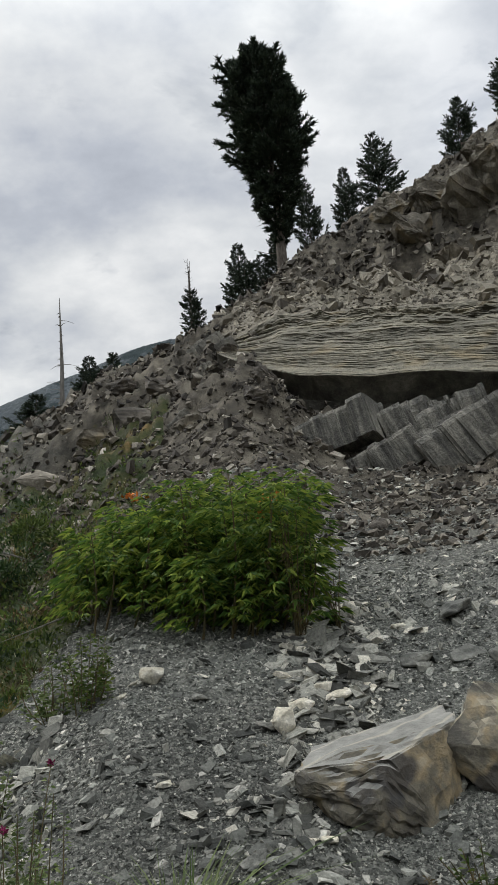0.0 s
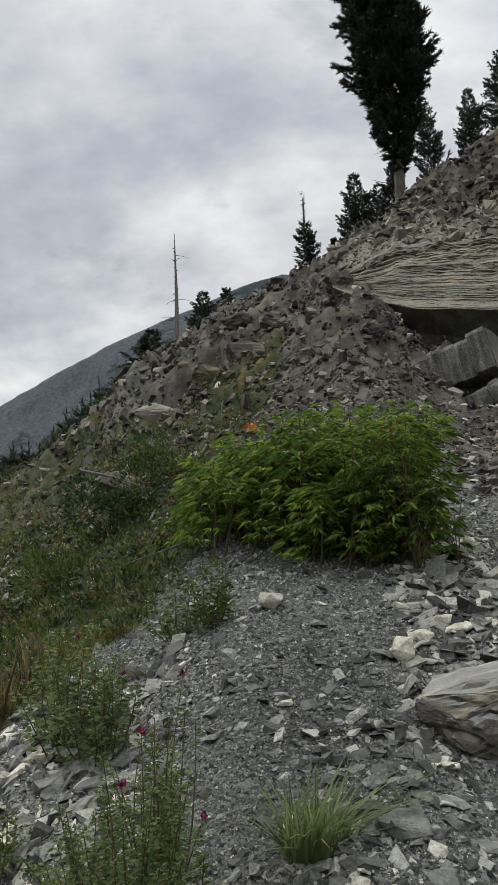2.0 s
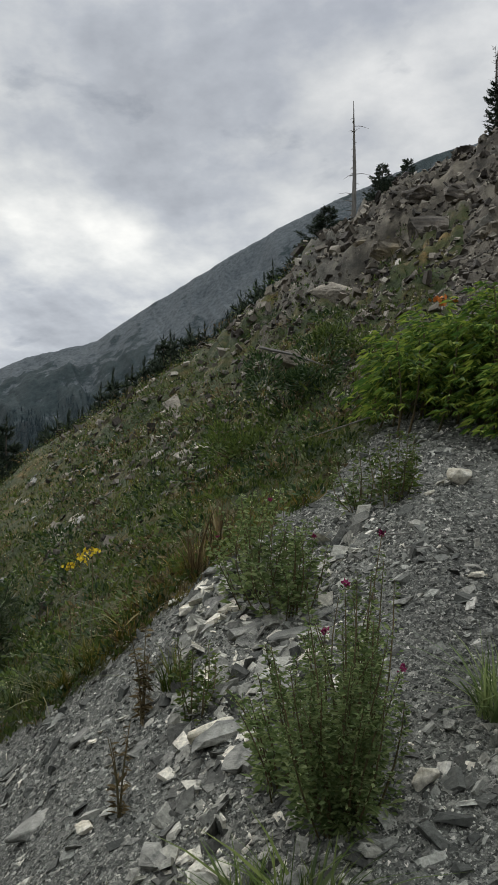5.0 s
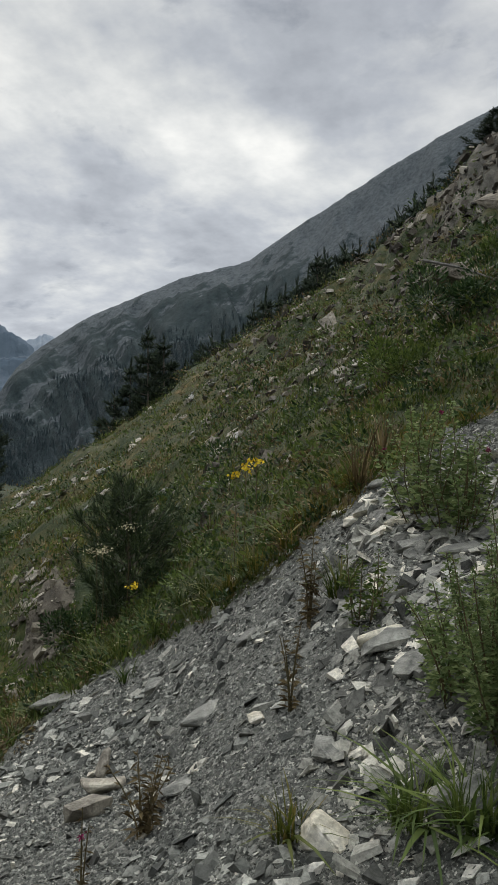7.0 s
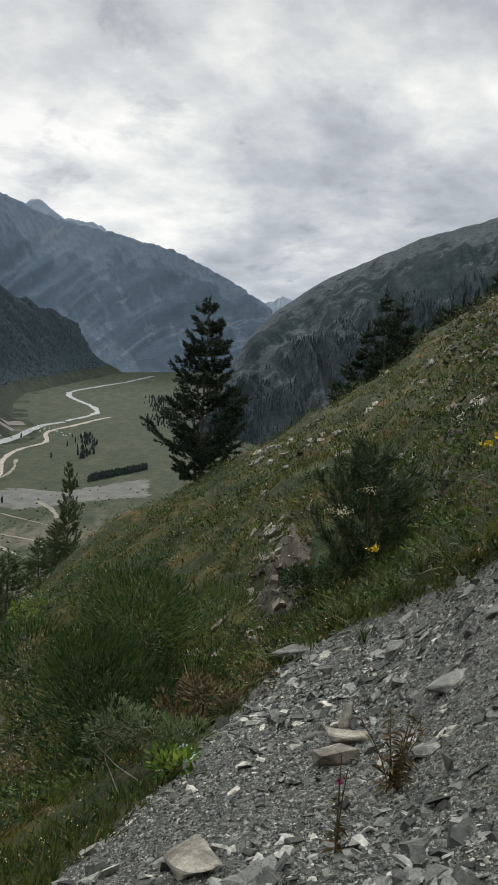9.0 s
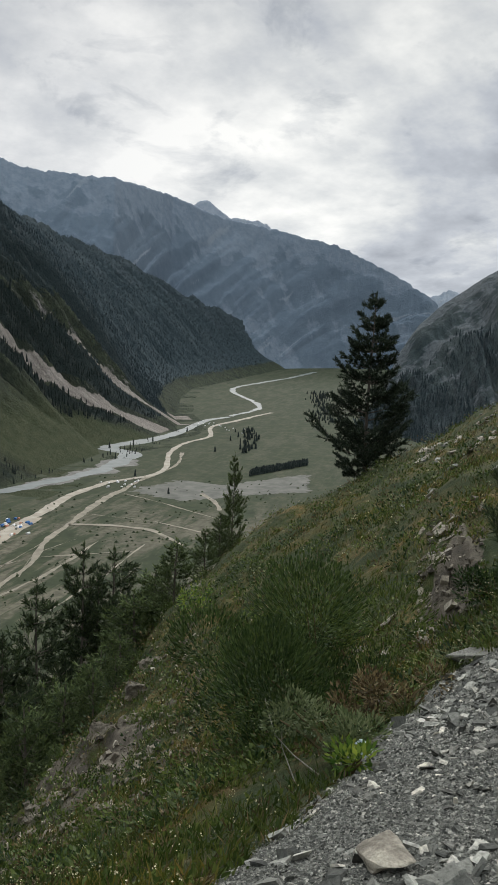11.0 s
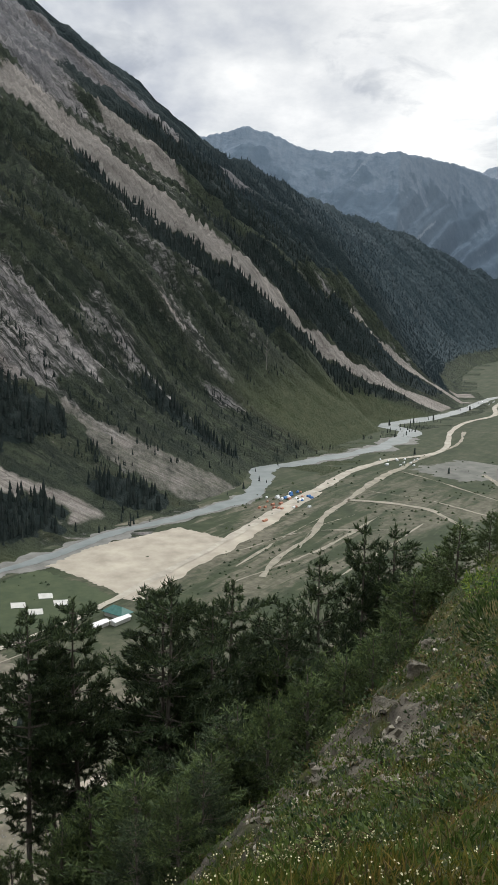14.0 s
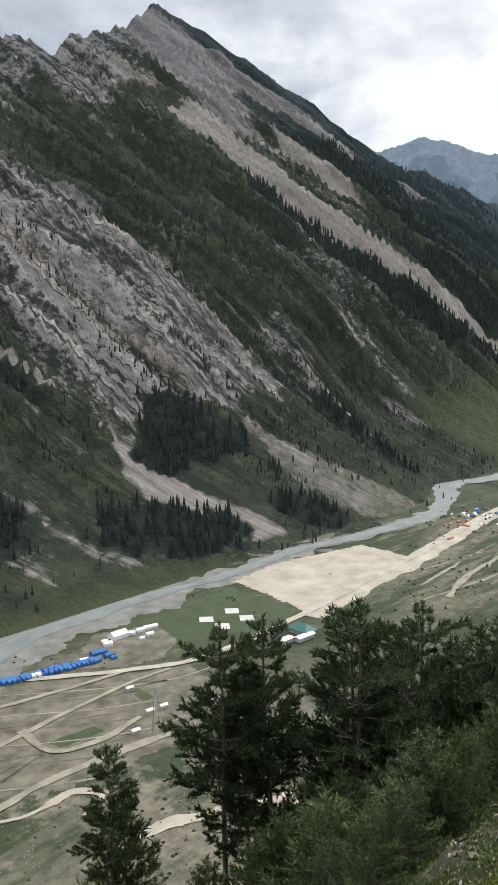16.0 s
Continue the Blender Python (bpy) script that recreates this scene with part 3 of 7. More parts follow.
LEAN_W = 0.8                          # runs and gullies lean along the wall by this much for each metre up


def wall_height(u, v, crest):
    """Height over the floor, v metres up the fall line; the river has cut into the foot here and there."""
    d = np.interp(u, (380, 470, 560, 640, 735, 790, 835, 880, 930, 1000, 1080, 1200, 1262, 1330, 1414, 1800, 1950), (14, 20, 20, 12, 20, 48, 64, 56, 48, 52, 50, 50, 84, 70, 48, 42, 20))
    w = np.maximum(v - d, 0) + d * step(v, d, 300)
    return w * (0.62 + 0.33 * step(w, 60, 300)) - 0.9 * np.maximum(v - crest, 0) * 1.8


def wall_point(u, v):
    u, v = np.asarray(u, float), np.asarray(v, float)
    crest = crest_at(u)
    # up the valley the wall draws back into a bay
    foot = v + FOOT_V + np.interp(u, (1600, 1700, 1913, 2300, 2693, 3400, 4300, 4700), (0, 25, 115, 225, 300, 255, 150, 150))
    x, y = u * E1[0] + foot * E2[0], u * E1[1] + foot * E2[1]
    p = np.stack([u + LEAN_W * v, v * 0.15, 0 * u], -1)
    fade = step(v, 60, 220) * (1 - 0.4 * step(v / crest, 0.85, 1.0))
    gully = (0.46 - np.abs(fbm(p, 0.014, 6, 0.58))) * 46 * fade
    crag = fbm(np.stack([u + LEAN_W * v, v * 0.3, 0 * u], -1), 0.035, 5, 0.6) * 15 * step(v, 60, 320) * (1 - 0.35 * step(v / crest, 0.9, 1.0))
    return x, y, floor_z(np.hypot(x, y)) + wall_height(u, v, crest) + gully + crag


# scree runs: heights up the wall, leaning place and half width at each, how bare
RUNS = (
    ((50, 103, 200, 225, 280, 330, 400, 486, 548), (1570, 1530, 1425, 1375, 1322, 1304, 1290, 1308, 1318), (44, 34, 36, 38, 30, 27, 26, 25, 34), 0.95),
    ((330, 345, 420, 530, 640), (1462, 1466, 1482, 1530, 1560), (5, 14, 24, 30, 18), 0.66),
    ((20, 71, 110, 194, 228, 250), (1722, 1720, 1700, 1690, 1640, 1520), (34, 26, 18, 15, 9, 3), 0.90),
    ((30, 60, 110, 146, 156), (506, 512, 520, 545, 549), (62, 56, 26, 7, 2), 0.63),
    ((150, 175, 205), (549, 532, 518), (5, 4, 4), 0.85),
    ((10, 40, 85, 120, 152), (690, 690, 692, 704, 709), (60, 62, 46, 22, 4), 0.50),
    ((0, 60, 160), (1830, 1840, 1850), (46, 30, 6), 0.62),
    ((480, 520, 545), (880, 900, 910), (10, 12, 4), 0.6))


def wall_cover(u, v):
    """Shares of forest, meadow, bare slab and scree on the wall."""
    w = u + LEAN_W * v
    p = np.stack([w, v * 0.3, 0 * u], -1)
    drift = fbm(p, 0.012, 4) * 16
    fine = fbm(p, 0.05, 4, 0.6)
    crest = crest_at(u)
    scree = np.zeros(len(u))
    for vs, ws, halves, much in RUNS:
        half = np.interp(v, vs, halves)
        d = np.abs(w + 0.25 * drift - np.interp(v, vs, ws)) + 6 * fine
        scree = np.maximum(scree, much * (1 - step(d, half * 0.7, half * 1.15)) * step(v, vs[0] - 14, vs[0] + 8) * (1 - step(v, vs[-1] - 10, vs[-1] + 10)))
    streak = fbm(p * np.array([1, 0.35, 1]), 0.03, 4)
    high = v / crest
    bare = step(high, 0.62, 0.74) * step(u, 880, 980) + step(high, 0.80, 0.92) * (1 - step(u, 880, 980))
    slabs = step(w + drift, 540, 600) * (1 - step(w + drift, 790, 860)) * step(v, 140, 180) * (1 - step(v, 360, 430))
    left = np.interp(v, RUNS[0][0], np.array(RUNS[0][1]) - np.array(RUNS[0][2]))
    right = np.interp(v, RUNS[0][0], np.array(RUNS[0][1]) + np.array(RUNS[0][2]))
    band = np.interp(v, (60, 120, 220, 330, 430), (20, 60, 105, 80, 30))
    forest = step(w - left, -band - 14 + drift, -band + 10 + drift) * (1 - step(w - left, -6, 2)) * step(v, 70, 110) * (1 - step(v, 400, 450))
    third = np.interp(v, RUNS[2][0], np.array(RUNS[2][1]) - np.array(RUNS[2][2]))
    forest = np.maximum(forest, step(w - right, 10, 30) * (1 - step(w - third, -12, 0)) * step(v, 60, 105) * (1 - step(v, 300, 360)))
    forest = np.maximum(forest, step(w, 1715, 1760) * step(v, 40, 110))
    forest = np.maximum(forest, step(w + drift, 1500, 1560) * step(v, 250, 300) * (1 - step(high, 0.66, 0.80)))
    for w0, v0, a, b in ((625, 138, 55, 27), (560, 122, 30, 16), (455, 56, 66, 32), (605, 42, 26, 28), (360, 150, 60, 30), (470, 188, 36, 18), (330, 90, 40, 20), (880, 120, 26, 40)):
        forest = np.maximum(forest, 1 - step(np.hypot((w + drift * 1.4 - w0) / a, (v + drift * 0.5 - v0) / b) + 0.25 * fine, 0.8, 1.12))
    meadow = step(w + drift, 1000, 1060) * (1 - step(w - left, -70, -20)) * step(v, 25, 60) * (1 - step(v, 120, 185)) * 0.85
    meadow = np.maximum(meadow, step(w + drift, 740, 800) * (1 - step(v, 24, 60)) * (1 - step(w, 1100, 1200)) * 0.7)
    meadow = np.maximum(meadow, (1 - step(v, 12, 40)) * (1 - step(w, 380, 480)))
    scree = np.maximum(scree * (1 - forest), slabs * step(streak, 0.0, 0.6) * 0.42)
    green = np.clip(0.66 + 0.25 * (1 - step(v, 50, 140)) * step(u, 600, 760) + 0.22 * streak - 0.70 * bare - 0.56 * slabs + 0.5 * forest + 0.5 * meadow, 0, 1)
    return green, np.clip(scree, 0, 1), forest, meadow


def build_wall():
    u = np.concatenate([np.arange(-700, 2200, 8.0), np.arange(2200, 4400, 14.0)])
    w = np.concatenate([np.linspace(-0.04, 1.0, 210), np.linspace(1.02, 1.35, 12)])
    U, Wv = np.meshgrid(u, w)
    V = Wv * crest_at(U)
    x, y, z = wall_point(U.ravel(), V.ravel())
    green, scree, forest, meadow = wall_cover(U.ravel(), V.ravel())
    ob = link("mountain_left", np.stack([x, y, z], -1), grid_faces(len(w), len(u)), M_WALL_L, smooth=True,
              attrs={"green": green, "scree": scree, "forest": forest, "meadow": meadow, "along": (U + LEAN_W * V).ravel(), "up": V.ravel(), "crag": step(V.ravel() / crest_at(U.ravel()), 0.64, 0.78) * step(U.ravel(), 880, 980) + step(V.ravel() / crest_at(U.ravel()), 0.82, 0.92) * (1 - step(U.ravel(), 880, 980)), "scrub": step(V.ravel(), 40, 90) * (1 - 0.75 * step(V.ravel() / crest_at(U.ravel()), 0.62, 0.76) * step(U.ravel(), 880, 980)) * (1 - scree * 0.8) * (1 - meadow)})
    tagged(ob, "steep mountain side with dark forest, rock slabs and pale scree runs", "mountain", kind="structure")


build_wall()


def range_mesh(name, label, mat, azs, els, foot_r, crest_r, seed, rough=1.0, slant=0.0, step_az=0.12, jag=0.0, woods=0):
    """A mountain side seen from the bench: skyline angles by azimuth, foot and crest distances."""
    az = np.arange(azs[0], azs[-1] + 0.001, step_az)
    el = np.interp(az, azs, els) + jag * fbm(np.stack([az, 0 * az, 0 * az + seed], -1), 2.2, 5, 0.65)
    s = np.concatenate([np.linspace(0, 1, 110), np.linspace(1.03, 1.3, 8)])
    A, S = np.meshgrid(az, s)
    r0, r1 = np.interp(A, azs, foot_r), np.interp(A, azs, crest_r)
    R = r0 + (r1 - r0) * S
    top = r1 * np.tan(np.radians(el))[None, :]
    low = floor_z(r0) - EYE - 8
    shape = np.where(S <= 1, S ** 1.15, 1 - (S - 1) * 1.2)
    x, y = -R * np.sin(np.radians(A)), R * np.cos(np.radians(A))
    along = A * 28 + S * slant
    p = np.stack([along.ravel() + seed, S.ravel() * 60, 0 * S.ravel()], -1)
    q = np.stack([x.ravel() + seed, y.ravel(), 0 * S.ravel()], -1)
    edge = (1 - np.abs(2 * S.ravel() - 1)) * (S.ravel() < 1)
    ridge = (0.45 - np.abs(fbm(p, 0.016, 4, 0.55))) * 110 * rough * edge + fbm(q, 0.006, 6, 0.58) * 34 * rough * np.minimum(1, edge * 6 + 0.12)
    z = EYE + low + (top - low) * shape + ridge.reshape(A.shape)
    n1, n2 = fbm(q, 0.006, 5, 0.6), fbm(p, 0.05, 3)
    green = 0.66 + 0.30 * n1 - 0.42 * step(S.ravel(), 0.72, 1.0)
    scree = step(n2, 0.45, 1.0) * 0.6 * (1 - 0.3 * woods)
    ob = link(name, np.stack([x.ravel(), y.ravel(), z.ravel()], -1), grid_faces(len(s), len(az)), mat, smooth=True,
              attrs={"green": green, "scree": scree, "forest": woods * np.clip(0.95 - 1.25 * S.ravel() + 0.35 * n1 + 0.25 * n2, 0, 1)})
    if woods:
        g = np.random.RandomState(seed)
        k = g.choice(np.flatnonzero((S.ravel() > 0.03) & (S.ravel() < 0.70)), 16000)
        k = k[n1[k] + 0.5 * n2[k] + g.normal(0, 0.25, len(k)) > 0.05]
        RANGE_WOODS.append(np.stack([x.ravel()[k] + g.normal(0, 5, len(k)), y.ravel()[k] + g.normal(0, 5, len(k)), z.ravel()[k] - 1.0], -1))
    return tagged(ob, label, "mountain", kind="structure")


RANGE_WOODS = []
range_mesh("mountain_right", "grey-green mountain flank sloping down into the valley", M_WALL_R,
           (-4, 5, 8.3, 13.8, 18, 22, 27.6, 31.2, 35.7, 39.7, 42, 43.5, 45.5, 47, 48.2, 49.2, 51),
           (23.2, 22.9, 22.2, 20.1, 18.4, 16.2, 12.7, 10.2, 8.9, 7.1, 6.0, 5.0, 3.6, 2.2, 0.2, -2.4, -5.4),
           (900, 950, 950, 1000, 1000, 1050, 1100, 1150, 1200, 1300, 1400, 1480, 1560, 1630, 1700, 1760, 1850),
           (1900, 2000, 2000, 2050, 2100, 2150, 2250, 2300, 2350, 2400, 2450, 2480, 2480, 2400, 2300, 2150, 1950), 17, 0.62, -160.0, 0.12, 0.05, 1)
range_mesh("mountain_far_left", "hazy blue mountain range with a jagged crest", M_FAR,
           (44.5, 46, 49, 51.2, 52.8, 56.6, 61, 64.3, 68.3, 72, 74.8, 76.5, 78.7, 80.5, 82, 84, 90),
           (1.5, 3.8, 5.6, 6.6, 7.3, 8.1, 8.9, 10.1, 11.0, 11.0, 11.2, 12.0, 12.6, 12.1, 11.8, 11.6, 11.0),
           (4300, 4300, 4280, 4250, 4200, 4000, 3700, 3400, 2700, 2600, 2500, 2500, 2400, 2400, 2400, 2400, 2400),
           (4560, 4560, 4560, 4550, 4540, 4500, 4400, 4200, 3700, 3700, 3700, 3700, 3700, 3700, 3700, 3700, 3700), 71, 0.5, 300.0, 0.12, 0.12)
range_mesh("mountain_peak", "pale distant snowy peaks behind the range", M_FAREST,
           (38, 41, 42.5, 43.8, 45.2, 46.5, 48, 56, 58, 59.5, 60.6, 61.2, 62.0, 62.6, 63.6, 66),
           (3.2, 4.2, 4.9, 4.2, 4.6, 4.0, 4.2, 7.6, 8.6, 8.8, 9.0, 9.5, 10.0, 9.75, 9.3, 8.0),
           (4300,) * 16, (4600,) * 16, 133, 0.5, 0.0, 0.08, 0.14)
# ---- stones and rock ----
def hull(points, roughen=0.0, cuts=0, seed=0):
    """Vertices and faces of the hull of some points, split and roughened."""
    bm = bmesh.new()
    for p in points:
        bm.verts.new(p)
    res = bmesh.ops.convex_hull(bm, input=bm.verts)
    for v in [g for g in res["geom_interior"] if isinstance(g, bmesh.types.BMVert)]:
        bm.verts.remove(v)
    loose = [v for v in bm.verts if not v.link_faces]
    for v in loose:
        bm.verts.remove(v)
    if cuts:
        bmesh.ops.bevel(bm, geom=list(bm.edges), offset=0.008, segments=1, affect="EDGES", clamp_overlap=True)
        bmesh.ops.triangulate(bm, faces=bm.faces)
        bmesh.ops.subdivide_edges(bm, edges=bm.edges, cuts=cuts, use_grid_fill=True)
        bmesh.ops.triangulate(bm, faces=bm.faces)
    bm.normal_update()
    co = np.array([v.co for v in bm.verts])
    if roughen:
        no = np.array([v.normal for v in bm.verts])
        d = fbm(co + seed * 3.1, 3.0, 5, 0.55) * roughen + fbm(co * np.array([1, 1, 5]) + seed, 4.0, 3) * roughen * 0.6
        co = co + no * d[:, None]
    faces = [[v.index for v in f.verts] for f in bm.faces]
    bm.free()
    return co, faces


def rock_points(seed, dims, n=16, square=0.5):
    """Scattered points that give a broken, flat-sided block."""
    g = np.random.RandomState(seed)
    p = g.uniform(-1, 1, (n, 3))
    k = np.argmax(np.abs(p), 1)
    p[np.arange(n), k] = np.sign(p[np.arange(n), k]) * g.uniform(1 - square * 0.4, 1.0, n)
    return p * np.array(dims) * 0.5


CHIP = np.array([(-1, -1, -1), (1, -1, -1), (1, 1, -1), (-1, 1, -1), (-1, -1, 1), (1, -1, 1), (1, 1, 1), (-1, 1, 1)], float)
CHIP_F = np.array([(3, 2, 1, 0), (4, 5, 6, 7), (0, 1, 5, 4), (1, 2, 6, 5), (2, 3, 7, 6), (3, 0, 4, 7)])


def slope_normal(x, y, d=0.25):
    dx = (base_height(x + d, y) - base_height(x - d, y)) / (2 * d)
    dy = (base_height(x, y + d) - base_height(x, y - d)) / (2 * d)
    n = np.stack([-dx, -dy, np.ones_like(dx)], -1)
    return n / np.linalg.norm(n, axis=1, keepdims=True)


def scatter_blocks(rng, x, y, size, flat, sink=0.3, tilt=0.35, z=None):
    """Many broken blocks lying on the slope: vertices and faces."""
    n = len(x)
    dims = np.stack([size * rng.uniform(0.7, 1.5, n), size * rng.uniform(0.5, 1.0, n), size * flat], -1) * 0.5
    v = CHIP[None] * np.where(CHIP[None, :, 2:3] > 0, 0.8, 1.0) + rng.uniform(-0.42, 0.42, (n, 8, 3))
    v = v * dims[:, None, :]
    nz = slope_normal(x, y) + rng.normal(0, tilt, (n, 3))
    nz /= np.linalg.norm(nz, axis=1, keepdims=True)
    a = rng.uniform(0, 2 * np.pi, n)
    t = np.stack([np.cos(a), np.sin(a), 0 * a], -1)
    bx = np.cross(nz, t)
    bx /= np.linalg.norm(bx, axis=1, keepdims=True)
    by = np.cross(nz, bx)
    z = height(x, y) if z is None else z
    w = v[:, :, 0:1] * bx[:, None] + v[:, :, 1:2] * by[:, None] + v[:, :, 2:3] * nz[:, None]
    w += np.stack([x, y, z + dims[:, 2] * (1 - 2 * sink)], -1)[:, None]
    f = (CHIP_F[None] + 8 * np.arange(n)[:, None, None]).reshape(-1, 4)
    return w.reshape(-1, 3), f


def polar_scatter(rng, n, az0, az1, r0, r1):
    az = np.radians(rng.uniform(az0, az1, n))
    r = np.exp(rng.uniform(math.log(r0), math.log(r1), n))
    return -r * np.sin(az), r * np.cos(az), np.degrees(az), r


def build_scree():
    rng = np.random.RandomState(21)
    x, y, az, r = polar_scatter(rng, 120000, -24, 66, 2.0, 15.0)
    edge = np.interp(az, SCREE_AZ, SCREE_R)
    clump = fbm(np.stack([x, y, 0 * x], -1), 0.8, 3)
    keep = (r < edge * rng.uniform(0.9, 1.06, len(r))) & (rng.rand(len(r)) < 0.50 + 1.0 * clump)
    x, y, r, clump = x[keep], y[keep], r[keep], clump[keep]
    size = 0.0072 * np.exp(rng.exponential(0.62, len(x))) * np.clip(r / 4.5, 0.8, 2.0) * (1 + 0.3 * clump)
    v, f = scatter_blocks(rng, x, y, np.minimum(size, 0.09), rng.uniform(0.15, 0.4, len(x)))
    ob = link("scree_chips", v, f, M_CHIPS)
    tagged(ob, "broken grey slate chips strewn over the slope", "gravel", kind="stuff")


def build_flakes():
    """Larger flat shards of slate, heaped where they slid."""
    rng = np.random.RandomState(27)
    xs, ys, sizes = [], [], []
    for n, az0, az1, r0, r1, size in ((7000, 13, 25, 2.9, 6.4, 0.015), (3200, -8, 6, 3.0, 5.0, 0.012), (3200, -7, -1, 4.6, 8.0, 0.017), (5200, -24, -4, 5.0, 15, 0.012), (3000, 24, 46, 3.0, 7.6, 0.011), (900, 46, 58, 2.8, 5.4, 0.011), (1500, 0, 14, 3.0, 7.0, 0.009)):
        x, y, az, r = polar_scatter(rng, n, az0, az1, r0, r1)
        k = (r < np.interp(az, SCREE_AZ, SCREE_R)) & (fbm(np.stack([x, y, 0 * x], -1), 1.1, 3) > rng.uniform(-0.7, 0.5, n))
        xs.append(x[k])
        ys.append(y[k])
        sizes.append(size * np.exp(np.minimum(rng.exponential(0.62, int(k.sum())), 2.0)) * np.clip(r[k] / 5, 0.8, 1.4))
    x, y, size = np.concatenate(xs), np.concatenate(ys), np.concatenate(sizes)
    v, f = scatter_blocks(rng, x, y, size, rng.uniform(0.10, 0.30, len(x)), 0.12, 0.42)
    # the largest ones near the bench lie singly
    order = np.argsort(-size / np.hypot(x, y))[:280]
    single = np.zeros(len(x), bool)
    single[order] = True
    blocks = v.reshape(-1, 8, 3)
    for i in order:
        c = blocks[i].mean(0)
        ob = link("slate_shard", blocks[i] - c, CHIP_F, M_SHARD)
        ob.location = c
        tagged(ob, "flat broken slate shard lying on the scree", "stone", "slate shards")
    rest = blocks[~single]
    f = (CHIP_F[None] + 8 * np.arange(len(rest))[:, None, None]).reshape(-1, 4)
    tagged(link("slate_shards", rest.reshape(-1, 3), f, M_SHARDS), "flat broken slate shards heaped on the scree", "gravel", kind="stuff")


def build_grit():
    """The fine gravel between the larger chips: small four-cornered splinters."""
    rng = np.random.RandomState(24)
    x, y, az, r = polar_scatter(rng, 210000, -20, 60, 2.6, 9.0)
    k = r < np.interp(az, SCREE_AZ, SCREE_R) * rng.uniform(0.9, 1.05, len(r))
    x, y, r = x[k], y[k], r[k]
    n = len(x)
    size = 0.0029 * np.exp(np.minimum(rng.exponential(0.5, n), 1.5)) * np.clip(r / 4.0, 0.75, 2.2)
    v = np.array([(-1, -0.7, -0.2), (1, -0.5, -0.2), (0.1, 1, -0.2), (0, 0, 0.75)])[None] + rng.uniform(-0.4, 0.4, (n, 4, 3))
    a = rng.uniform(0, 6.28, n)
    c, q = np.cos(a)[:, None], np.sin(a)[:, None]
    w = np.stack([v[..., 0] * c - v[..., 1] * q, v[..., 0] * q + v[..., 1] * c, v[..., 2]], -1) * size[:, None, None]
    w += np.stack([x, y, height(x, y) + 0.1 * size], -1)[:, None]
    f = (np.array([(0, 1, 3), (1, 2, 3), (2, 0, 3)])[None] + 4 * np.arange(n)[:, None, None]).reshape(-1, 3)
    tagged(link("scree_grit", w.reshape(-1, 3), f, M_CHIPS), "fine grey slate gravel between the chips", "gravel", kind="stuff")


def build_rubble():
    rng = np.random.RandomState(22)
    x, y, az, r = polar_scatter(rng, 64000, -25, 34, 9.5, 44)
    dens = np.where(az < 14, 1.0, np.where(az < 22, 0.55, 0.30)) * np.where(r < 12, 0.5, 1.0)
    clump = fbm(np.stack([x, y, 0 * x], -1), 0.35, 3)
    keep = rng.rand(len(r)) < dens * (0.75 + 0.6 * clump)
    x, y, r, az = x[keep], y[keep], r[keep], az[keep]
    size = 0.036 * np.exp(rng.exponential(0.60, len(x))) * np.clip(r / 18, 0.7, 1.7)
    ex, ey, _, er = polar_scatter(rng, 2600, 61, 78, 10, 26)
    sx, sy, _, _ = polar_scatter(rng, 700, 42.2, 46.4, 10.2, 17)
    ex, ey = np.append(ex, sx), np.append(ey, sy)
    v, f = scatter_blocks(rng, ex, ey, 0.03 * np.exp(np.minimum(rng.exponential(0.55, len(ex)), 1.7)), rng.uniform(0.3, 0.7, len(ex)), 0.3, 0.5)
    tagged(link("edge_rubble", v, f, M_EARTHCHIPS), "tan earthy stones breaking out of the slope", "rubble", kind="stuff")
    v, f = scatter_blocks(rng, x, y, np.minimum(size, np.minimum(0.62, 0.012 * np.hypot(x, y))), rng.uniform(0.25, 0.7, len(x)), 0.25, 0.5)
    ob = link("slope_rubble", v, f, M_RUBBLE)
    tagged(ob, "brown and grey broken rock covering the upper slope", "rubble", kind="stuff")


def chisel(co, seed, amount):
    """Broken facets and bedding steps on a rock's surface."""
    d = (np.abs(fbm(co + seed, 2.6, 6, 0.62)) - 0.3) * 1.3 * amount
    bed = np.abs((co[:, 2] * 7 + co[:, 0] * 2.5 + 0.5 * fbm(co, 1.5, 3)) % 1.0 - 0.5)
    out = co / (np.linalg.norm(co, axis=1, keepdims=True) + 1e-6)
    return co + out * (d - (bed < 0.07) * amount * 0.5)[:, None]


def lay(name, az, r, dims, seed, mat, label, group="", turn=0.0, tilt=(0, 0), sink=0.2, n=16, rough=0.02, cuts=1, category="stone", lift=0.0):
    """One rock that lies on the slope."""
    co, fa = hull(rock_points(seed, dims, n), rough, cuts, seed)
    if category == "rock":
        co = chisel(co, seed, 0.07 * min(dims))
    p = spot(az, r)
    nz = slope_normal(np.array([p.x]), np.array([p.y]))[0]
    q = Vector((0, 0, 1)).rotation_difference(Vector(nz) * 0.6 + Vector((0, 0, 0.4)))
    ob = link(name, co, fa, mat)
    ob.matrix_basis = Matrix.Translation(p + Vector((0, 0, dims[2] * (0.5 - sink) + lift))) @ q.to_matrix().to_4x4() @ pose(0, 0, 0, tilt[0], tilt[1], turn)
    return tagged(ob, label, category, group)


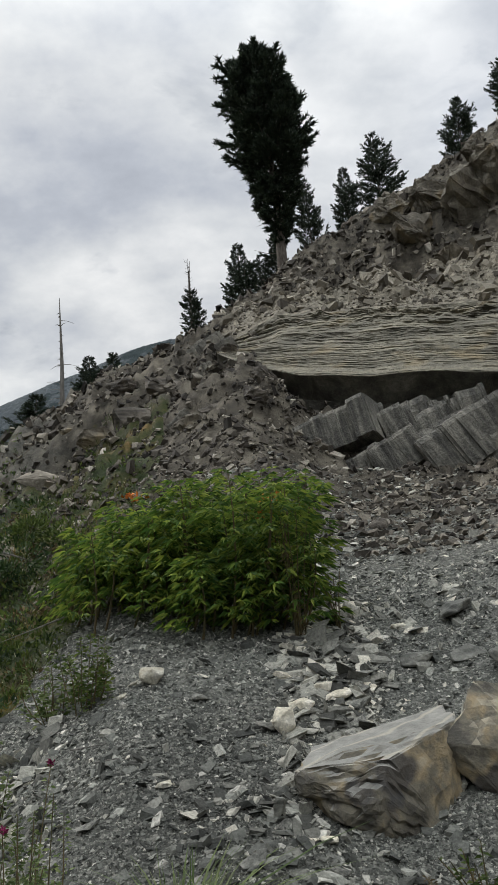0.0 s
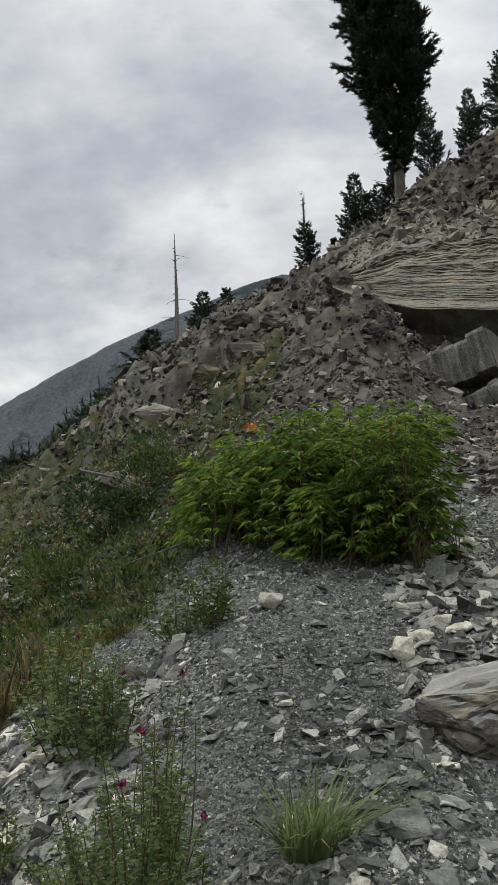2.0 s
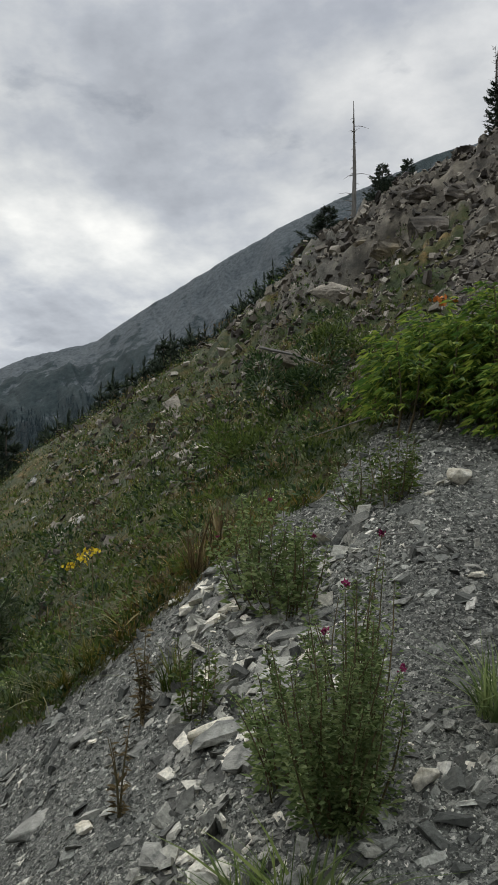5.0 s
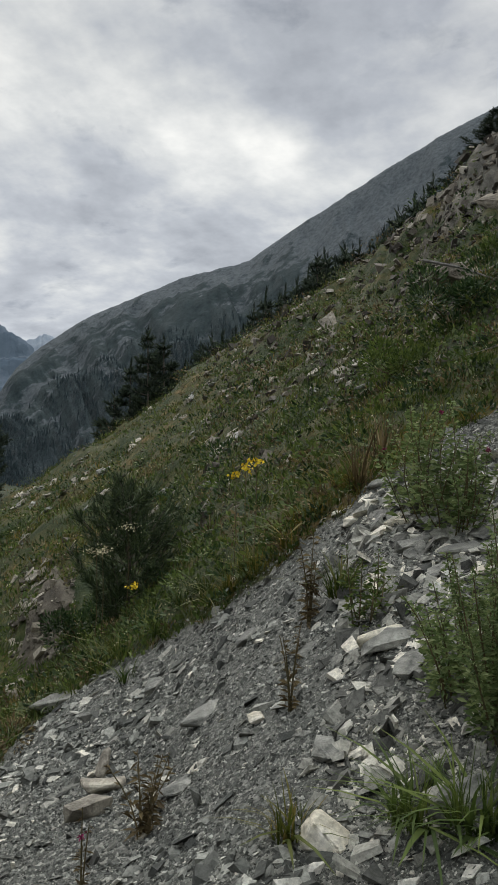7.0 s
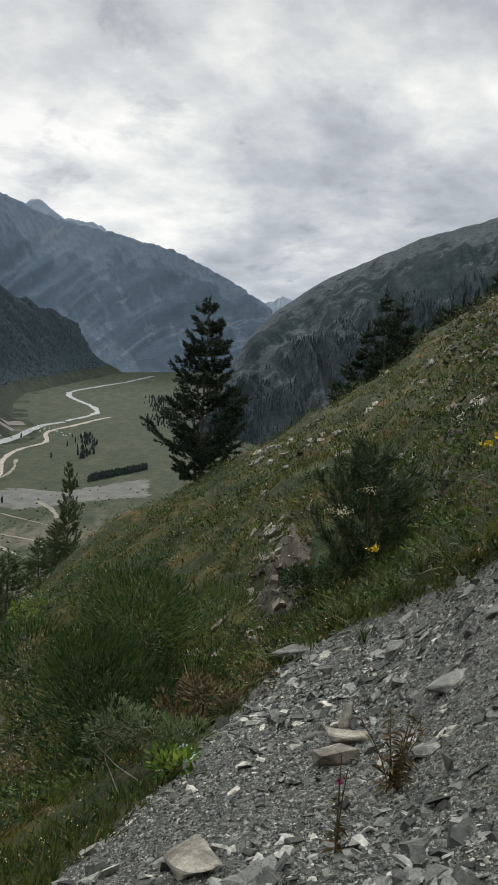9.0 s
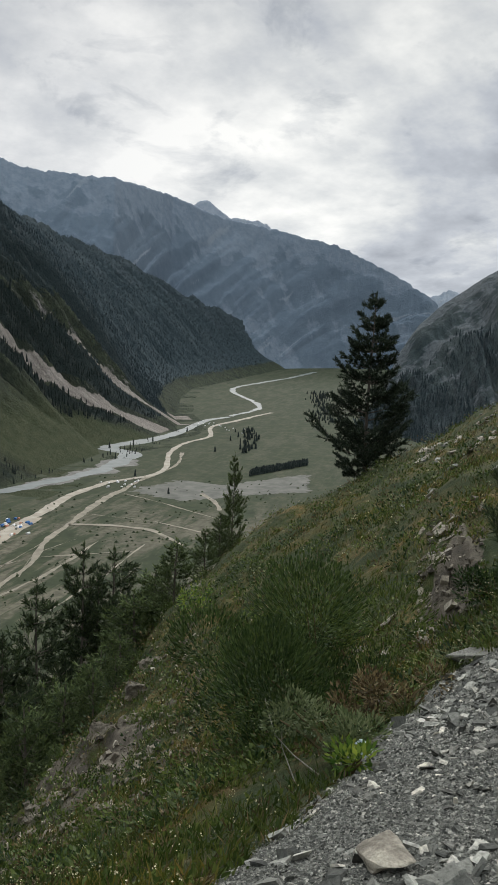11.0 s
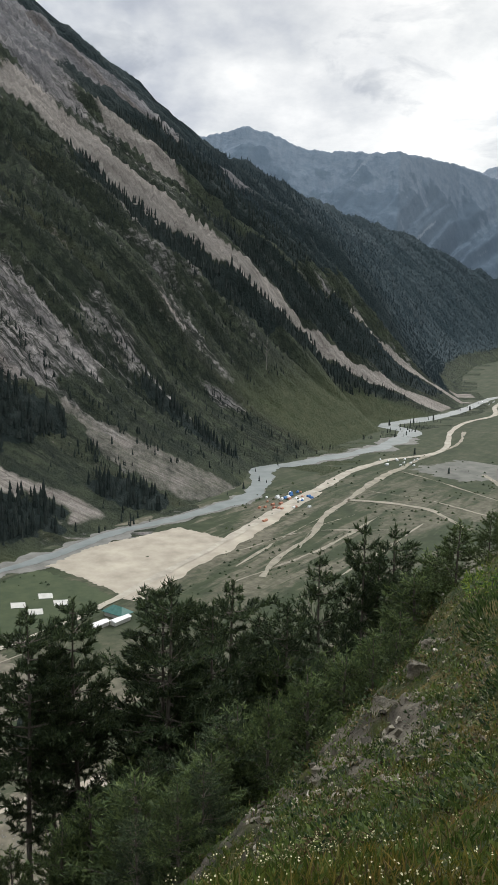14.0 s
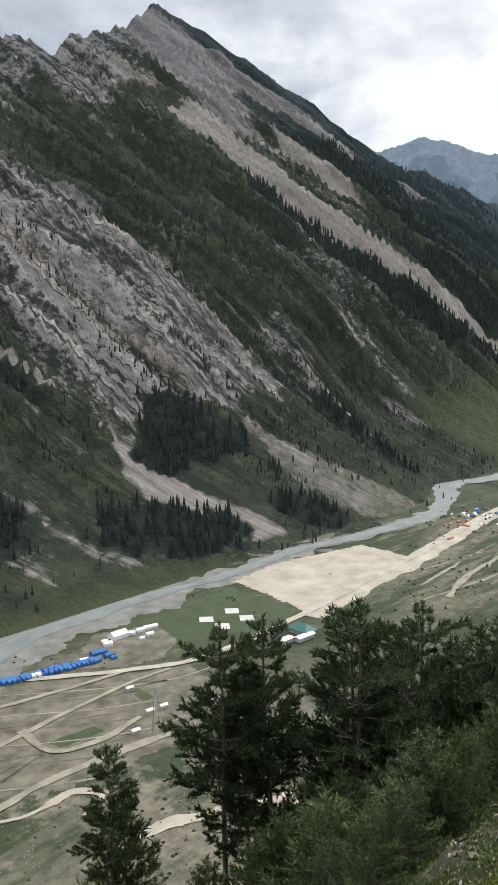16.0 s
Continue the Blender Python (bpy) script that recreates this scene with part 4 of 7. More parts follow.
def build_outcrop():
    """A ledge of thin-bedded rock; its front edge overhangs the hollow below."""
    az = np.arange(-30, 1.8, 0.12)
    layers = 150
    rng = np.random.RandomState(8)
    lip_el = np.interp(az, (-30, -18.3, -13.6, -8.7, -3.8, 0.2, 1.8), (17.0, 17.7, 18.6, 18.9, 19.7, 20.9, 21.6))
    lip_r = np.interp(az, (-30, -18, -8, 0.2, 1.8), (19.0, 18.6, 18.8, 20.4, 21.0))
    top_el = np.interp(az, (-30, -19, -12, -6, -3, 0.2, 1.8), (21.6, 22.3, 23.2, 23.6, 23.7, 22.5, 21.7))
    rows = []
    # underside, from the back to the lip
    for back, drop in ((1.3, -3.4), (1.0, -1.3), (0.75, -0.45), (0.30, -0.08)):
        r = lip_r + back
        rows.append(np.stack([r, lip_r * np.tan(np.radians(lip_el)) + drop * np.interp(az, (-30, -5, 1.8), (1, 1, 0.08)) + fbm(np.stack([az, 0 * az + back, 0 * az], -1), 0.8, 3) * 0.12], -1))
    deep = 4.3
    lo_z, hi_z = lip_r * np.tan(np.radians(lip_el)), (lip_r + deep) * np.tan(np.radians(top_el))
    broad = fbm(np.stack([az * 0.35, 0 * az, 0 * az + 4], -1), 0.5, 4) * 0.12
    at = 0.0
    gaps = np.exp(rng.normal(0, 0.8, layers))
    gaps /= gaps.sum()
    for i in range(layers):
        # each bed breaks back by a little more or less along its length
        jag = fbm(np.stack([az * 0.7, 0 * az + i * 1.7, 0 * az], -1), 0.8, 6, 0.72) * 0.026 + rng.uniform(-0.014, 0.014)
        dip = 0.035 * fbm(np.stack([az * 0.25, 0 * az + at * 2, 0 * az + 9], -1), 0.6, 3, 0.5)
        crag = 0.30 * at ** 2 * fbm(np.stack([az * 0.6, 0 * az + at * 8, 0 * az + 7], -1), 0.9, 4, 0.6)
        for k in (0.0, 0.8):
            tt = at + gaps[i] * k
            r = lip_r + deep * tt ** 1.05 - jag + broad - crag
            rows.append(np.stack([r, lo_z + (hi_z - lo_z) * tt + dip], -1))
        at += gaps[i]
    beds_end = len(rows)
    # loose debris over the beds, up to the slope behind
    r1 = lip_r + 11.0
    z1 = np.array([spot(q, d).z for q, d in zip(az, r1)]) - EYE - 0.35
    for t in np.linspace(0.02, 1.0, 40):
        r = lip_r + deep + (11.0 - deep) * t
        q = np.stack([r * np.sin(np.radians(az)), r * np.cos(np.radians(az)), 0 * az + 5], -1)
        rows.append(np.stack([r, hi_z + (z1 - hi_z) * t + 0.55 * math.sin(t * 3.14) + (fbm(q, 0.7, 5, 0.6) * 0.30 + np.abs(fbm(q, 2.2, 3)) * 0.12) * min(1, 6 * t)], -1))
    P = np.array(rows)
    a = np.radians(az)[None, :]
    x, y, z = -P[..., 0] * np.sin(a), P[..., 0] * np.cos(a), P[..., 1] + EYE
    body = thing("rock_outcrop", spot(-10, 21), "brown-grey outcrop of thin-bedded rock jutting from the slope", "rock outcrop")
    v = np.stack([x, y, z], -1).reshape(-1, 3) - np.array(body.location)
    f = grid_faces(len(rows), len(az))
    n = len(az) - 1
    link("undercut", v, f[: 4 * n], M_CLEFT, body, "dark undercut beneath the ledge")
    link("bedding", v, f[4 * n: beds_end * n], M_BEDS, body, "thin crumpled rock beds")
    link("debris_cap", v, f[beds_end * n:], M_DEBRIS, body, "loose brown stones lying over the beds")
    # stones on the debris
    g = np.random.RandomState(31)
    k = g.randint((beds_end + 1) * len(az), len(v) - len(az), 9000)
    pts = v[k] + np.array(body.location)
    sv, sf = scatter_blocks(g, pts[:, 0], pts[:, 1], np.minimum(0.028 * np.exp(g.exponential(0.6, len(k))), 0.42), g.uniform(0.3, 0.7, len(k)), 0.25, 0.5, pts[:, 2])
    tagged(link("ledge_rubble", sv, sf, M_EARTHCHIPS), "broken brown stones strewn above the ledge", "rubble", kind="stuff")


M_BEDS = mat_stone("bedded_rock", (0.165, 0.152, 0.118), (0.255, 0.235, 0.18), (0.38, 0.345, 0.26), 1.1, 0.0, 0.85, warm=(0.40, 0.32, 0.19), relief=0.5, stretch=(0.5, 0.5, 3.0))
M_CLEFT = mat_stone("cleft_slate", (0.075, 0.071, 0.062), (0.135, 0.127, 0.108), (0.235, 0.22, 0.185), 1.8, 0.0, 0.8, relief=0.6)
M_BLOCK = mat_stone("cleaved_slate", (0.060, 0.058, 0.052), (0.125, 0.119, 0.103), (0.235, 0.222, 0.188), 1.6, 0.0, 0.8, relief=0.8, stretch=(4.0, 0.7, 0.7))
M_DEBRIS = mat_stone("slope_debris", (0.105, 0.092, 0.070), (0.20, 0.178, 0.136), (0.32, 0.285, 0.218), 5.0, relief=1.0)
M_EARTHCHIPS = mat_chips("earthy_stones", (0.0, (0.055, 0.047, 0.036)), (0.5, (0.150, 0.132, 0.101)), (0.85, (0.27, 0.24, 0.185)), (1.0, (0.45, 0.41, 0.33)))
build_outcrop()

BLOCKS = (  # azimuth, distance, size, turn, tilt
    (-6.6, 17.2, (2.3, 1.5, 1.3), 12, (0, -14)), (-9.6, 17.6, (2.2, 1.8, 1.7), 20, (6, -18)), (-12.4, 17.5, (2.4, 1.7, 1.8), 15, (8, -20)),
    (-15.6, 17.0, (2.6, 2.0, 1.9), 22, (4, -20)), (-18.8, 17.3, (2.8, 2.2, 2.2), 18, (6, -18)), (-10.6, 16.2, (1.3, 1.1, 1.1), 24, (5, -26)),
    (-14.2, 16.0, (1.5, 1.3, 1.4), 30, (10, -28)), (-8.2, 16.4, (1.2, 0.9, 0.8), 8, (0, -20)), (-22.5, 17.0, (3.0, 2.2, 2.2), 12, (0, -16)), (-7.8, 18.0, (1.8, 1.4, 1.5), 30, (0, -10)), (-11.2, 18.4, (2.0, 1.5, 2.0), 10, (0, -14)), (-14.4, 18.4, (2.2, 1.6, 2.4), 26, (0, -8)), (-12.6, 16.6, (1.0, 0.8, 0.8), 44, (0, -30)), (-16.8, 15.9, (1.2, 0.9, 1.0), 4, (0, -14)))


def cleaved(seed, dims, plates):
    """A block that splits into thin upright leaves, some standing proud of others."""
    g = np.random.RandomState(seed)
    cuts = np.sort(np.append(g.uniform(-0.5, 0.5, plates - 1), (-0.5, 0.5))) * dims[0]
    big = np.repeat(g.normal(0, 0.06, plates), 3)[:plates]
    rings = []
    for i in range(plates):
        f0 = -dims[1] * (0.5 + 0.5 * big[i] + g.uniform(-0.02, 0.02))
        top = dims[2] * (0.5 + 0.35 * big[i] + g.uniform(-0.006, 0.006))
        rise = 0.10 * dims[1]
        for x in (cuts[i], cuts[i + 1] - 0.006):
            rings.append([(x, f0 * 1.06, -dims[2] * 0.5), (x, dims[1] * 0.5, -dims[2] * 0.5), (x, dims[1] * 0.5, top + rise), (x, 0.1 * f0, top + 0.3 * rise), (x, f0 * 0.9, top - rise), (x, f0, top - rise - 0.10 * dims[2])])
    n = len(rings)
    faces = [(0, 1, 2, 3, 4, 5), tuple(6 * (n - 1) + j for j in (5, 4, 3, 2, 1, 0))]
    faces += [(6 * i + j, 6 * i + 6 + j, 6 * i + 6 + (j + 1) % 6, 6 * i + (j + 1) % 6) for i in range(n - 1) for j in range(6)]
    return np.array(rings, float).reshape(-1, 3), faces


def lay_cleaved(name, az, r, dims, seed, mat, label, group, turn, tilt, sink, plates, lift=0.0):
    co, fa = cleaved(seed, dims, plates)
    ob = link(name, co, fa, mat)
    ob.matrix_basis = Matrix.Translation(spot(az, r) + Vector((0, 0, dims[2] * (0.5 - sink) + lift))) @ pose(0, 0, 0, tilt[0], tilt[1], turn)
    return tagged(ob, label, "rock", group)


for i, (az, r, dims, turn, tilt) in enumerate(BLOCKS):
    lay_cleaved("rock_block", az, r, tuple(0.78 * d for d in dims), 40 + i, M_BLOCK, "dark grey cleaved rock block under the overhang", "blocks under the ledge", turn - 36, (-6, tilt[1] * 1.0), 0.36, 5 + int(dims[0] * 5))
for i, (az, r, dims, turn, tilt) in enumerate((
        (-18.0, 32, (3.0, 2.4, 3.0), 10, (0, 6)), (-21.0, 32, (3.0, 2.4, 3.0), 40, (0, -5)), (-15.6, 33, (2.0, 1.6, 1.9), 0, (0, 10)), (-19.4, 34.5, (1.5, 1.0, 2.2), 60, (0, -25)),
        (-12.6, 34, (1.8, 1.4, 1.4), 20, (0, 0)), (-13.8, 31, (2.0, 1.5, 1.5), 70, (0, 15)), (-16.0, 29.5, (1.9, 1.4, 1.6), 35, (0, 25)), (-24.4, 31, (2.6, 2.6, 2.8), 0, (0, 0)))):
    lay("crag_rock", az, r, dims, 70 + i, M_SLAB, "weathered tan rock block on the crest of the slope", "crest rocks", turn, tilt, 0.4, 22, 0.12, 3, "rock")
for i, (az, r, dims, turn, tilt) in enumerate((
        (2.2, 24.0, (1.2, 0.8, 0.9), 20, (0, 20)), (3.2, 25.0, (1.0, 0.7, 0.8), 5, (0, 25)), (0.6, 22.0, (1.0, 0.7, 0.8), 40, (0, 15)), (5.6, 22.0, (2.2, 1.4, 1.0), 10, (0, 15)),
        (4.2, 17.6, (1.6, 1.0, 0.9), 0, (0, 5)), (6.6, 17.0, (1.5, 1.1, 0.9), 30, (0, -5)), (2.4, 18.2, (1.3, 0.9, 0.6), 60, (0, 5)), (7.8, 20.5, (2.4, 1.5, 1.4), 15, (0, 20)),
        (10.6, 21.0, (2.2, 1.3, 1.2), 5, (0, 25)), (8.6, 24.0, (2.0, 1.2, 1.0), 45, (0, 20)), (-0.6, 17.6, (1.2, 0.8, 0.7), 15, (0, 12)), (-1.6, 19.0, (1.4, 0.8, 0.9), 33, (0, 20)),
        (-6.4, 10.8, (0.7, 0.34, 0.10), 50, (12, 0)), (-7.4, 10.6, (0.62, 0.26, 0.09), 10, (0, 22)), (-6.0, 11.2, (0.3, 0.26, 0.42), 0, (0, 0)), (-8.4, 10.9, (0.5, 0.3, 0.1), 80, (0, -10)),
        (12.8, 24.5, (1.9, 1.2, 0.9), 8, (0, 15)), (-5.4, 30.5, (1.5, 1.2, 1.1), 8, (0, 15)), (-7.6, 30.0, (1.3, 1.0, 1.0), 58, (0, 5)))):
    lay("slope_rock", az, r, tuple((0.42 if r < 12 else 0.56) * d for d in dims), 90 + i, M_DARKROCK if i % 4 else M_OUTCROP, "jagged brown-grey slab sticking out of the slope", "slope rocks", turn, tilt, 0.3, 20, 0.05, 3, "rock")
for az, r, dims, turn, tilt in ((1.9, 23.6, (1.5, 0.8, 1.3), 24, (6, -30)), (3.1, 24.6, (1.4, 0.7, 1.1), 10, (4, -34)), (0.9, 22.4, (0.9, 0.6, 0.9), 30, (8, -28)), (4.6, 18.0, (1.0, 0.6, 0.6), 20, (4, -40)), (2.6, 22.0, (0.8, 0.5, 0.8), 40, (10, -22))):
    lay_cleaved("upended_slab", az, r, tuple(0.6 * d for d in dims), int(r * 10), M_CLEFT, "splintered rock slabs standing on edge in the rubble", "slope rocks", turn - 30, (-4, tilt[1]), 0.35, 17)
# the flat pale slab and the split ledge in the grass
lay("long_slab", 14.2, 20.5, (2.6, 0.8, 0.5), 301, M_SLAB, "long pale grey rock slab slanting in the grass", "", 128, (0, -16), 0.3, 14, 0.03, 2, "rock")
lay("split_ledge", 17.4, 14.2, (1.5, 0.9, 0.6), 302, M_SLAB, "splintered grey rock ledge amid the herbs", "", 100, (0, -14), 0.25, 14, 0.05, 2, "rock")
lay("flat_ledge", 25.6, 20.0, (1.9, 0.5, 0.3), 303, M_SLAB, "low grey rock ledge half sunk in turf", "", 120, (0, -14), 0.3, 14, 0.03, 2, "rock")

# the two boulders by the bench
def build_boulders():
    """A flat-topped block with a broken, undercut front, and a taller leaning one."""
    top = [(-0.43, -0.10, 0.06), (-0.30, 0.30, 0.13), (0.45, 0.42, 0.27), (0.30, 0.02, 0.16), (0.05, -0.17, 0.085), (0.46, 0.10, 0.22)]
    low = [(-0.40, -0.12, -0.05), (-0.20, -0.22, -0.19), (0.02, -0.24, -0.28), (0.28, -0.14, -0.30), (0.42, 0.05, -0.16), (0.44, 0.40, -0.25), (-0.30, 0.32, -0.25), (-0.02, -0.25, -0.08), (-0.25, -0.2, -0.04)]
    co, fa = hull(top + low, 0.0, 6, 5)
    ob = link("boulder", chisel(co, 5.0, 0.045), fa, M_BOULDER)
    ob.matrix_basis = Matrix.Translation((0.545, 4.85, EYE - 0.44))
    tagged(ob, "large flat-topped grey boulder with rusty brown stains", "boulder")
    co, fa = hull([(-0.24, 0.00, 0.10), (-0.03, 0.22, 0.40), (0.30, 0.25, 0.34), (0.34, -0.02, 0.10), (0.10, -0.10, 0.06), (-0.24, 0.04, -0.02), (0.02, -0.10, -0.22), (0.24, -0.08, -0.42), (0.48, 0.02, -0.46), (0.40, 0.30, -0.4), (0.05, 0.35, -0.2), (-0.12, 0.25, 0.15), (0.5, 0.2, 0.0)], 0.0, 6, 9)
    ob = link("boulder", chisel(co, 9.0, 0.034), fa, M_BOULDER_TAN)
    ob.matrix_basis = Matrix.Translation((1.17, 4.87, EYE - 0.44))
    tagged(ob, "tilted pale-topped slate boulder leaning on its neighbour", "boulder")


build_boulders()

M_TAN = mat_stone("tan_stone", (0.14, 0.125, 0.10), (0.26, 0.235, 0.19), (0.42, 0.385, 0.31), 7.0)
STONES = (  # azimuth, distance, size, pale or slate, turn
    (7.0, 6.4, (0.26, 0.20, 0.15), 1, 20), (4.0, 6.1, (0.17, 0.12, 0.08), 0, 10), (22.4, 4.35, (0.32, 0.13, 0.11), 1, 35), (-1.0, 5.6, (0.16, 0.12, 0.22), 1, 10), (-2.2, 5.9, (0.26, 0.16, 0.10), 1, 60),
    (0.2, 3.9, (0.27, 0.22, 0.10), 0, 15), (9.9, 3.5, (0.13, 0.10, 0.09), 1, 0), (4.0, 3.4, (0.16, 0.1, 0.08), 1, 30), (25.6, 3.2, (0.20, 0.15, 0.13), 1, 0), (18.2, 3.1, (0.24, 0.13, 0.10), 0, 40),
    (34.3, 4.2, (0.34, 0.2, 0.05), 0, 60), (29.8, 4.3, (0.12, 0.09, 0.07), 1, 20), (27.4, 4.7, (0.26, 0.20, 0.09), 0, 10), (21.6, 4.3, (0.42, 0.30, 0.10), 0, 20), (43.2, 8.0, (0.62, 0.34, 0.18), 0, 30),
    (33.0, 5.1, (0.42, 0.28, 0.06), 0, 70), (39.6, 5.1, (0.38, 0.24, 0.16), 2, 10), (39.2, 5.5, (0.25, 0.18, 0.16), 2, 50), (48.8, 3.4, (0.34, 0.25, 0.14), 2, 0), (40.0, 4.5, (0.30, 0.24, 0.14), 2, 80),
    (-5.6, 6.4, (0.34, 0.2, 0.07), 0, 0), (-4.4, 6.8, (0.28, 0.18, 0.06), 0, 40), (-6.8, 7.0, (0.30, 0.16, 0.05), 0, 80), (-3.8, 6.2, (0.2, 0.15, 0.08), 1, 20), (-4.8, 6.1, (0.3, 0.16, 0.08), 1, 55),
    (-3.0, 7.0, (0.24, 0.16, 0.12), 0, 20), (-9.6, 6.6, (0.34, 0.2, 0.12), 0, 10), (-13.0, 6.6, (0.4, 0.24, 0.2), 0, 10), (-12.4, 7.4, (0.5, 0.3, 0.16), 0, 60), (-15.6, 6.4, (0.5, 0.3, 0.22), 0, 30),
    (-0.4, 4.6, (0.10, 0.07, 0.17), 0, 0), (-3.2, 4.5, (0.10, 0.07, 0.05), 1, 0), (-7.0, 4.2, (0.18, 0.08, 0.06), 1, 50), (20.8, 5.2, (0.4, 0.16, 0.10), 0, 25), (19.0, 5.3, (0.10, 0.07, 0.06), 1, 0),
    (17.6, 5.0, (0.3, 0.14, 0.06), 0, 30), (15.8, 4.6, (0.28, 0.12, 0.06), 1, 30), (23.0, 4.9, (0.12, 0.08, 0.07), 1, 0), (18.0, 4.4, (0.26, 0.14, 0.05), 0, 10), (24.0, 6.0, (0.2, 0.13, 0.06), 1, 0),
    (22.2, 6.4, (0.34, 0.16, 0.08), 0, 10), (17.2, 5.9, (0.3, 0.2, 0.1), 0, 60), (12.6, 6.9, (0.3, 0.2, 0.16), 0, 10), (10.2, 6.8, (0.22, 0.14, 0.12), 0, 70), (51.0, 5.9, (0.3, 0.2, 0.1), 0, 70),
    (6.4, 5.0, (0.14, 0.1, 0.05), 1, 20), (-8.8, 7.3, (0.2, 0.09, 0.05), 1, 0), (40.8, 6.8, (0.2, 0.12, 0.1), 0, 0), (36.4, 6.4, (0.26, 0.16, 0.08), 0, 30), (30.6, 5.6, (0.22, 0.14, 0.06), 0, 80))
for i, (az, r, dims, pale, turn) in enumerate(STONES):
    lay("stone", az, r, tuple(0.85 * d for d in dims), 130 + i, (M_SLATE, M_PALE, M_TAN)[pale], ("loose flat grey slate stone on the scree", "loose cream-white stone on the scree", "loose rough tan stone on the scree")[pale], "loose stones", turn, (0, 0), 0.2, 14, 0.012, 2)


def scatter_stones():
    """More loose stones, as the slope has them where it was dumped."""
    rng = np.random.RandomState(77)
    kinds = []
    for i in range(10):
        g = np.random.RandomState(500 + i)
        co, fa = hull(rock_points(500 + i, (1.0, g.uniform(0.5, 0.8), g.uniform(0.16, 0.4)), 11))
        pale = i % 4 == 3
        me_ob = link("stone", co, fa, M_PALE if pale else M_SLATE)
        tagged(me_ob, "small cream-white stone among the slate" if pale else "small grey slate flake among the scree", "stone", "loose stones")
        kinds.append(me_ob)
    spots, scales = [], []
    for n, az0, az1, r0, r1, much in ((52, 14, 26, 3.2, 6.6, 1.0), (50, -9, 2, 4.2, 8.0, 1.0), (22, 27, 46, 3.2, 7.4, 1.0), (22, -18, -6, 6, 10, 1.0), (20, 2, 16, 3.0, 6.4, 1.0), (40, -7.5, -1.0, 5.3, 7.0, 1.6), (26, 15, 23, 4.4, 6.4, 1.5), (14, -4, 6, 3.4, 4.6, 1.2)):
        x, y, az, r = polar_scatter(rng, n, az0, az1, r0, r1)
        spots += [(a, b) for a, b in zip(x, y)]
        scales += [much] * n
    for j, (x, y) in enumerate(spots):
        ob = kinds[j] if j < 10 else kinds[j % 10].copy()
        if j >= 10:
            scene.collection.objects.link(ob)
        s = 0.055 * math.exp(rng.exponential(0.42)) * scales[j]
        nz = slope_normal(np.array([x]), np.array([y]))[0]
        q = Vector((0, 0, 1)).rotation_difference(Vector(nz))
        ob.matrix_basis = Matrix.Translation((x, y, float(height(x, y)[0]) + s * 0.06)) @ q.to_matrix().to_4x4() @ pose(0, 0, 0, rng.uniform(-14, 14), rng.uniform(-14, 14), rng.uniform(0, 360)) @ Matrix.Scale(min(s, 0.22), 4)


scatter_stones()


def turf_stones():
    """Flat stones lying in broken rows across the grassy slope."""
    rng = np.random.RandomState(78)
    kinds = []
    for i in range(8):
        g = np.random.RandomState(600 + i)
        co, fa = hull(rock_points(600 + i, (1.0, g.uniform(0.4, 0.7), g.uniform(0.14, 0.3)), 13), 0.02, 1, i)
        kinds.append(tagged(link("turf_stone", co, fa, M_TAN if i % 3 else M_SLATE), "flat weathered stone slab lying in the turf", "stone", "stones in the turf"))
    n = 0
    for row in range(46):
        az, r = rng.uniform(18, 48), math.exp(rng.uniform(math.log(11), math.log(36)))
        for _ in range(rng.randint(3, 8)):
            a, d = az + rng.normal(0, 14 / r), r + rng.normal(0, 0.8)
            x, y = -d * math.sin(radians(a)), d * math.cos(radians(a))
            ob = kinds[n] if n < 8 else kinds[n % 8].copy()
            if n >= 8:
                scene.collection.objects.link(ob)
            n += 1
            size = rng.uniform(0.12, 0.42) * (1.0 + d / 40)
            nz = slope_normal(np.array([x]), np.array([y]))[0]
            q = Vector((0, 0, 1)).rotation_difference(Vector(nz))
            ob.matrix_basis = Matrix.Translation((x, y, float(height(x, y)[0]) + size * 0.05)) @ q.to_matrix().to_4x4() @ pose(0, 0, 0, rng.uniform(-16, 16), rng.uniform(-16, 16), rng.normal(130, 30)) @ Matrix.Scale(size, 4)


turf_stones()
for i, (az, r, dims, turn, tilt) in enumerate((
        (65.6, 20.5, (1.5, 0.7, 1.0), 60, (10, 20)), (66.8, 18.2, (1.3, 0.6, 0.9), 40, (0, 25)), (68.0, 16.6, (1.2, 0.7, 0.8), 75, (12, 10)), (69.2, 15.4, (1.0, 0.5, 0.8), 55, (0, 18)),
        (70.8, 14.2, (1.1, 0.6, 0.7), 30, (8, 22)), (72.4, 13.4, (0.9, 0.5, 0.6), 65, (0, 12)), (64.6, 23.0, (1.6, 0.8, 0.9), 50, (0, 16)), (74.2, 12.6, (0.8, 0.5, 0.6), 20, (6, 20)), (67.4, 14.4, (0.7, 0.4, 0.4), 80, (0, 10)))):
    lay("edge_rock", az, r, tuple(0.5 * d for d in dims), 400 + i, M_SLAB, "pale tan rock breaking out of the earthy slope edge", "rocks at the slope edge", turn, tilt, 0.42, 18, 0.05, 3, "rock")
build_scree()
build_flakes()
build_grit()
build_rubble()
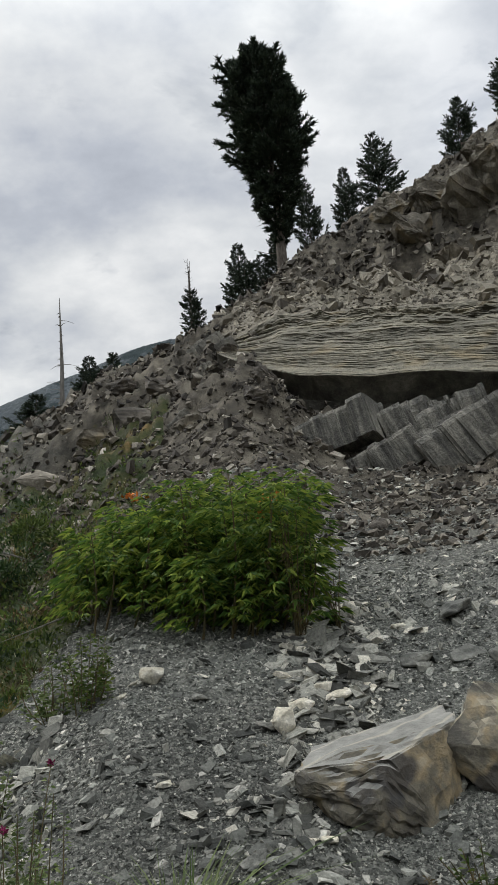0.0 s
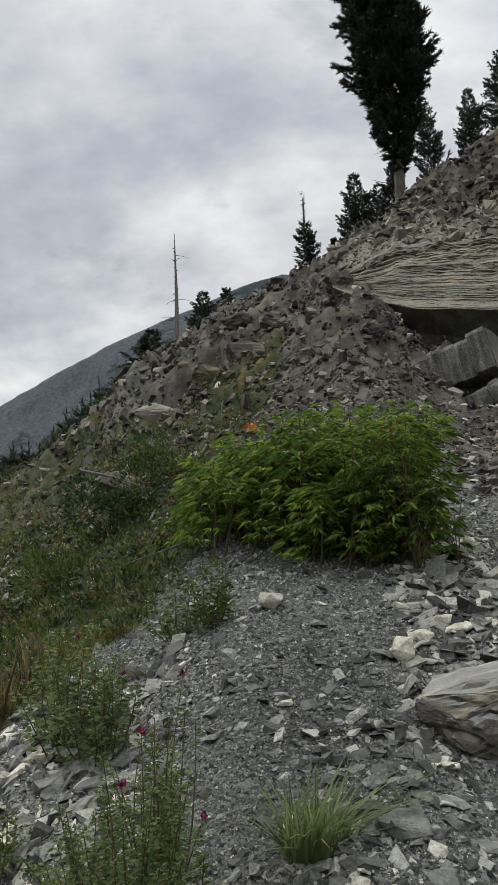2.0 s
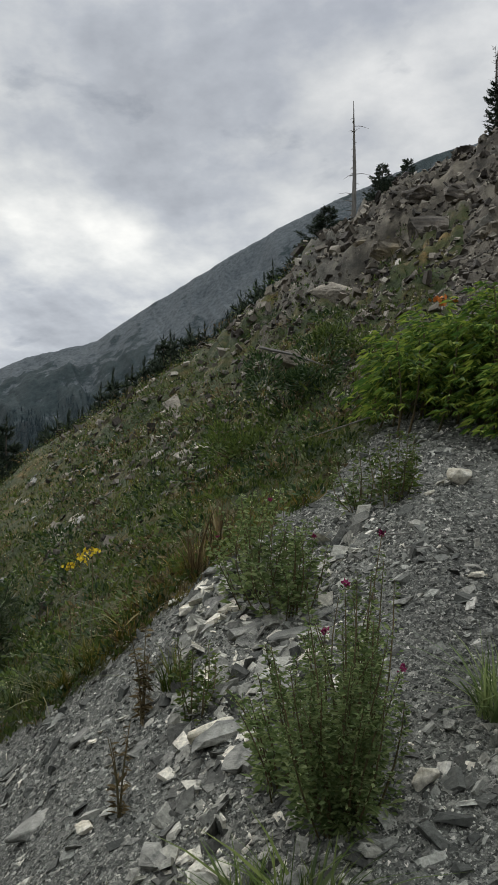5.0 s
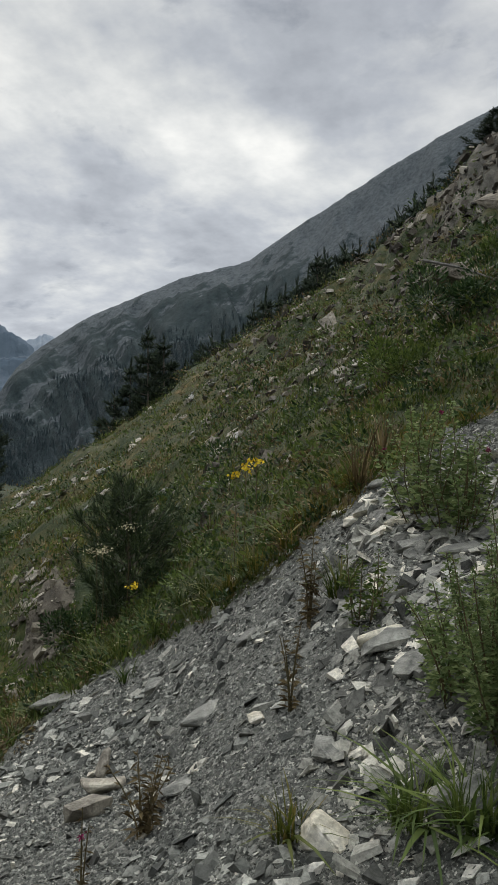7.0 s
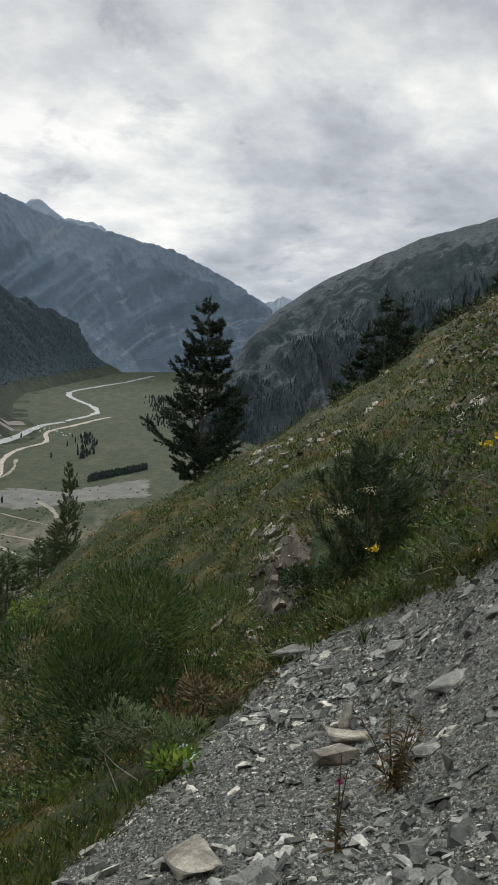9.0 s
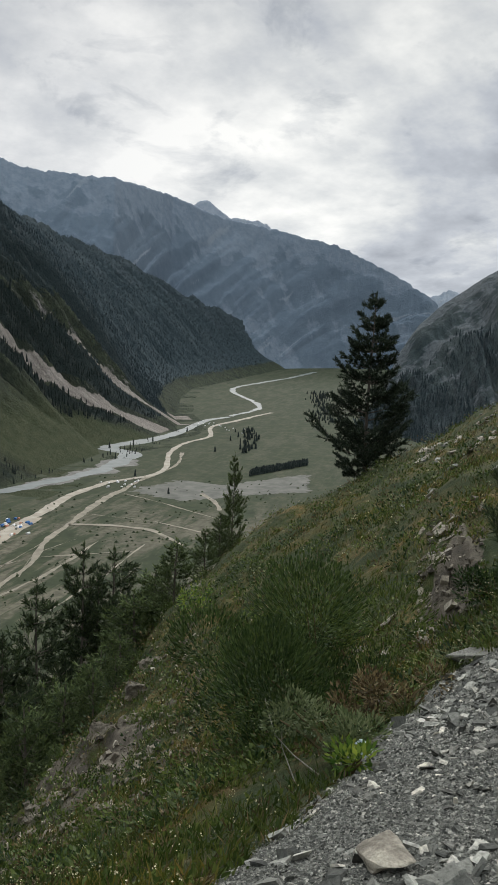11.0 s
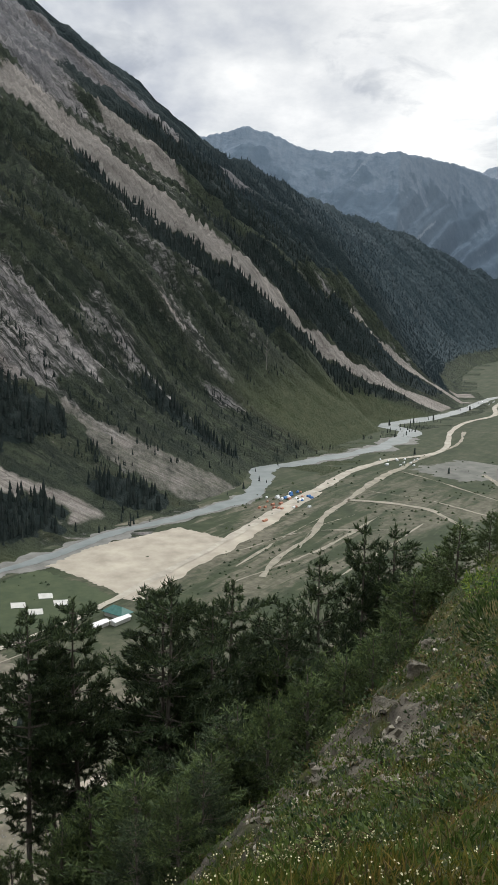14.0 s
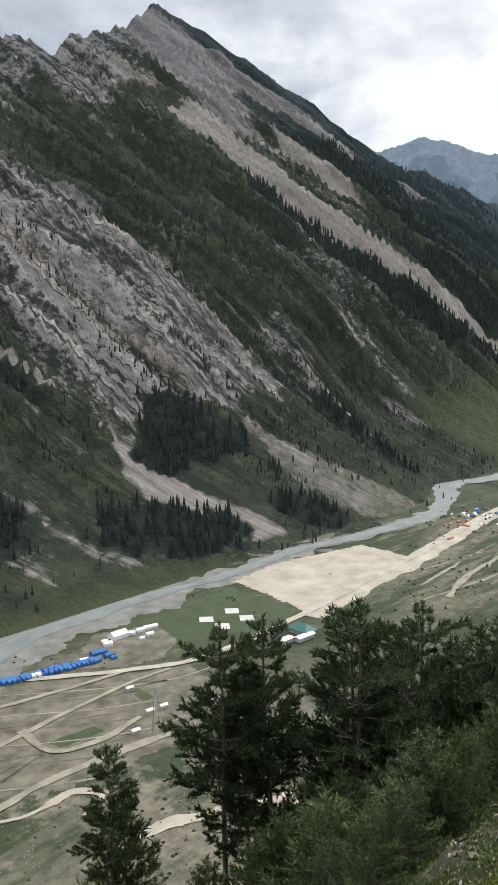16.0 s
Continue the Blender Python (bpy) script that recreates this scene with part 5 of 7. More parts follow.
# ---- plants ----
def tube(points, radii, sides=6):
    """A tapered tube along points: vertices and faces."""
    P = np.asarray(points, float)
    R = np.asarray(radii, float)
    d = np.gradient(P, axis=0)
    d /= np.linalg.norm(d, axis=1, keepdims=True) + 1e-9
    ref = np.where(np.abs(d[:, 2:3]) > 0.9, np.array([[1.0, 0, 0]]), np.array([[0, 0, 1.0]]))
    a = np.cross(d, ref)
    a /= np.linalg.norm(a, axis=1, keepdims=True) + 1e-9
    b = np.cross(d, a)
    t = np.linspace(0, 2 * np.pi, sides, endpoint=False)
    v = P[:, None] + R[:, None, None] * (np.cos(t)[None, :, None] * a[:, None] + np.sin(t)[None, :, None] * b[:, None])
    return v.reshape(-1, 3), grid_faces(len(P), sides, True)


def join(parts):
    vs, fs, n = [], [], 0
    for v, f in parts:
        vs.append(np.asarray(v))
        fs += (np.asarray(f) + n).tolist()
        n += len(v)
    return np.concatenate(vs), fs


def blades(base, way, length, width, rng, curl=0.0):
    """Pointed leaves: each from its base along its way."""
    n = len(base)
    way = way / (np.linalg.norm(way, axis=1, keepdims=True) + 1e-9)
    side = np.cross(way, rng.normal(0, 1, (n, 3)))
    side /= np.linalg.norm(side, axis=1, keepdims=True) + 1e-9
    L, Wd = np.reshape(length, (-1, 1)), np.reshape(width, (-1, 1))
    tip = base + way * L
    tip[:, 2] -= (curl * L)[:, 0]
    mid = base + way * L * 0.45
    v = np.stack([base, mid + side * Wd * 0.5, tip, mid - side * Wd * 0.5], 1).reshape(-1, 3)
    f = np.arange(4 * n).reshape(n, 4)
    return v, f


def conifer_mesh(seed, tall, spread, outline, whorls=26, per=5, rise=0.3, droop=0.1, needle=0.17, count=24000, gaps=0.12, uneven=0.3, thick=0.013, twigs=0, slim=0.13, sweep=0.25, leader=True, top=0.985):
    """Trunk, limbs and needles of a conifer: limbs in whorls, each with side shoots in a flat fan, and needles along the shoots."""
    rng = np.random.RandomState(seed)
    lean = rng.normal(0, 0.014, 2)
    zs = np.linspace(0, tall, 14)
    bend = np.stack([lean[0] * zs + 0.07 * np.sin(zs * 0.55 + seed), lean[1] * zs + 0.07 * np.cos(zs * 0.5), zs], -1)
    trunk = tube(bend, tall * thick * (1 - zs / tall) ** 0.8 + 0.012, 8)
    low = outline[0][0]
    limbs, start, end = [], [], []

    def on_trunk(h):
        return np.array([np.interp(h, zs, bend[:, 0]), np.interp(h, zs, bend[:, 1]), h])

    for w in range(whorls):
        t = low + (top - low) * (w + rng.uniform(0, 0.9)) / whorls
        reach = spread * float(np.interp(t, *outline)) * rng.uniform(0.72, 1.12)
        root = on_trunk(t * tall)
        for b in range(per):
            if rng.rand() < gaps:
                continue
            a = 2 * np.pi * (b + rng.rand()) / per + w * 1.3
            L = max(0.12, reach * rng.uniform(1 - uneven * 1.5, 1 + uneven * 0.7))
            s = np.linspace(0, 1, 5)
            out = np.array([np.cos(a), np.sin(a), 0])
            side = np.array([-np.sin(a), np.cos(a), 0])
            lift = rise * rng.uniform(0.6, 1.4)
            pts = root + out * (s * L)[:, None] + side * (rng.normal(0, 0.10) * L * s ** 2)[:, None] + np.array([0, 0, 1]) * ((lift * s ** 1.7 - droop * s) * L)[:, None]
            limbs.append(tube(pts[::2], 0.0016 * tall * (0.4 + L / spread) * (1.1 - s[::2]) + 0.004, 4))
            n = max(3, int(3 + L * 4.5))
            q = 0.22 + 0.74 * (np.arange(n) + rng.rand(n)) / n
            c = np.stack([np.interp(q, s, pts[:, k]) for k in range(3)], -1)
            turn = rng.uniform(0.35, 0.95, n) * np.where(np.arange(n) % 2, 1, -1)
            ln = np.minimum(L * (0.50 * (1 - q) + 0.17), 0.9) * rng.uniform(0.65, 1.2, n)
            d = out * np.cos(turn)[:, None] + side * np.sin(turn)[:, None] + np.array([0, 0, 1]) * rng.uniform(0, 2 * sweep, n)[:, None]
            start += list(c) + [pts[3]]
            end += list(c + d * ln[:, None]) + [pts[4] + out * 0.08 + np.array([0, 0, sweep * 0.15])]
    if leader:
        start.append(on_trunk(tall * 0.90))
        end.append(bend[-1] + np.array([0, 0, 0.12]))
    for _ in range(twigs):
        h = tall * rng.uniform(low * 0.45, low + 0.25 * (1 - low))
        a, L = rng.uniform(0, 6.28), spread * rng.uniform(0.2, 0.65)
        out = np.array([np.cos(a), np.sin(a), rng.uniform(-0.35, 0.15)])
        tip = on_trunk(h) + out * L
        limbs.append(tube([on_trunk(h), on_trunk(h) + out * L * 0.55, tip + np.array([0, 0, 0.12 * L])], (0.022, 0.014, 0.005), 4))
        limbs.append(tube([on_trunk(h) + out * L * 0.5, tip + np.array([rng.normal(0, 0.3), rng.normal(0, 0.3), 0.1]) * L], (0.011, 0.004), 3))
    A, B = np.array(start), np.array(end)
    D = B - A
    ln = np.linalg.norm(D, axis=1)
    k = rng.choice(len(A), count, p=(ln + 0.05) / (ln + 0.05).sum())
    t = rng.uniform(0.0, 1.0, count) ** 0.75
    way = D[k] / (ln[k][:, None] + 1e-6) * 0.6 + rng.normal(0, 0.42, (count, 3)) + np.array([0, 0, 0.22])
    way /= np.linalg.norm(way, axis=1, keepdims=True)
    base = A[k] + D[k] * t[:, None] + rng.normal(0, 0.018, (count, 3))
    across = np.cross(way, rng.normal(0, 1, (count, 3)))
    across /= np.linalg.norm(across, axis=1, keepdims=True) + 1e-9
    size = (needle * rng.uniform(0.6, 1.3, count))[:, None]
    v = np.stack([base - across * size * slim, base + across * size * slim, base + way * size], 1).reshape(-1, 3)
    return trunk, join(limbs), (v, np.arange(3 * count).reshape(count, 3))


def tree(name, mesh, at, label, group="", needles=None, turn=0.0, scale=1.0, bark=None):
    ob = thing(name, at, label, "tree", group, turn=turn, scale=scale)
    trunk, limbs, crown = mesh
    link("trunk", *trunk, bark or M_BARK, ob, smooth=True)
    tagged(link("branchwork", *limbs, bark or M_BARK, ob), kind="stuff")
    tagged(link("crown", *crown, needles or M_FIR, ob), kind="stuff")
    return ob


def put_copy(ob, m, az, r, el_top, native, turn, wide=1.0, sink=0.2):
    p = spot(az, r)
    tall = r * math.tan(radians(el_top)) + EYE - p.z + sink
    s = tall / native
    ob.matrix_basis = Matrix.Translation(p - Vector((0, 0, sink))) @ Matrix.Rotation(turn, 4, "Z") @ Matrix.Diagonal((s * wide, s * wide, s, 1))
    return ob


def dup(ob):
    return copy_thing(ob, Matrix())


# crest trees
big = tree("conifer", conifer_mesh(3, 12.0, 1.75, ((0.10, 0.16, 0.24, 0.34, 0.44, 0.58, 0.70, 0.80, 0.88, 0.95, 1.0), (0.10, 0.30, 0.44, 0.55, 0.88, 1.0, 0.98, 0.90, 0.66, 0.36, 0.06)), 40, 6, 0.55, 0.02, 0.20, 90000, 0.04, 0.24, 0.016, 6, 0.15, 0.45), (0, 0, 0), "tall dark conifer with a thick ragged crown on the crest")
put_copy(big, None, -3.9, 36, 40.9, 12.0, 2.4, 1.18)
fir_a = tree("fir", conifer_mesh(5, 8.0, 2.3, ((0.06, 0.2, 0.5, 0.8, 1.0), (0.8, 1.0, 0.72, 0.42, 0.08)), 19, 6, 0.70, 0.04, 0.21, 22000, 0.08, 0.25, 0.014, 0, 0.16, 0.30), (0, 0, 0), "dark green fir with upswept branches on the crest", "crest firs")
fir_b = tree("fir", conifer_mesh(9, 8.0, 2.4, ((0.04, 0.15, 0.45, 0.8, 1.0), (0.75, 1.0, 0.80, 0.45, 0.08)), 21, 6, 0.55, 0.04, 0.21, 24000, 0.08, 0.30, 0.014, 0, 0.16, 0.30), (0, 0, 0), "dark bushy fir on the crest of the slope", "crest firs")
put_copy(fir_a, None, -11.8, 40, 34.6, 8.0, 0.3)
put_copy(fir_b, None, -9.2, 40, 32.9, 8.0, 2.0, 0.8)
for az, r, el, turn, wide, src in ((-18.4, 40, 35.5, 1.0, 0.95, fir_b), (-22.2, 40, 37.0, 4.0, 1.0, fir_a), (-0.4, 38, 28.9, 2.2, 0.9, fir_b), (-3.3, 40, 29.2, 5.0, 0.9, fir_b), (-6.2, 39, 32.6, 3.3, 0.7, fir_a), (-2.0, 40, 28.0, 1.0, 0.9, fir_a),
                                   (15.0, 34, 19.2, 0.5, 1.6, fir_b), (16.4, 38, 17.2, 1.5, 1.5, fir_b), (11.2, 33, 21.8, 2.5, 1.3, fir_b), (9.4, 33, 22.0, 3.5, 1.3, fir_b)):
    put_copy(dup(src), None, az, r, el, 8.0, turn, wide)
snag = tree("half_dead_conifer", conifer_mesh(14, 8.0, 0.75, ((0.02, 0.15, 0.45, 0.62, 0.70, 1.0), (0.7, 1.0, 0.7, 0.32, 0.05, 0.03)), 26, 5, 0.9, 0.0, 0.15, 9000, 0.12, 0.3, 0.012, 0, 0.16, 0.4, False, 0.60), (0, 0, 0), "thin conifer with a bare grey top on the crest")
put_copy(snag, None, 3.5, 33, 28.0, 8.0, 0.0, 1.5)


def bare_top(seed, tall, n, spread):
    rng = np.random.RandomState(seed)
    parts = [tube([(0, 0, 0), (0.03, 0.02, tall * 0.5), (0.0, 0.05, tall)], (0.045 * tall / 3, 0.03 * tall / 3, 0.006), 6)]
    for i in range(n):
        h = tall * rng.uniform(0.08, 0.97)
        a = rng.uniform(0, 6.28)
        L = spread * rng.uniform(0.4, 1.0) * (1 - h / tall * 0.5)
        s = np.linspace(0, 1, 4)
        pts = np.stack([np.cos(a) * s * L, np.sin(a) * s * L, h + (0.9 * s ** 1.5) * L], -1)
        parts.append(tube(pts, 0.012 * (1.2 - s) + 0.004, 4))
        for _ in range(2):
            k = rng.uniform(0.4, 0.9)
            b = a + rng.uniform(-0.9, 0.9)
            q = np.array([np.cos(a) * k * L, np.sin(a) * k * L, h + 0.9 * k ** 1.5 * L])
            parts.append(tube([q, q + np.array([np.cos(b) * 0.3, np.sin(b) * 0.3, 0.4]) * L * 0.6], (0.008, 0.003), 3))
    return join(parts)


def build_dead():
    v, f = bare_top(4, 3.6, 30, 0.42)
    link("bare_leader", v + np.array([0, 0, 4.6]), f, M_DEADWOOD, snag, "bare grey leader and twigs")
    p = spot(13.2, 33)
    tall = 33 * math.tan(radians(25.3)) + EYE - p.z + 0.3
    rng = np.random.RandomState(2)
    parts = [tube([(0, 0, -0.3), (0.05, 0, tall * 0.5), (0.0, 0, tall)], (0.13, 0.075, 0.012), 8)]
    for i in range(46):
        h = tall * rng.uniform(0.12, 0.95)
        a = rng.uniform(0, 6.28)
        L = rng.uniform(0.08, 0.25) if i > 6 else rng.uniform(0.4, 0.9)
        parts.append(tube([(0, 0, h), (np.cos(a) * L * 0.5, np.sin(a) * L * 0.5, h + 0.02), (np.cos(a) * L, np.sin(a) * L, h - 0.1 * L)], (0.018, 0.012, 0.004), 4))
    pole = thing("dead_tree", p, "bare grey dead tree trunk with short branch stubs", "dead tree")
    link("trunk", *join(parts), M_DEADWOOD, pole)


build_dead()

# firs that show over the brow
small = tree("small_fir", conifer_mesh(31, 6.0, 1.5, ((0.03, 0.15, 0.5, 0.8, 1.0), (0.8, 1.0, 0.66, 0.34, 0.06)), 16, 6, 0.35, 0.06, 0.24, 7000, 0.06, 0.28, 0.014, 0, 0.17), (0, 0, 0), "dark fir rising behind the brow of the slope", "firs behind the brow")
put_copy(small, None, 26.4, 52, 10.2, 6.0, 0)
rngf = np.random.RandomState(12)
for az in np.arange(18.0, 37.0, 0.42):
    brow = float(np.interp(az, (16, 22, 26, 30, 34, 38), (16.4, 10.9, 8.6, 6.0, 2.6, 0.2)))
    put_copy(dup(small), None, az + rngf.uniform(-0.3, 0.3), rngf.uniform(54, 70), brow + rngf.uniform(0.35, 1.55), 6.0, rngf.uniform(0, 6), rngf.uniform(0.55, 0.9))
for az, r, el, wide in ((38.0, 50, 4.9, 0.85), (36.8, 51, 4.3, 0.95), (39.3, 52, 2.6, 0.95), (40.4, 54, 0.4, 1.0), (37.4, 54, 3.6, 1.0)):
    put_copy(dup(small), None, az, r, el, 6.0, az, wide)
spruce = tree("spruce", conifer_mesh(41, 7.5, 2.35, ((0.03, 0.12, 0.3, 0.5, 0.68, 0.85, 0.94, 1.0), (0.85, 1.0, 0.92, 0.72, 0.52, 0.40, 0.26, 0.10)), 24, 6, 0.50, 0.10, 0.17, 46000, 0.12, 0.36, 0.013, 0, 0.14, 0.3), (0, 0, 0), "dark spruce with a forked top at the edge of the slope")
put_copy(spruce, None, 50.2, 39, 3.9, 7.5, 1.0, 0.78)
v, f = bare_top(8, 2.4, 20, 0.5)
tw = link("dry_twigs", v, f, M_DEADWOOD, spruce, "dry grey twigs")
tw.matrix_world = Matrix.Translation(spot(49.0, 39) + Vector((0, 0, 5.6)))
# ---- pines below the brow ----
pine_a = tree("pine", conifer_mesh(51, 15.0, 2.35, ((0.44, 0.54, 0.62, 0.72, 0.82, 0.90, 0.96, 1.0), (0.30, 0.50, 0.85, 1.0, 0.84, 0.58, 0.36, 0.12)), 19, 5, 0.34, 0.10, 0.19, 30000, 0.14, 0.36, 0.0105, 26, 0.12, 0.28), (0, 0, 0), "tall pine with a bare trunk and dark ragged crown", "pines below the brow", M_PINE)
pine_b = tree("pine", conifer_mesh(52, 12.0, 2.6, ((0.16, 0.28, 0.42, 0.60, 0.78, 0.92, 1.0), (0.55, 0.92, 1.0, 0.82, 0.56, 0.30, 0.10)), 25, 5, 0.42, 0.10, 0.20, 30000, 0.12, 0.34, 0.012, 14, 0.12, 0.28), (0, 0, 0), "bushy dark green pine on the steep slope", "pines below the brow", M_PINE)
pine_c = tree("young_pine", conifer_mesh(53, 7.0, 2.1, ((0.03, 0.14, 0.4, 0.65, 0.85, 1.0), (0.8, 1.0, 0.86, 0.58, 0.34, 0.10)), 18, 6, 0.60, 0.06, 0.19, 17000, 0.08, 0.32, 0.014, 3, 0.13, 0.35), (0, 0, 0), "young bushy pine on the steep slope", "pines below the brow", M_YOUNGPINE)
put_copy(pine_a, None, 93.8, 28, -20.0, 15.0, 0, 0.85)
put_copy(pine_b, None, 83.7, 29, -18.4, 12.0, 1.0, 0.9)
put_copy(pine_c, None, 61.2, 36, -12.6, 7.0, 0)
for src, native, az, r, el, turn, wide in (
        (pine_a, 15, 92.0, 29.5, -22.4, 2.1, 0.75), (pine_a, 15, 90.5, 28.6, -19.5, 4.2, 0.85), (pine_a, 15, 102.2, 26, -27.0, 1.1, 0.8), (pine_a, 15, 84.2, 30, -18.6, 5.1, 0.9), (pine_a, 15, 79.0, 33, -18.6, 3.0, 1.0),
        (pine_b, 12, 80.9, 31, -20.0, 1.7, 0.8), (pine_b, 12, 75.1, 34, -19.8, 0.6, 0.9), (pine_b, 12, 72.6, 37, -16.6, 4.4, 0.75), (pine_b, 12, 70.0, 40, -14.2, 2.4, 0.65), (pine_b, 12, 67.2, 42, -14.4, 5.4, 0.95),
        (pine_b, 12, 68.6, 41, -16.0, 0.4, 0.8), (pine_c, 7, 63.2, 38, -13.6, 1.4, 1.1), (pine_c, 7, 64.6, 40, -15.6, 2.0, 1.2), (pine_c, 7, 66.0, 38, -17.2, 3.6, 1.3), (pine_c, 7, 59.3, 42, -7.4, 3.0, 0.42),
        (pine_c, 7, 60.2, 40, -11.6, 5.5, 1.0), (pine_b, 12, 77.0, 35, -20.6, 0.2, 0.9), (pine_c, 7, 86.9, 27, -32.0, 2.8, 0.9), (pine_c, 7, 101.2, 27, -30.5, 2.8, 0.8), (pine_c, 7, 91.6, 25, -33.0, 0.9, 0.9), (pine_c, 7, 89.4, 25.5, -31.5, 3.9, 1.0), (pine_c, 7, 95.2, 26, -34.0, 5.1, 0.8)):
    put_copy(dup(src), None, az, r, el, native, turn, wide)
rngp = np.random.RandomState(33)
for i in range(46):
    az = 64.5 + 22.5 * rngp.rand() ** 1.25
    edge = float(np.interp(az, (63, 66, 70, 74, 78, 82, 90), (29, 25, 21.5, 17.5, 15, 13.5, 13)))
    r = edge + rngp.uniform(3, 20)
    el = float(np.interp(az, (63, 70, 78, 84, 90), (-17, -21, -25, -28, -31))) - (22 - (r - edge)) * 0.22 + rngp.uniform(-1.0, 2.5)
    p = spot(az, r)
    if r * math.tan(radians(el)) + EYE - p.z < 1.6:
        continue
    put_copy(dup(pine_c if i % 6 else pine_b), None, az, r, el, 7 if i % 6 else 12, rngp.uniform(0, 6), rngp.uniform(0.8, 1.3))
# leaning dead stem
def build_leaner():
    p = spot(85.4, 24)
    ob = thing("leaning_snag", p, "leaning pale dead stem among the pines", "dead tree")
    link("stem", *join([tube([(0, 0, -0.5), (-0.3, 0.1, 1.6), (-0.75, 0.15, 3.4), (-0.9, 0.1, 4.6)], (0.16, 0.14, 0.10, 0.03), 7), tube([(-0.6, 0.1, 2.8), (-0.2, 0.3, 3.6), (0.1, 0.3, 4.0)], (0.05, 0.03, 0.01), 5), tube([(-0.75, 0.15, 3.4), (-1.2, 0.1, 3.9)], (0.04, 0.01), 5)]), M_DEADWOOD, ob)


build_leaner()


# ---- the leafy bushes beside the scree ----
def hemp(name, label, spots, seed, leaves=34):
    """A stand of tall stems with fans of narrow leaflets."""
    rng = np.random.RandomState(seed)
    at = spot(*spots[0][:2])
    ob = thing(name, at, label, "bush", "leafy bushes")
    stems, base, way, size = [], [], [], []
    for az, r, tall in spots:
        p = np.array(spot(az, r)) - np.array(at) - np.array([0, 0, 0.05])
        tip = p + np.array([rng.normal(0.12, 0.10) * tall, rng.normal(-0.05, 0.10) * tall, tall])
        s = np.linspace(0, 1, 5)[:, None]
        line = p + (tip - p) * s + np.array([0.05, 0, 0]) * np.sin(s * 3)
        stems.append(tube(line, (0.011, 0.010, 0.008, 0.006, 0.003), 4))
        for i in range(int(leaves * 1.5)):
            t = rng.uniform(0.10, 1.0) ** 0.8
            c = p + (tip - p) * t
            a = rng.uniform(0, 6.28)
            reach = (0.42 - 0.26 * t) * rng.uniform(0.5, 1.2) * min(1.0, tall)
            out = np.array([np.cos(a), np.sin(a), 0])
            hub = c + out * reach + np.array([0, 0, 0.10 * reach])
            side = np.array([-np.sin(a), np.cos(a), 0])
            n = 7
            for j in range(n):
                q = (j - (n - 1) / 2) / ((n - 1) / 2)
                w = out * math.cos(q * 1.25) + side * math.sin(q * 1.25) + np.array([0, 0, rng.uniform(-0.5, 0.15) + 0.25 * (t > 0.85)])
                base.append(hub)
                way.append(w)
                size.append((0.122 - 0.05 * abs(q)) * rng.uniform(0.75, 1.2))
    size = np.array(size)
    tagged(link("stalkwork", *join(stems), M_STEM, ob, "thin brown-green stems"), kind="stuff")
    tagged(link("foliage", *blades(np.array(base), np.array(way), size, size * 0.22, rng, 0.25), M_HEMP, ob, "narrow fresh green leaflets"), kind="stuff")
    return ob


def hemp_spots(seed, n, az0, az1, r0, r1):
    rng = np.random.RandomState(seed)
    out = []
    for _ in range(n):
        az = rng.uniform(az0, az1)
        r = rng.uniform(r0, r1)
        el = float(np.interp(az, (-4, -2.6, 0, 3, 7, 10, 13, 15), (10.0, 13.4, 14.3, 13.9, 12.8, 11.9, 10.2, 8.6)))
        tall = r * math.tan(radians(el)) + EYE - spot(az, r).z
        out.append((az, r, max(0.35, tall * rng.uniform(0.62, 1.0))))
    return out


hemp("leafy_bush", "dense fresh-green leafy bush with palm-shaped leaves", hemp_spots(1, 44, -2.6, 4.6, 7.1, 8.8), 61)
hemp("leafy_bush", "dense bright-green leafy bush beside the scree", hemp_spots(2, 36, 2.6, 9.2, 7.6, 9.2), 62)
hemp("leafy_bush", "lower yellow-green leafy bush fading into the herbs", hemp_spots(3, 24, 8.0, 12.6, 7.8, 9.4), 63, 24)
hemp("leafy_shrub", "low dark green leaves at the foot of the bush", [(az, 7.15 + 0.3 * k % 0.5, 0.7) for k, az in enumerate(np.linspace(-2.6, 4.4, 12))], 64, 30)


def blossoms(name, label, where, mat, seed, spread=0.05, n=14, s=0.03):
    rng = np.random.RandomState(seed)
    base = np.repeat(np.array([where]), n, 0) * 0 + rng.normal(0, spread, (n, 3)) * np.array([1, 1, 0.35])
    ob = thing(name, where, label, "flower")
    tagged(link("petals", *blades(base, rng.normal(0, 1, (n, 3)) + np.array([0, 0, 0.6]), np.full(n, s), np.full(n, s * 0.7), rng), mat, ob), kind="stuff")
    return ob


for az, r, el in ((7.9, 8.0, 12.3), (-1.6, 7.6, 11.6), (-0.9, 7.7, 10.4)):
    p = Vector((-r * math.sin(radians(az)), r * math.cos(radians(az)), EYE + r * math.tan(radians(el))))
    blossoms("orange_leaves", "withered orange leaf tuft on the leafy bush", p, M_ORANGE, int(az * 10) + 40, 0.05, 22, 0.06)


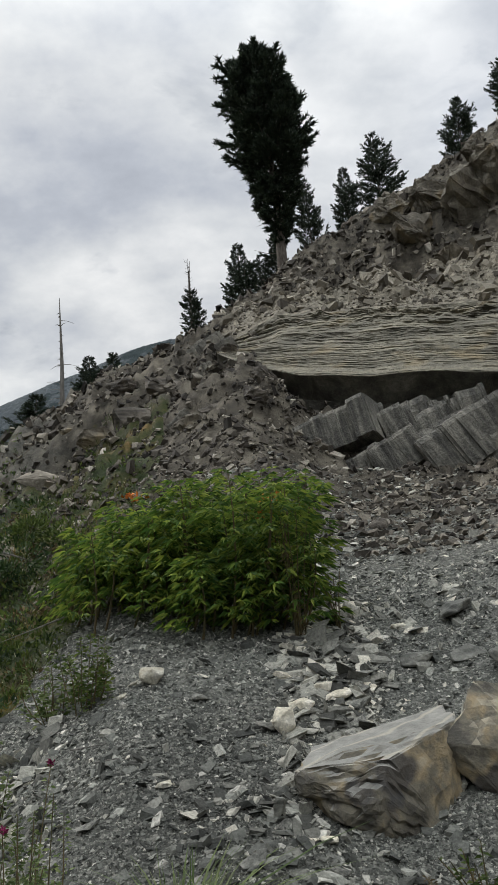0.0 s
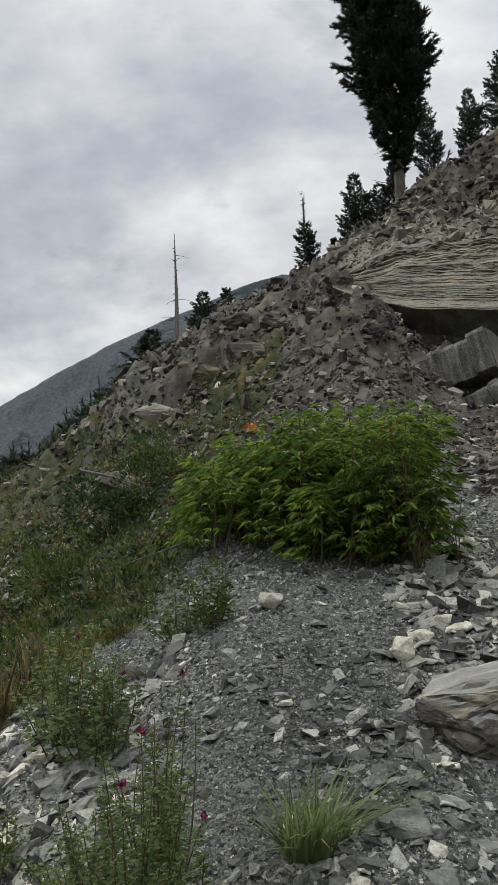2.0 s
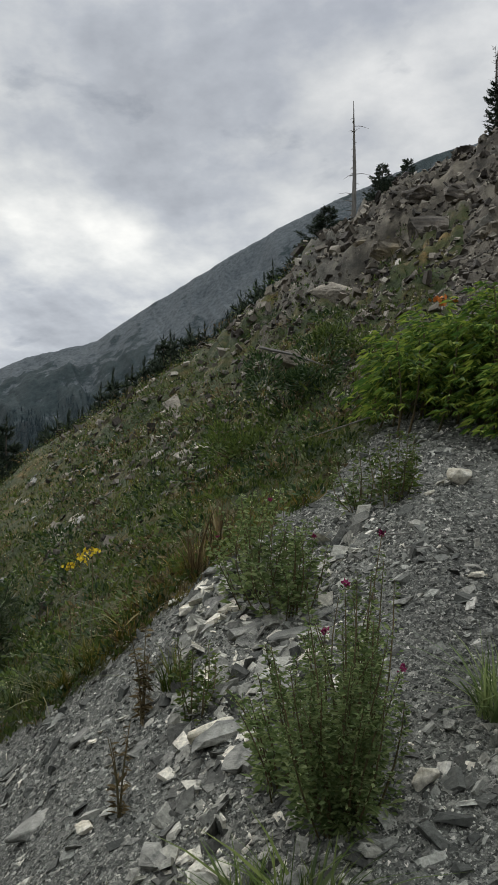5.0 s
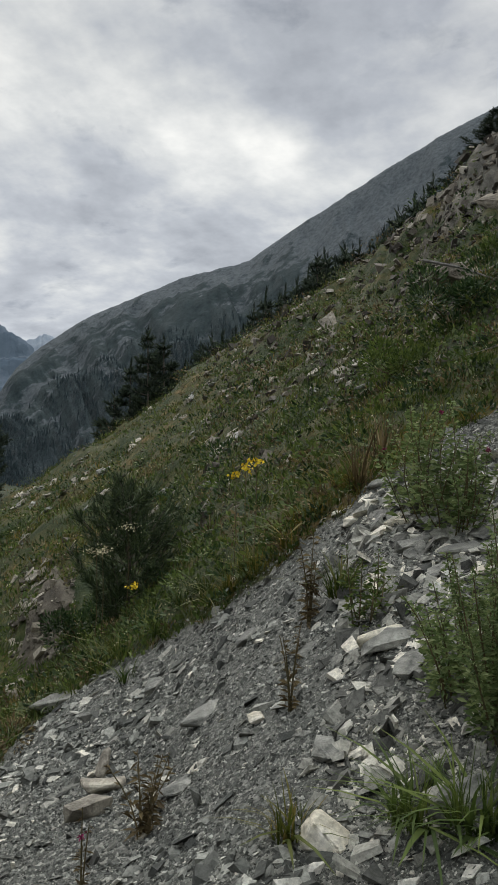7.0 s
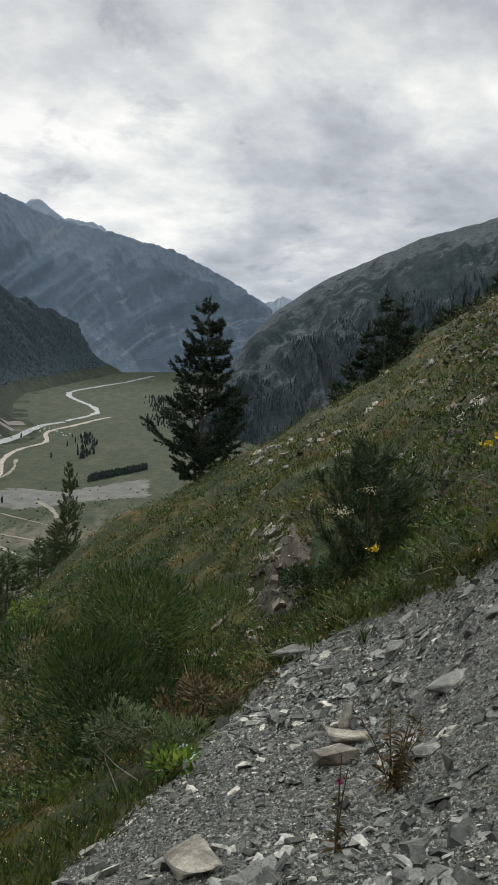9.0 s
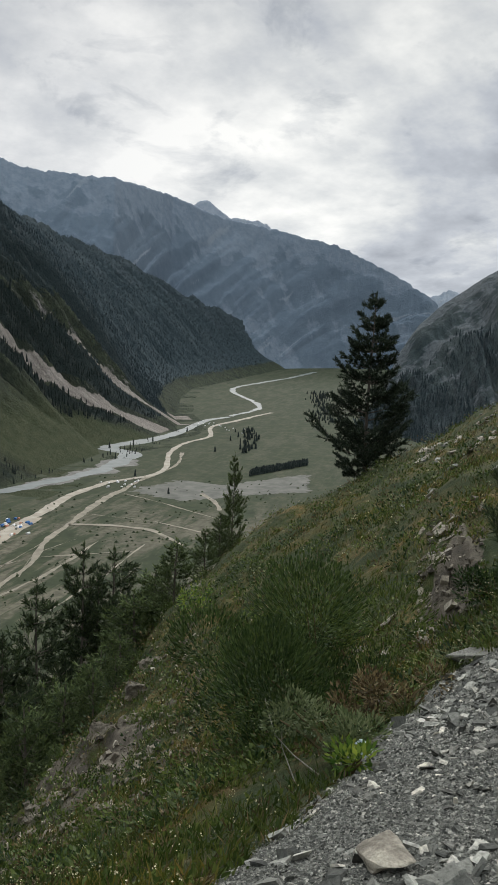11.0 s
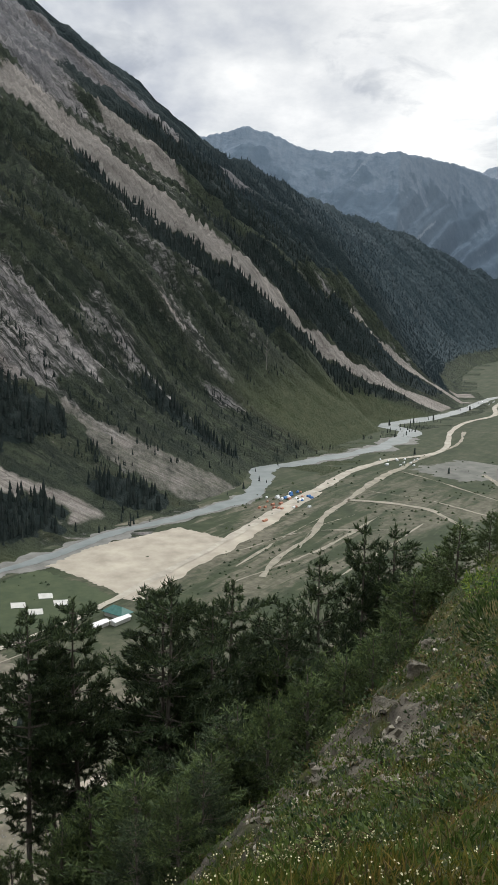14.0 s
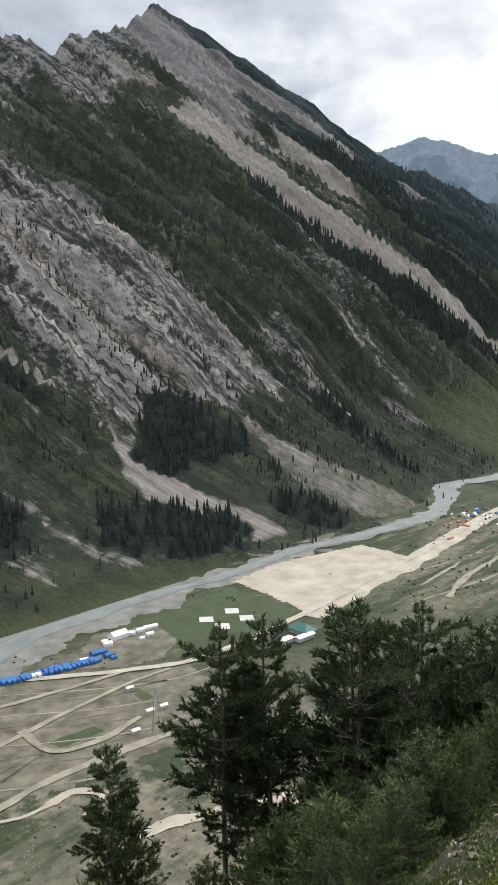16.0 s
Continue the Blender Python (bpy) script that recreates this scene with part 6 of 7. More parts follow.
# ---- weeds, thistles and grass tufts ----
def weed(name, label, az, r, tall, wide, seed, stems=9, leaf=0.10, mat=None, leaves=26, heads=0, head_mat=None, bare=0.1, slim=0.28, stem_mat=None):
    rng = np.random.RandomState(seed)
    at = spot(az, r)
    ob = thing(name, at, label, "plant")
    st, base, way, size, tips = [], [], [], [], []
    for i in range(stems):
        a = rng.uniform(0, 6.28)
        L = tall * rng.uniform(0.6, 1.05)
        tip = np.array([np.cos(a) * wide * rng.uniform(0.2, 1), np.sin(a) * wide * rng.uniform(0.2, 1), L])
        p = np.array([np.cos(a), np.sin(a), 0]) * wide * 0.12 * rng.rand() - np.array([0, 0, 0.03])
        s = np.linspace(0, 1, 5)[:, None]
        line = p + (tip - p) * s * np.array([1, 1, 0]) * s + np.array([0, 0, 1]) * (tip[2] - p[2]) * s
        st.append(tube(line, (0.006, 0.005, 0.004, 0.003, 0.002), 4))
        tips.append(line[-1])
        t = rng.uniform(bare, 1.0, leaves)
        c = np.stack([np.interp(t, s[:, 0], line[:, j]) for j in range(3)], -1)
        w = rng.normal(0, 1, (leaves, 3)) * np.array([1, 1, 0.4]) + np.array([0, 0, 0.35])
        base.append(c)
        way.append(w)
        size.append(leaf * (1.15 - 0.6 * t) * rng.uniform(0.6, 1.2, leaves))
    size = np.concatenate(size)
    tagged(link("stalkwork", *join(st), stem_mat or M_STEM, ob, "thin upright stems"), kind="stuff")
    tagged(link("foliage", *blades(np.concatenate(base), np.concatenate(way), size, size * slim, rng, 0.2), mat or M_THISTLE, ob), kind="stuff")
    for i in range(heads):
        c = tips[i % len(tips)]
        n = 26
        v, f = blades(np.repeat(c[None], n, 0) + rng.normal(0, 0.004, (n, 3)), rng.normal(0, 0.6, (n, 3)) + np.array([0, 0, 0.7]), np.full(n, 0.013), np.full(n, 0.006), rng)
        link("flower_head", v, f, head_mat or M_PINK, ob, "magenta flower head" if head_mat is None else "")
    return ob


def leafy(name, label, az, r, tall, wide, seed, stems, mat, leaf=0.034, leaves=150, heads=0, bare=0.05):
    """A bushy herb: branching stems, each set with small broad leaves on short side shoots."""
    rng = np.random.RandomState(seed)
    ob = thing(name, spot(az, r), label, "plant")
    st, base, way, size, tips = [], [], [], [], []
    for i in range(stems):
        a, q = rng.uniform(0, 6.28), math.sqrt(rng.rand())
        foot = np.array([np.cos(a), np.sin(a), 0]) * wide * 0.4 * q - np.array([0, 0, 0.04])
        top = np.array([np.cos(a) * wide * q, np.sin(a) * wide * q, tall * (1.05 - 0.5 * q * q) * rng.uniform(0.7, 1.05)]) + rng.normal(0, 0.03, 3)
        s = np.linspace(0, 1, 5)
        line = foot + (top - foot) * s[:, None] + np.array([rng.normal(0, 0.03), rng.normal(0, 0.03), 0]) * np.sin(s * 3.14)[:, None]
        st.append(tube(line, (0.0045, 0.004, 0.0035, 0.0025, 0.0015), 4))
        tips.append(line[-1])
        t = bare + (1 - bare) * rng.rand(leaves) ** 0.8
        c = np.stack([np.interp(t, s, line[:, k]) for k in range(3)], -1)
        d = rng.normal(0, 1, (leaves, 3)) * np.array([1, 1, 0.35])
        d /= np.linalg.norm(d, axis=1, keepdims=True)
        base.append(c + d * (0.075 * (1.1 - t) * rng.rand(leaves))[:, None])
        way.append(d + np.array([0, 0, 0.25]))
        size.append(leaf * (1.25 - 0.6 * t) * rng.uniform(0.6, 1.3, leaves))
    size = np.concatenate(size)
    tagged(link("stalkwork", *join(st), M_STEM, ob, "thin upright stems"), kind="stuff")
    tagged(link("foliage", *blades(np.concatenate(base), np.concatenate(way), size, size * 0.42, rng, 0.15), mat, ob), kind="stuff")
    for i in range(heads):
        n = 30
        v, f = blades(tips[i][None] + rng.normal(0, 0.005, (n, 3)), rng.normal(0, 0.6, (n, 3)) + np.array([0, 0, 0.7]), np.full(n, 0.018), np.full(n, 0.007), rng)
        link("flower_head", v, f, M_PINK, ob, "magenta flower head")
    return ob


def tuft(name, label, az, r, tall, wide, seed, n=120, mat=None):
    rng = np.random.RandomState(seed)
    at = spot(az, r)
    ob = thing(name, at, label, "grass")
    a = rng.uniform(0, 6.28, n)
    base = np.stack([np.cos(a), np.sin(a), 0 * a], -1) * (wide * 0.35 * np.sqrt(rng.rand(n)))[:, None]
    base[:, 2] -= 0.02
    out = np.stack([np.cos(a), np.sin(a), 0 * a], -1) * 0.7 + rng.normal(0, 0.65, (n, 3)) * np.array([1, 1, 0]) + np.array([0.25, -0.1, 0])
    L = tall * rng.uniform(0.3, 1.45, n)
    lean = rng.uniform(0.15, 1.0, n) * wide / tall * 0.9
    side = np.stack([-out[:, 1], out[:, 0], 0 * a], -1)
    wd = (0.0018 + 0.0034 * rng.rand(n))[:, None]
    rowsv = []
    for t, w in ((0.0, 1.0), (0.4, 0.9), (0.75, 0.6), (1.0, 0.05)):
        c = base + out * (lean * L * t ** 1.8)[:, None] + np.array([0, 0, 1]) * (L * (t - 0.28 * lean * t ** 2.4))[:, None]
        rowsv += [c - side * wd * w, c + side * wd * w]
    v = np.stack(rowsv, 1).reshape(-1, 3)
    f = (np.array([(0, 1, 3, 2), (2, 3, 5, 4), (4, 5, 7, 6)])[None] + 8 * np.arange(n)[:, None, None]).reshape(-1, 4)
    tagged(link("foliage", v, f, mat or M_GRASS, ob), kind="stuff")
    return ob


M_HERB = mat_leaf("herb_leaves", (0.072, 0.112, 0.036), (0.150, 0.205, 0.072), (0.270, 0.315, 0.135), 0.42)
leafy("thistle", "tall bushy grey-green thistle with magenta heads on the scree", 14.9, 3.4, 0.80, 0.26, 201, 40, M_HERB, 0.029, 260, 3)
leafy("thistle", "slender leafy stems rising behind the thistle", 13.9, 3.7, 0.88, 0.20, 202, 12, M_HERB, 0.030, 90, 1)
leafy("thistle", "leggy dark thistle at the edge of the scree", 19.6, 5.6, 0.74, 0.42, 203, 22, M_HERB, 0.050, 90, 2, 0.1)
leafy("thistle", "leggy dark thistle in the scree", 17.6, 5.3, 0.62, 0.30, 204, 14, M_HERB, 0.050, 80, 1, 0.1)
leafy("thistle", "low bushy thistle at the scree edge", 23.4, 4.6, 0.36, 0.22, 226, 9, M_SHRUB, 0.04, 60)
leafy("leafy_weed", "upright green leafy weed on the gravel mound", 11.3, 6.3, 0.56, 0.26, 205, 15, M_SHRUB, 0.05, 60)
leafy("leafy_weed", "low reddish-green weed beside the grass edge", 13.0, 6.6, 0.44, 0.26, 206, 12, M_HERB, 0.05, 50)
leafy("leafy_weed", "tall grey-green weed near the grass", 17.4, 3.7, 0.50, 0.28, 207, 18, M_HERB, 0.038, 110)
weed("dry_weed", "brown withered dock stem on the scree", 26.7, 5.0, 0.50, 0.10, 207, 5, 0.08, M_DRY, 26)
weed("dry_weed", "brown withered weed at the edge of the scree", 36.6, 3.9, 0.34, 0.20, 208, 8, 0.07, M_DRY, 22)
weed("dry_weed", "thin dark seed stalks by the camera", 40.0, 3.4, 0.42, 0.06, 209, 3, 0.05, M_DRY, 20, 1)
weed("dry_weed", "brown seed stalk on the lower scree", 27.8, 4.2, 0.40, 0.10, 215, 4, 0.06, M_DRY, 18)
tuft("grass_tuft", "fresh green grass tuft between stones", 5.2, 3.85, 0.26, 0.34, 210, 300, M_HERB)
tuft("grass_tuft", "fresh green grass tuft between stones", 20.2, 3.15, 0.18, 0.30, 211, 280, M_SHRUB)
tuft("grass_tuft", "fresh green grass tuft between stones", 16.8, 3.0, 0.18, 0.30, 212, 260, M_SHRUB)
tuft("grass_tuft", "small grass tuft on the scree", 24.8, 5.1, 0.20, 0.22, 213, 160)
tuft("grass_tuft", "small grass tuft on the scree", 38.4, 7.2, 0.18, 0.2, 214, 60)
tuft("grass_tuft", "small grass tuft on the scree", 27.6, 3.3, 0.16, 0.2, 216, 90)
tuft("dry_grass_tuft", "straw-coloured seeding grass at the scree edge", 23.6, 6.6, 0.40, 0.22, 217, 90, M_DRY)
tuft("dry_grass_tuft", "straw-coloured seeding grass at the scree edge", 22.2, 6.9, 0.36, 0.20, 218, 80, M_DRY)
weed("weed_by_boulder", "dark green weed in the hollow beside the boulders", -11.6, 3.95, 0.34, 0.26, 219, 12, 0.07, M_SHRUB, 26)
weed("weed_by_boulder", "reddish weed in the hollow beside the boulders", -10.2, 3.9, 0.26, 0.20, 220, 8, 0.06, M_DRY, 20)
weed("reed_stalks", "yellowish dead stalks at the end of the bush", -2.6, 7.0, 0.95, 0.35, 221, 10, 0.07, M_DRY, 6)
weed("reed_stalks", "thin bare stalks on the gravel", -5.0, 7.2, 0.62, 0.22, 222, 5, 0.05, M_DRY, 3)


M_LUSH = mat_leaf("lush_leaves", (0.018, 0.038, 0.010), (0.044, 0.075, 0.019), (0.085, 0.120, 0.034), 0.28)
M_DARKLEAF = mat_leaf("dark_leaves", (0.012, 0.028, 0.009), (0.028, 0.055, 0.017), (0.060, 0.095, 0.030), 0.25)


def shrub(name, label, az, r, size, seed, mat, n=900, leaf=0.07, flowers=0, fmat=None, squash=0.8, feather=0.0):
    """A rounded shrub of many small leaves, uneven outside."""
    rng = np.random.RandomState(seed)
    at = spot(az, r)
    ob = thing(name, at, label, "shrub")
    lobes = rng.normal(0, 0.40, (9, 3)) * np.array([1, 1, 0.5]) * size + np.array([0, 0, 0.55 * size * squash])
    rad = size * rng.uniform(0.25, 0.5, 9)
    k = rng.randint(0, 9, n)
    d = rng.normal(0, 1, (n, 3))
    d /= np.linalg.norm(d, axis=1, keepdims=True)
    base = lobes[k] + d * (rad[k] * rng.uniform(0.55, 1.0, n))[:, None] * np.array([1, 1, squash])
    base[:, 2] = np.maximum(base[:, 2], -0.1)
    L = leaf * rng.uniform(0.6, 1.4, n)
    st = [tube([(0, 0, -0.08), tuple(lobes[i] * 0.55), tuple(lobes[i])], (0.018, 0.012, 0.005), 4) for i in range(9)]
    tagged(link("branchwork", *join(st), M_STEM, ob), kind="stuff")
    tagged(link("foliage", *blades(base, d + np.array([0, 0, 0.5 + feather]), L, L * (0.4 - 0.25 * feather), rng), mat, ob), kind="stuff")
    for i in range(flowers):
        c = lobes[i % 9] + np.array([0, 0, rad[i % 9] * squash + 0.03]) + rng.normal(0, 0.06, 3) * np.array([1, 1, 0.2])
        v, f = blades(c + rng.normal(0, 0.05, (24, 3)) * np.array([1, 1, 0.25]), rng.normal(0, 1, (24, 3)), np.full(24, 0.025), np.full(24, 0.02), rng)
        link("flower_head", v, f, fmat, ob, "pale flower head")
    return ob


seedling = tree("small_pine", conifer_mesh(57, 1.6, 0.75, ((0.02, 0.2, 0.5, 0.8, 1.0), (0.8, 1.0, 0.85, 0.5, 0.2)), 10, 6, 0.9, 0.0, 0.13, 9000, 0.05, 0.3, 0.016, 0, 0.05, 0.6), (0, 0, 0), "small bushy pine with long needles on the grassy slope", "", M_PINE)
put_copy(seedling, None, 39.0, 10.6, -6.2, 1.6, 0.5, 1.0)
for az, r, el in ((40.7, 9.7, -10.0), (38.7, 9.8, -8.4), (40.3, 9.6, -9.9)):
    p = Vector((-r * math.sin(radians(az)), r * math.cos(radians(az)), EYE + r * math.tan(radians(el))))
    ob = blossoms("umbel", "flat cream-coloured flower umbel on a tall stalk", p, M_CREAM, int(az * 9), 0.07, 70, 0.02)
    g = spot(az, r)
    link("stalk", *tube([(0, 0, 0), (0.02, 0, (g.z - p.z) * 0.5), (0, 0, g.z - p.z - 0.03)], (0.005, 0.005, 0.006), 4), M_STEM, ob)
shrub("dark_shrub", "dark low shrub under the earth scarp", 41.4, 10.6, 0.55, 232, M_DARKLEAF, 1600, 0.055)
shrub("green_shrub", "feathery green shrub below the scree edge", 52.6, 9.2, 1.7, 233, M_LUSH, 17000, 0.060, feather=0.45)
shrub("green_shrub", "feathery green shrub below the scree edge", 55.8, 9.9, 1.5, 234, M_DARKLEAF, 11000, 0.060, feather=0.45)
shrub("green_shrub", "feathery green shrub below the scree edge", 49.6, 10.2, 1.2, 235, M_SHRUB, 9000, 0.060, feather=0.45)
shrub("grey_wormwood", "grey-green wormwood at the scree edge", 51.4, 6.2, 0.46, 236, M_THISTLE, 2600, 0.04)
shrub("grey_wormwood", "yellowish wormwood at the scree edge", 49.0, 6.9, 0.45, 237, M_DRY, 2000, 0.04)
shrub("leafy_clump", "fresh green leafy clump at the scree edge", 51.0, 5.4, 0.20, 238, M_HEMP, 300, 0.06)
rngt = np.random.RandomState(250)
for az in np.arange(24.0, 49.0, 0.85):
    edge = float(np.interp(az, SCREE_AZ, SCREE_R))
    tuft("grass_tuft", "bright green grass along the scree edge", az + rngt.normal(0, 0.4), edge * rngt.uniform(0.99, 1.12), rngt.uniform(0.13, 0.24), rngt.uniform(0.22, 0.42), 251 + int(az * 4), 130)
shrub("yellow_shrub", "yellow-green flowering shrub on the slope edge", 61.6, 24.0, 0.9, 239, M_HEMP, 700, 0.10)
shrub("green_shrub", "dark green herb patch behind the leafy bush", 17.6, 11.2, 0.8, 240, M_DARKLEAF, 3500, 0.06)
shrub("green_shrub", "dark green herb patch on the slope", 21.0, 10.6, 0.6, 241, M_SHRUB, 2600, 0.055)
shrub("green_shrub", "green shrub in the turf", 14.6, 12.4, 0.7, 242, M_SHRUB, 2600, 0.055)
for az, r, el in ((31.0, 7.0, -4.4), (30.3, 7.1, -4.0), (31.6, 6.9, -4.9), (38.2, 8.4, -12.2), (56.6, 7.4, -28.2)):
    p = Vector((-r * math.sin(radians(az)), r * math.cos(radians(az)), EYE + r * math.tan(radians(el))))
    g = spot(az, r)
    ob = blossoms("yellow_flower", "yellow ragwort blossom on a thin stalk", p, M_YELLOW, int(az * 7), 0.035, 26, 0.035)
    link("stalk", *tube([(0, 0, 0), (0.01, 0, (g.z - p.z) * 0.5), (0, 0, g.z - p.z - 0.03)], (0.003, 0.003, 0.003), 4), M_STEM, ob)


def build_sward():
    rng = np.random.RandomState(91)
    x, y, az, r = polar_scatter(rng, 68000, 8, 100, 2.6, 44)
    g, _ = zones(x, y)
    clump = fbm(np.stack([x, y, 0 * x], -1), 0.7, 3)
    keep = (g > 0.3) & (rng.rand(len(r)) < (0.55 + 0.6 * clump) * np.where((az < 24) & (r > 16), 0.35, 1.0))
    x, y, r, az, clump = x[keep], y[keep], r[keep], az[keep], clump[keep]
    z = height(x, y)
    for name, label, mat, share, tall, per in (("meadow_grass", "rough green grass covering the slope", M_GRASS, 0.48, 0.14, 7), ("meadow_herbs", "low dark green herbs among the grass", M_SHRUB, 0.82, 0.075, 8), ("withered_grass", "brown withered grass among the green", M_DRY, 1.0, 0.12, 6)):
        u = np.abs((clump * 7.3 + np.sin(x * 12.9898 + y * 78.233) * 43758.5453) % 1.0)
        lo = {"meadow_grass": 0.0, "meadow_herbs": 0.48, "withered_grass": 0.82}[name]
        k = (u >= lo) & (u < share)
        n = int(k.sum())
        sc = np.clip(r[k] / 9, 0.7, 2.4)
        base = np.repeat(np.stack([x[k], y[k], z[k] - 0.01], -1), per, 0)
        sc = np.repeat(sc, per)
        base[:, :2] += rng.normal(0, 0.05, (n * per, 2)) * sc[:, None]
        way = rng.normal(0, 0.42, (n * per, 3)) + np.array([0.05, 0.05, 1.0])
        L = tall * rng.uniform(0.5, 1.3, n * per) * np.sqrt(sc)
        wd = L * (0.055 if name != "meadow_herbs" else 0.36) + 0.003 * sc
        v, f = blades(base, way, L, wd, rng, 0.12)
        tagged(link(name, v, f, mat), label, "grass", kind="stuff")
    k = rng.rand(len(x)) < 0.10
    n = int(k.sum())
    base = np.stack([x[k], y[k], z[k] + rng.uniform(0.1, 0.22, n)], -1)
    s = 0.012 * np.clip(r[k] / 7, 0.8, 3)
    v, f = blades(np.repeat(base, 3, 0) + rng.normal(0, 0.012, (3 * n, 3)), rng.normal(0, 1, (3 * n, 3)), np.repeat(s, 3), np.repeat(s, 3), rng)
    tagged(link("meadow_flowers", v, f, M_CREAM), "tiny cream flowers scattered in the grass", "flowers", kind="stuff")


build_sward()


def build_mounds():
    """Low leafy clumps that break up the turf."""
    rng = np.random.RandomState(95)
    for name, label, mat, n, leaf, r1 in (("herb_mounds", "low green herb cushions scattered over the slope", M_SHRUB, 520, 0.055, 40), ("wormwood_mounds", "grey-green wormwood cushions in the turf", M_THISTLE, 260, 0.05, 40), ("rusty_mounds", "rust-brown withered herb cushions in the turf", M_DRY, 380, 0.05, 40), ("dark_mounds", "dark green leafy clumps in the turf", M_DARKLEAF, 420, 0.06, 30), ("tall_herbs", "fresh green leafy herbs along the scree edge", M_SHRUB, 260, 0.052, 12)):
        x, y, az, r = polar_scatter(rng, n, 13, 76, 6.5, r1)
        g, _ = zones(x, y)
        k = g > 0.35
        x, y, r = x[k], y[k], r[k]
        z = height(x, y)
        per = 46
        size = np.repeat(rng.uniform(0.10, 0.26, len(x)) * np.clip(r / 10, 0.8, 2.2), per)
        d = rng.normal(0, 1, (len(x) * per, 3))
        d /= np.linalg.norm(d, axis=1, keepdims=True)
        d[:, 2] = np.abs(d[:, 2])
        base = np.repeat(np.stack([x, y, z], -1), per, 0) + d * (size * rng.uniform(0.5, 1.0, len(size)))[:, None] * np.array([1.3, 1.3, 0.8])
        L = leaf * rng.uniform(0.6, 1.4, len(size)) * np.sqrt(size / 0.16)
        v, f = blades(base, d + rng.normal(0, 0.4, d.shape), L, L * 0.42, rng)
        tagged(link(name, v, f, mat), label, "herbs", kind="stuff")


build_mounds()


def stick(label, az, r, pts, rad, mat=None):
    p = spot(az, r)
    ob = link("dead_branch", *tube(pts, [rad * (1 - 0.8 * i / (len(pts) - 1)) for i in range(len(pts))], 6), mat or M_DEADWOOD)
    ob.location = p
    return tagged(ob, label, "branch")


stick("pale bleached branch lying over the herbs", 17.4, 12.6, [(-0.6, 0.2, 0.62), (0.0, 0.0, 0.45), (0.5, -0.1, 0.25), (0.9, -0.2, 0.06)], 0.03)
stick("pale bleached stick lying in the grass", 14.2, 8.4, [(0.35, 0, 0.30), (0.0, 0.05, 0.2), (-0.45, 0, 0.06)], 0.012)
stick("thin dry twig lying on the gravel", 9.2, 5.3, [(-0.12, 0, 0.02), (0, 0.02, 0.03), (0.16, 0.1, 0.025)], 0.006)
stick("thin dry twig lying on the gravel", 10.4, 5.6, [(-0.14, -0.06, 0.02), (0.02, 0.02, 0.03), (0.12, 0.1, 0.025)], 0.006)
stick("grey dead branch sprawling at the scree edge", 54.6, 6.0, [(0.5, 0.1, 0.12), (0.0, 0.0, 0.2), (-0.4, 0.1, 0.16), (-0.7, 0.2, 0.3)], 0.006)
stick("grey dead branch sprawling at the scree edge", 55.4, 6.2, [(0.4, -0.1, 0.1), (0.0, 0.0, 0.26), (-0.3, 0.2, 0.32)], 0.005)


def build_litter():
    rng = np.random.RandomState(6)
    g = np.stack(np.meshgrid(np.linspace(-0.06, 0.06, 6), np.linspace(-0.045, 0.045, 5), indexing="ij"), -1).reshape(-1, 2)
    z = rng.normal(0, 0.012, len(g)) + 0.03
    ob = link("litter", np.column_stack([g, z]), grid_faces(6, 5), M_WRAP)
    mod = ob.modifiers.new("thick", "SOLIDIFY")
    mod.thickness = 0.002
    p = spot(50.0, 5.9)
    ob.matrix_basis = Matrix.Translation(p + Vector((0, 0, 0.05))) @ pose(0, 0, 0, 30, 30, 20)
    tagged(ob, "crumpled pale blue plastic wrapper on the gravel", "litter")


M_WRAP = mat_plain("plastic_wrap", (0.45, 0.58, 0.66), (0.70, 0.76, 0.78), 18.0, 0.35)
build_litter()
# ---- the valley's river, roads, camp and woods ----
M_WATER = mat_plain("milky_river", (0.14, 0.16, 0.157), (0.22, 0.238, 0.232), 0.05, 0.55)
M_SHINGLE = mat_plain("river_shingle", (0.11, 0.108, 0.098), (0.22, 0.214, 0.195), 0.08)
M_GREYFLAT = mat_plain("grey_gravel_flat", (0.085, 0.087, 0.075), (0.165, 0.163, 0.142), 0.06)
M_ROAD = mat_plain("dirt_road", (0.28, 0.25, 0.205), (0.44, 0.40, 0.33), 0.1)
M_TRACK = mat_plain("worn_track", (0.17, 0.155, 0.115), (0.33, 0.295, 0.235), 0.09)
M_SAND = mat_plain("pale_sand", (0.28, 0.245, 0.195), (0.44, 0.39, 0.315), 0.05)
M_SOIL = mat_plain("bare_soil", (0.066, 0.062, 0.044), (0.185, 0.166, 0.127), 0.10)
M_CROP = mat_plain("green_field", (0.034, 0.050, 0.023), (0.060, 0.076, 0.036), 0.1)
M_CONCRETE = mat_plain("pad_concrete", (0.42, 0.41, 0.38), (0.55, 0.54, 0.50), 0.2)
M_BLUE = mat_plain("blue_tarpaulin", (0.035, 0.11, 0.30), (0.06, 0.18, 0.42), 0.5)
M_WHITE = mat_plain("white_canvas", (0.66, 0.66, 0.66), (0.82, 0.82, 0.81), 0.5)
M_TENTRED = mat_plain("orange_canvas", (0.36, 0.15, 0.10), (0.48, 0.24, 0.16), 0.5)
M_GREENROOF = mat_plain("green_tin_roof", (0.035, 0.11, 0.095), (0.06, 0.16, 0.14), 0.5, 0.5)
M_STEEL = mat_plain("grey_steel", (0.25, 0.25, 0.26), (0.35, 0.35, 0.36), 0.5, 0.5)


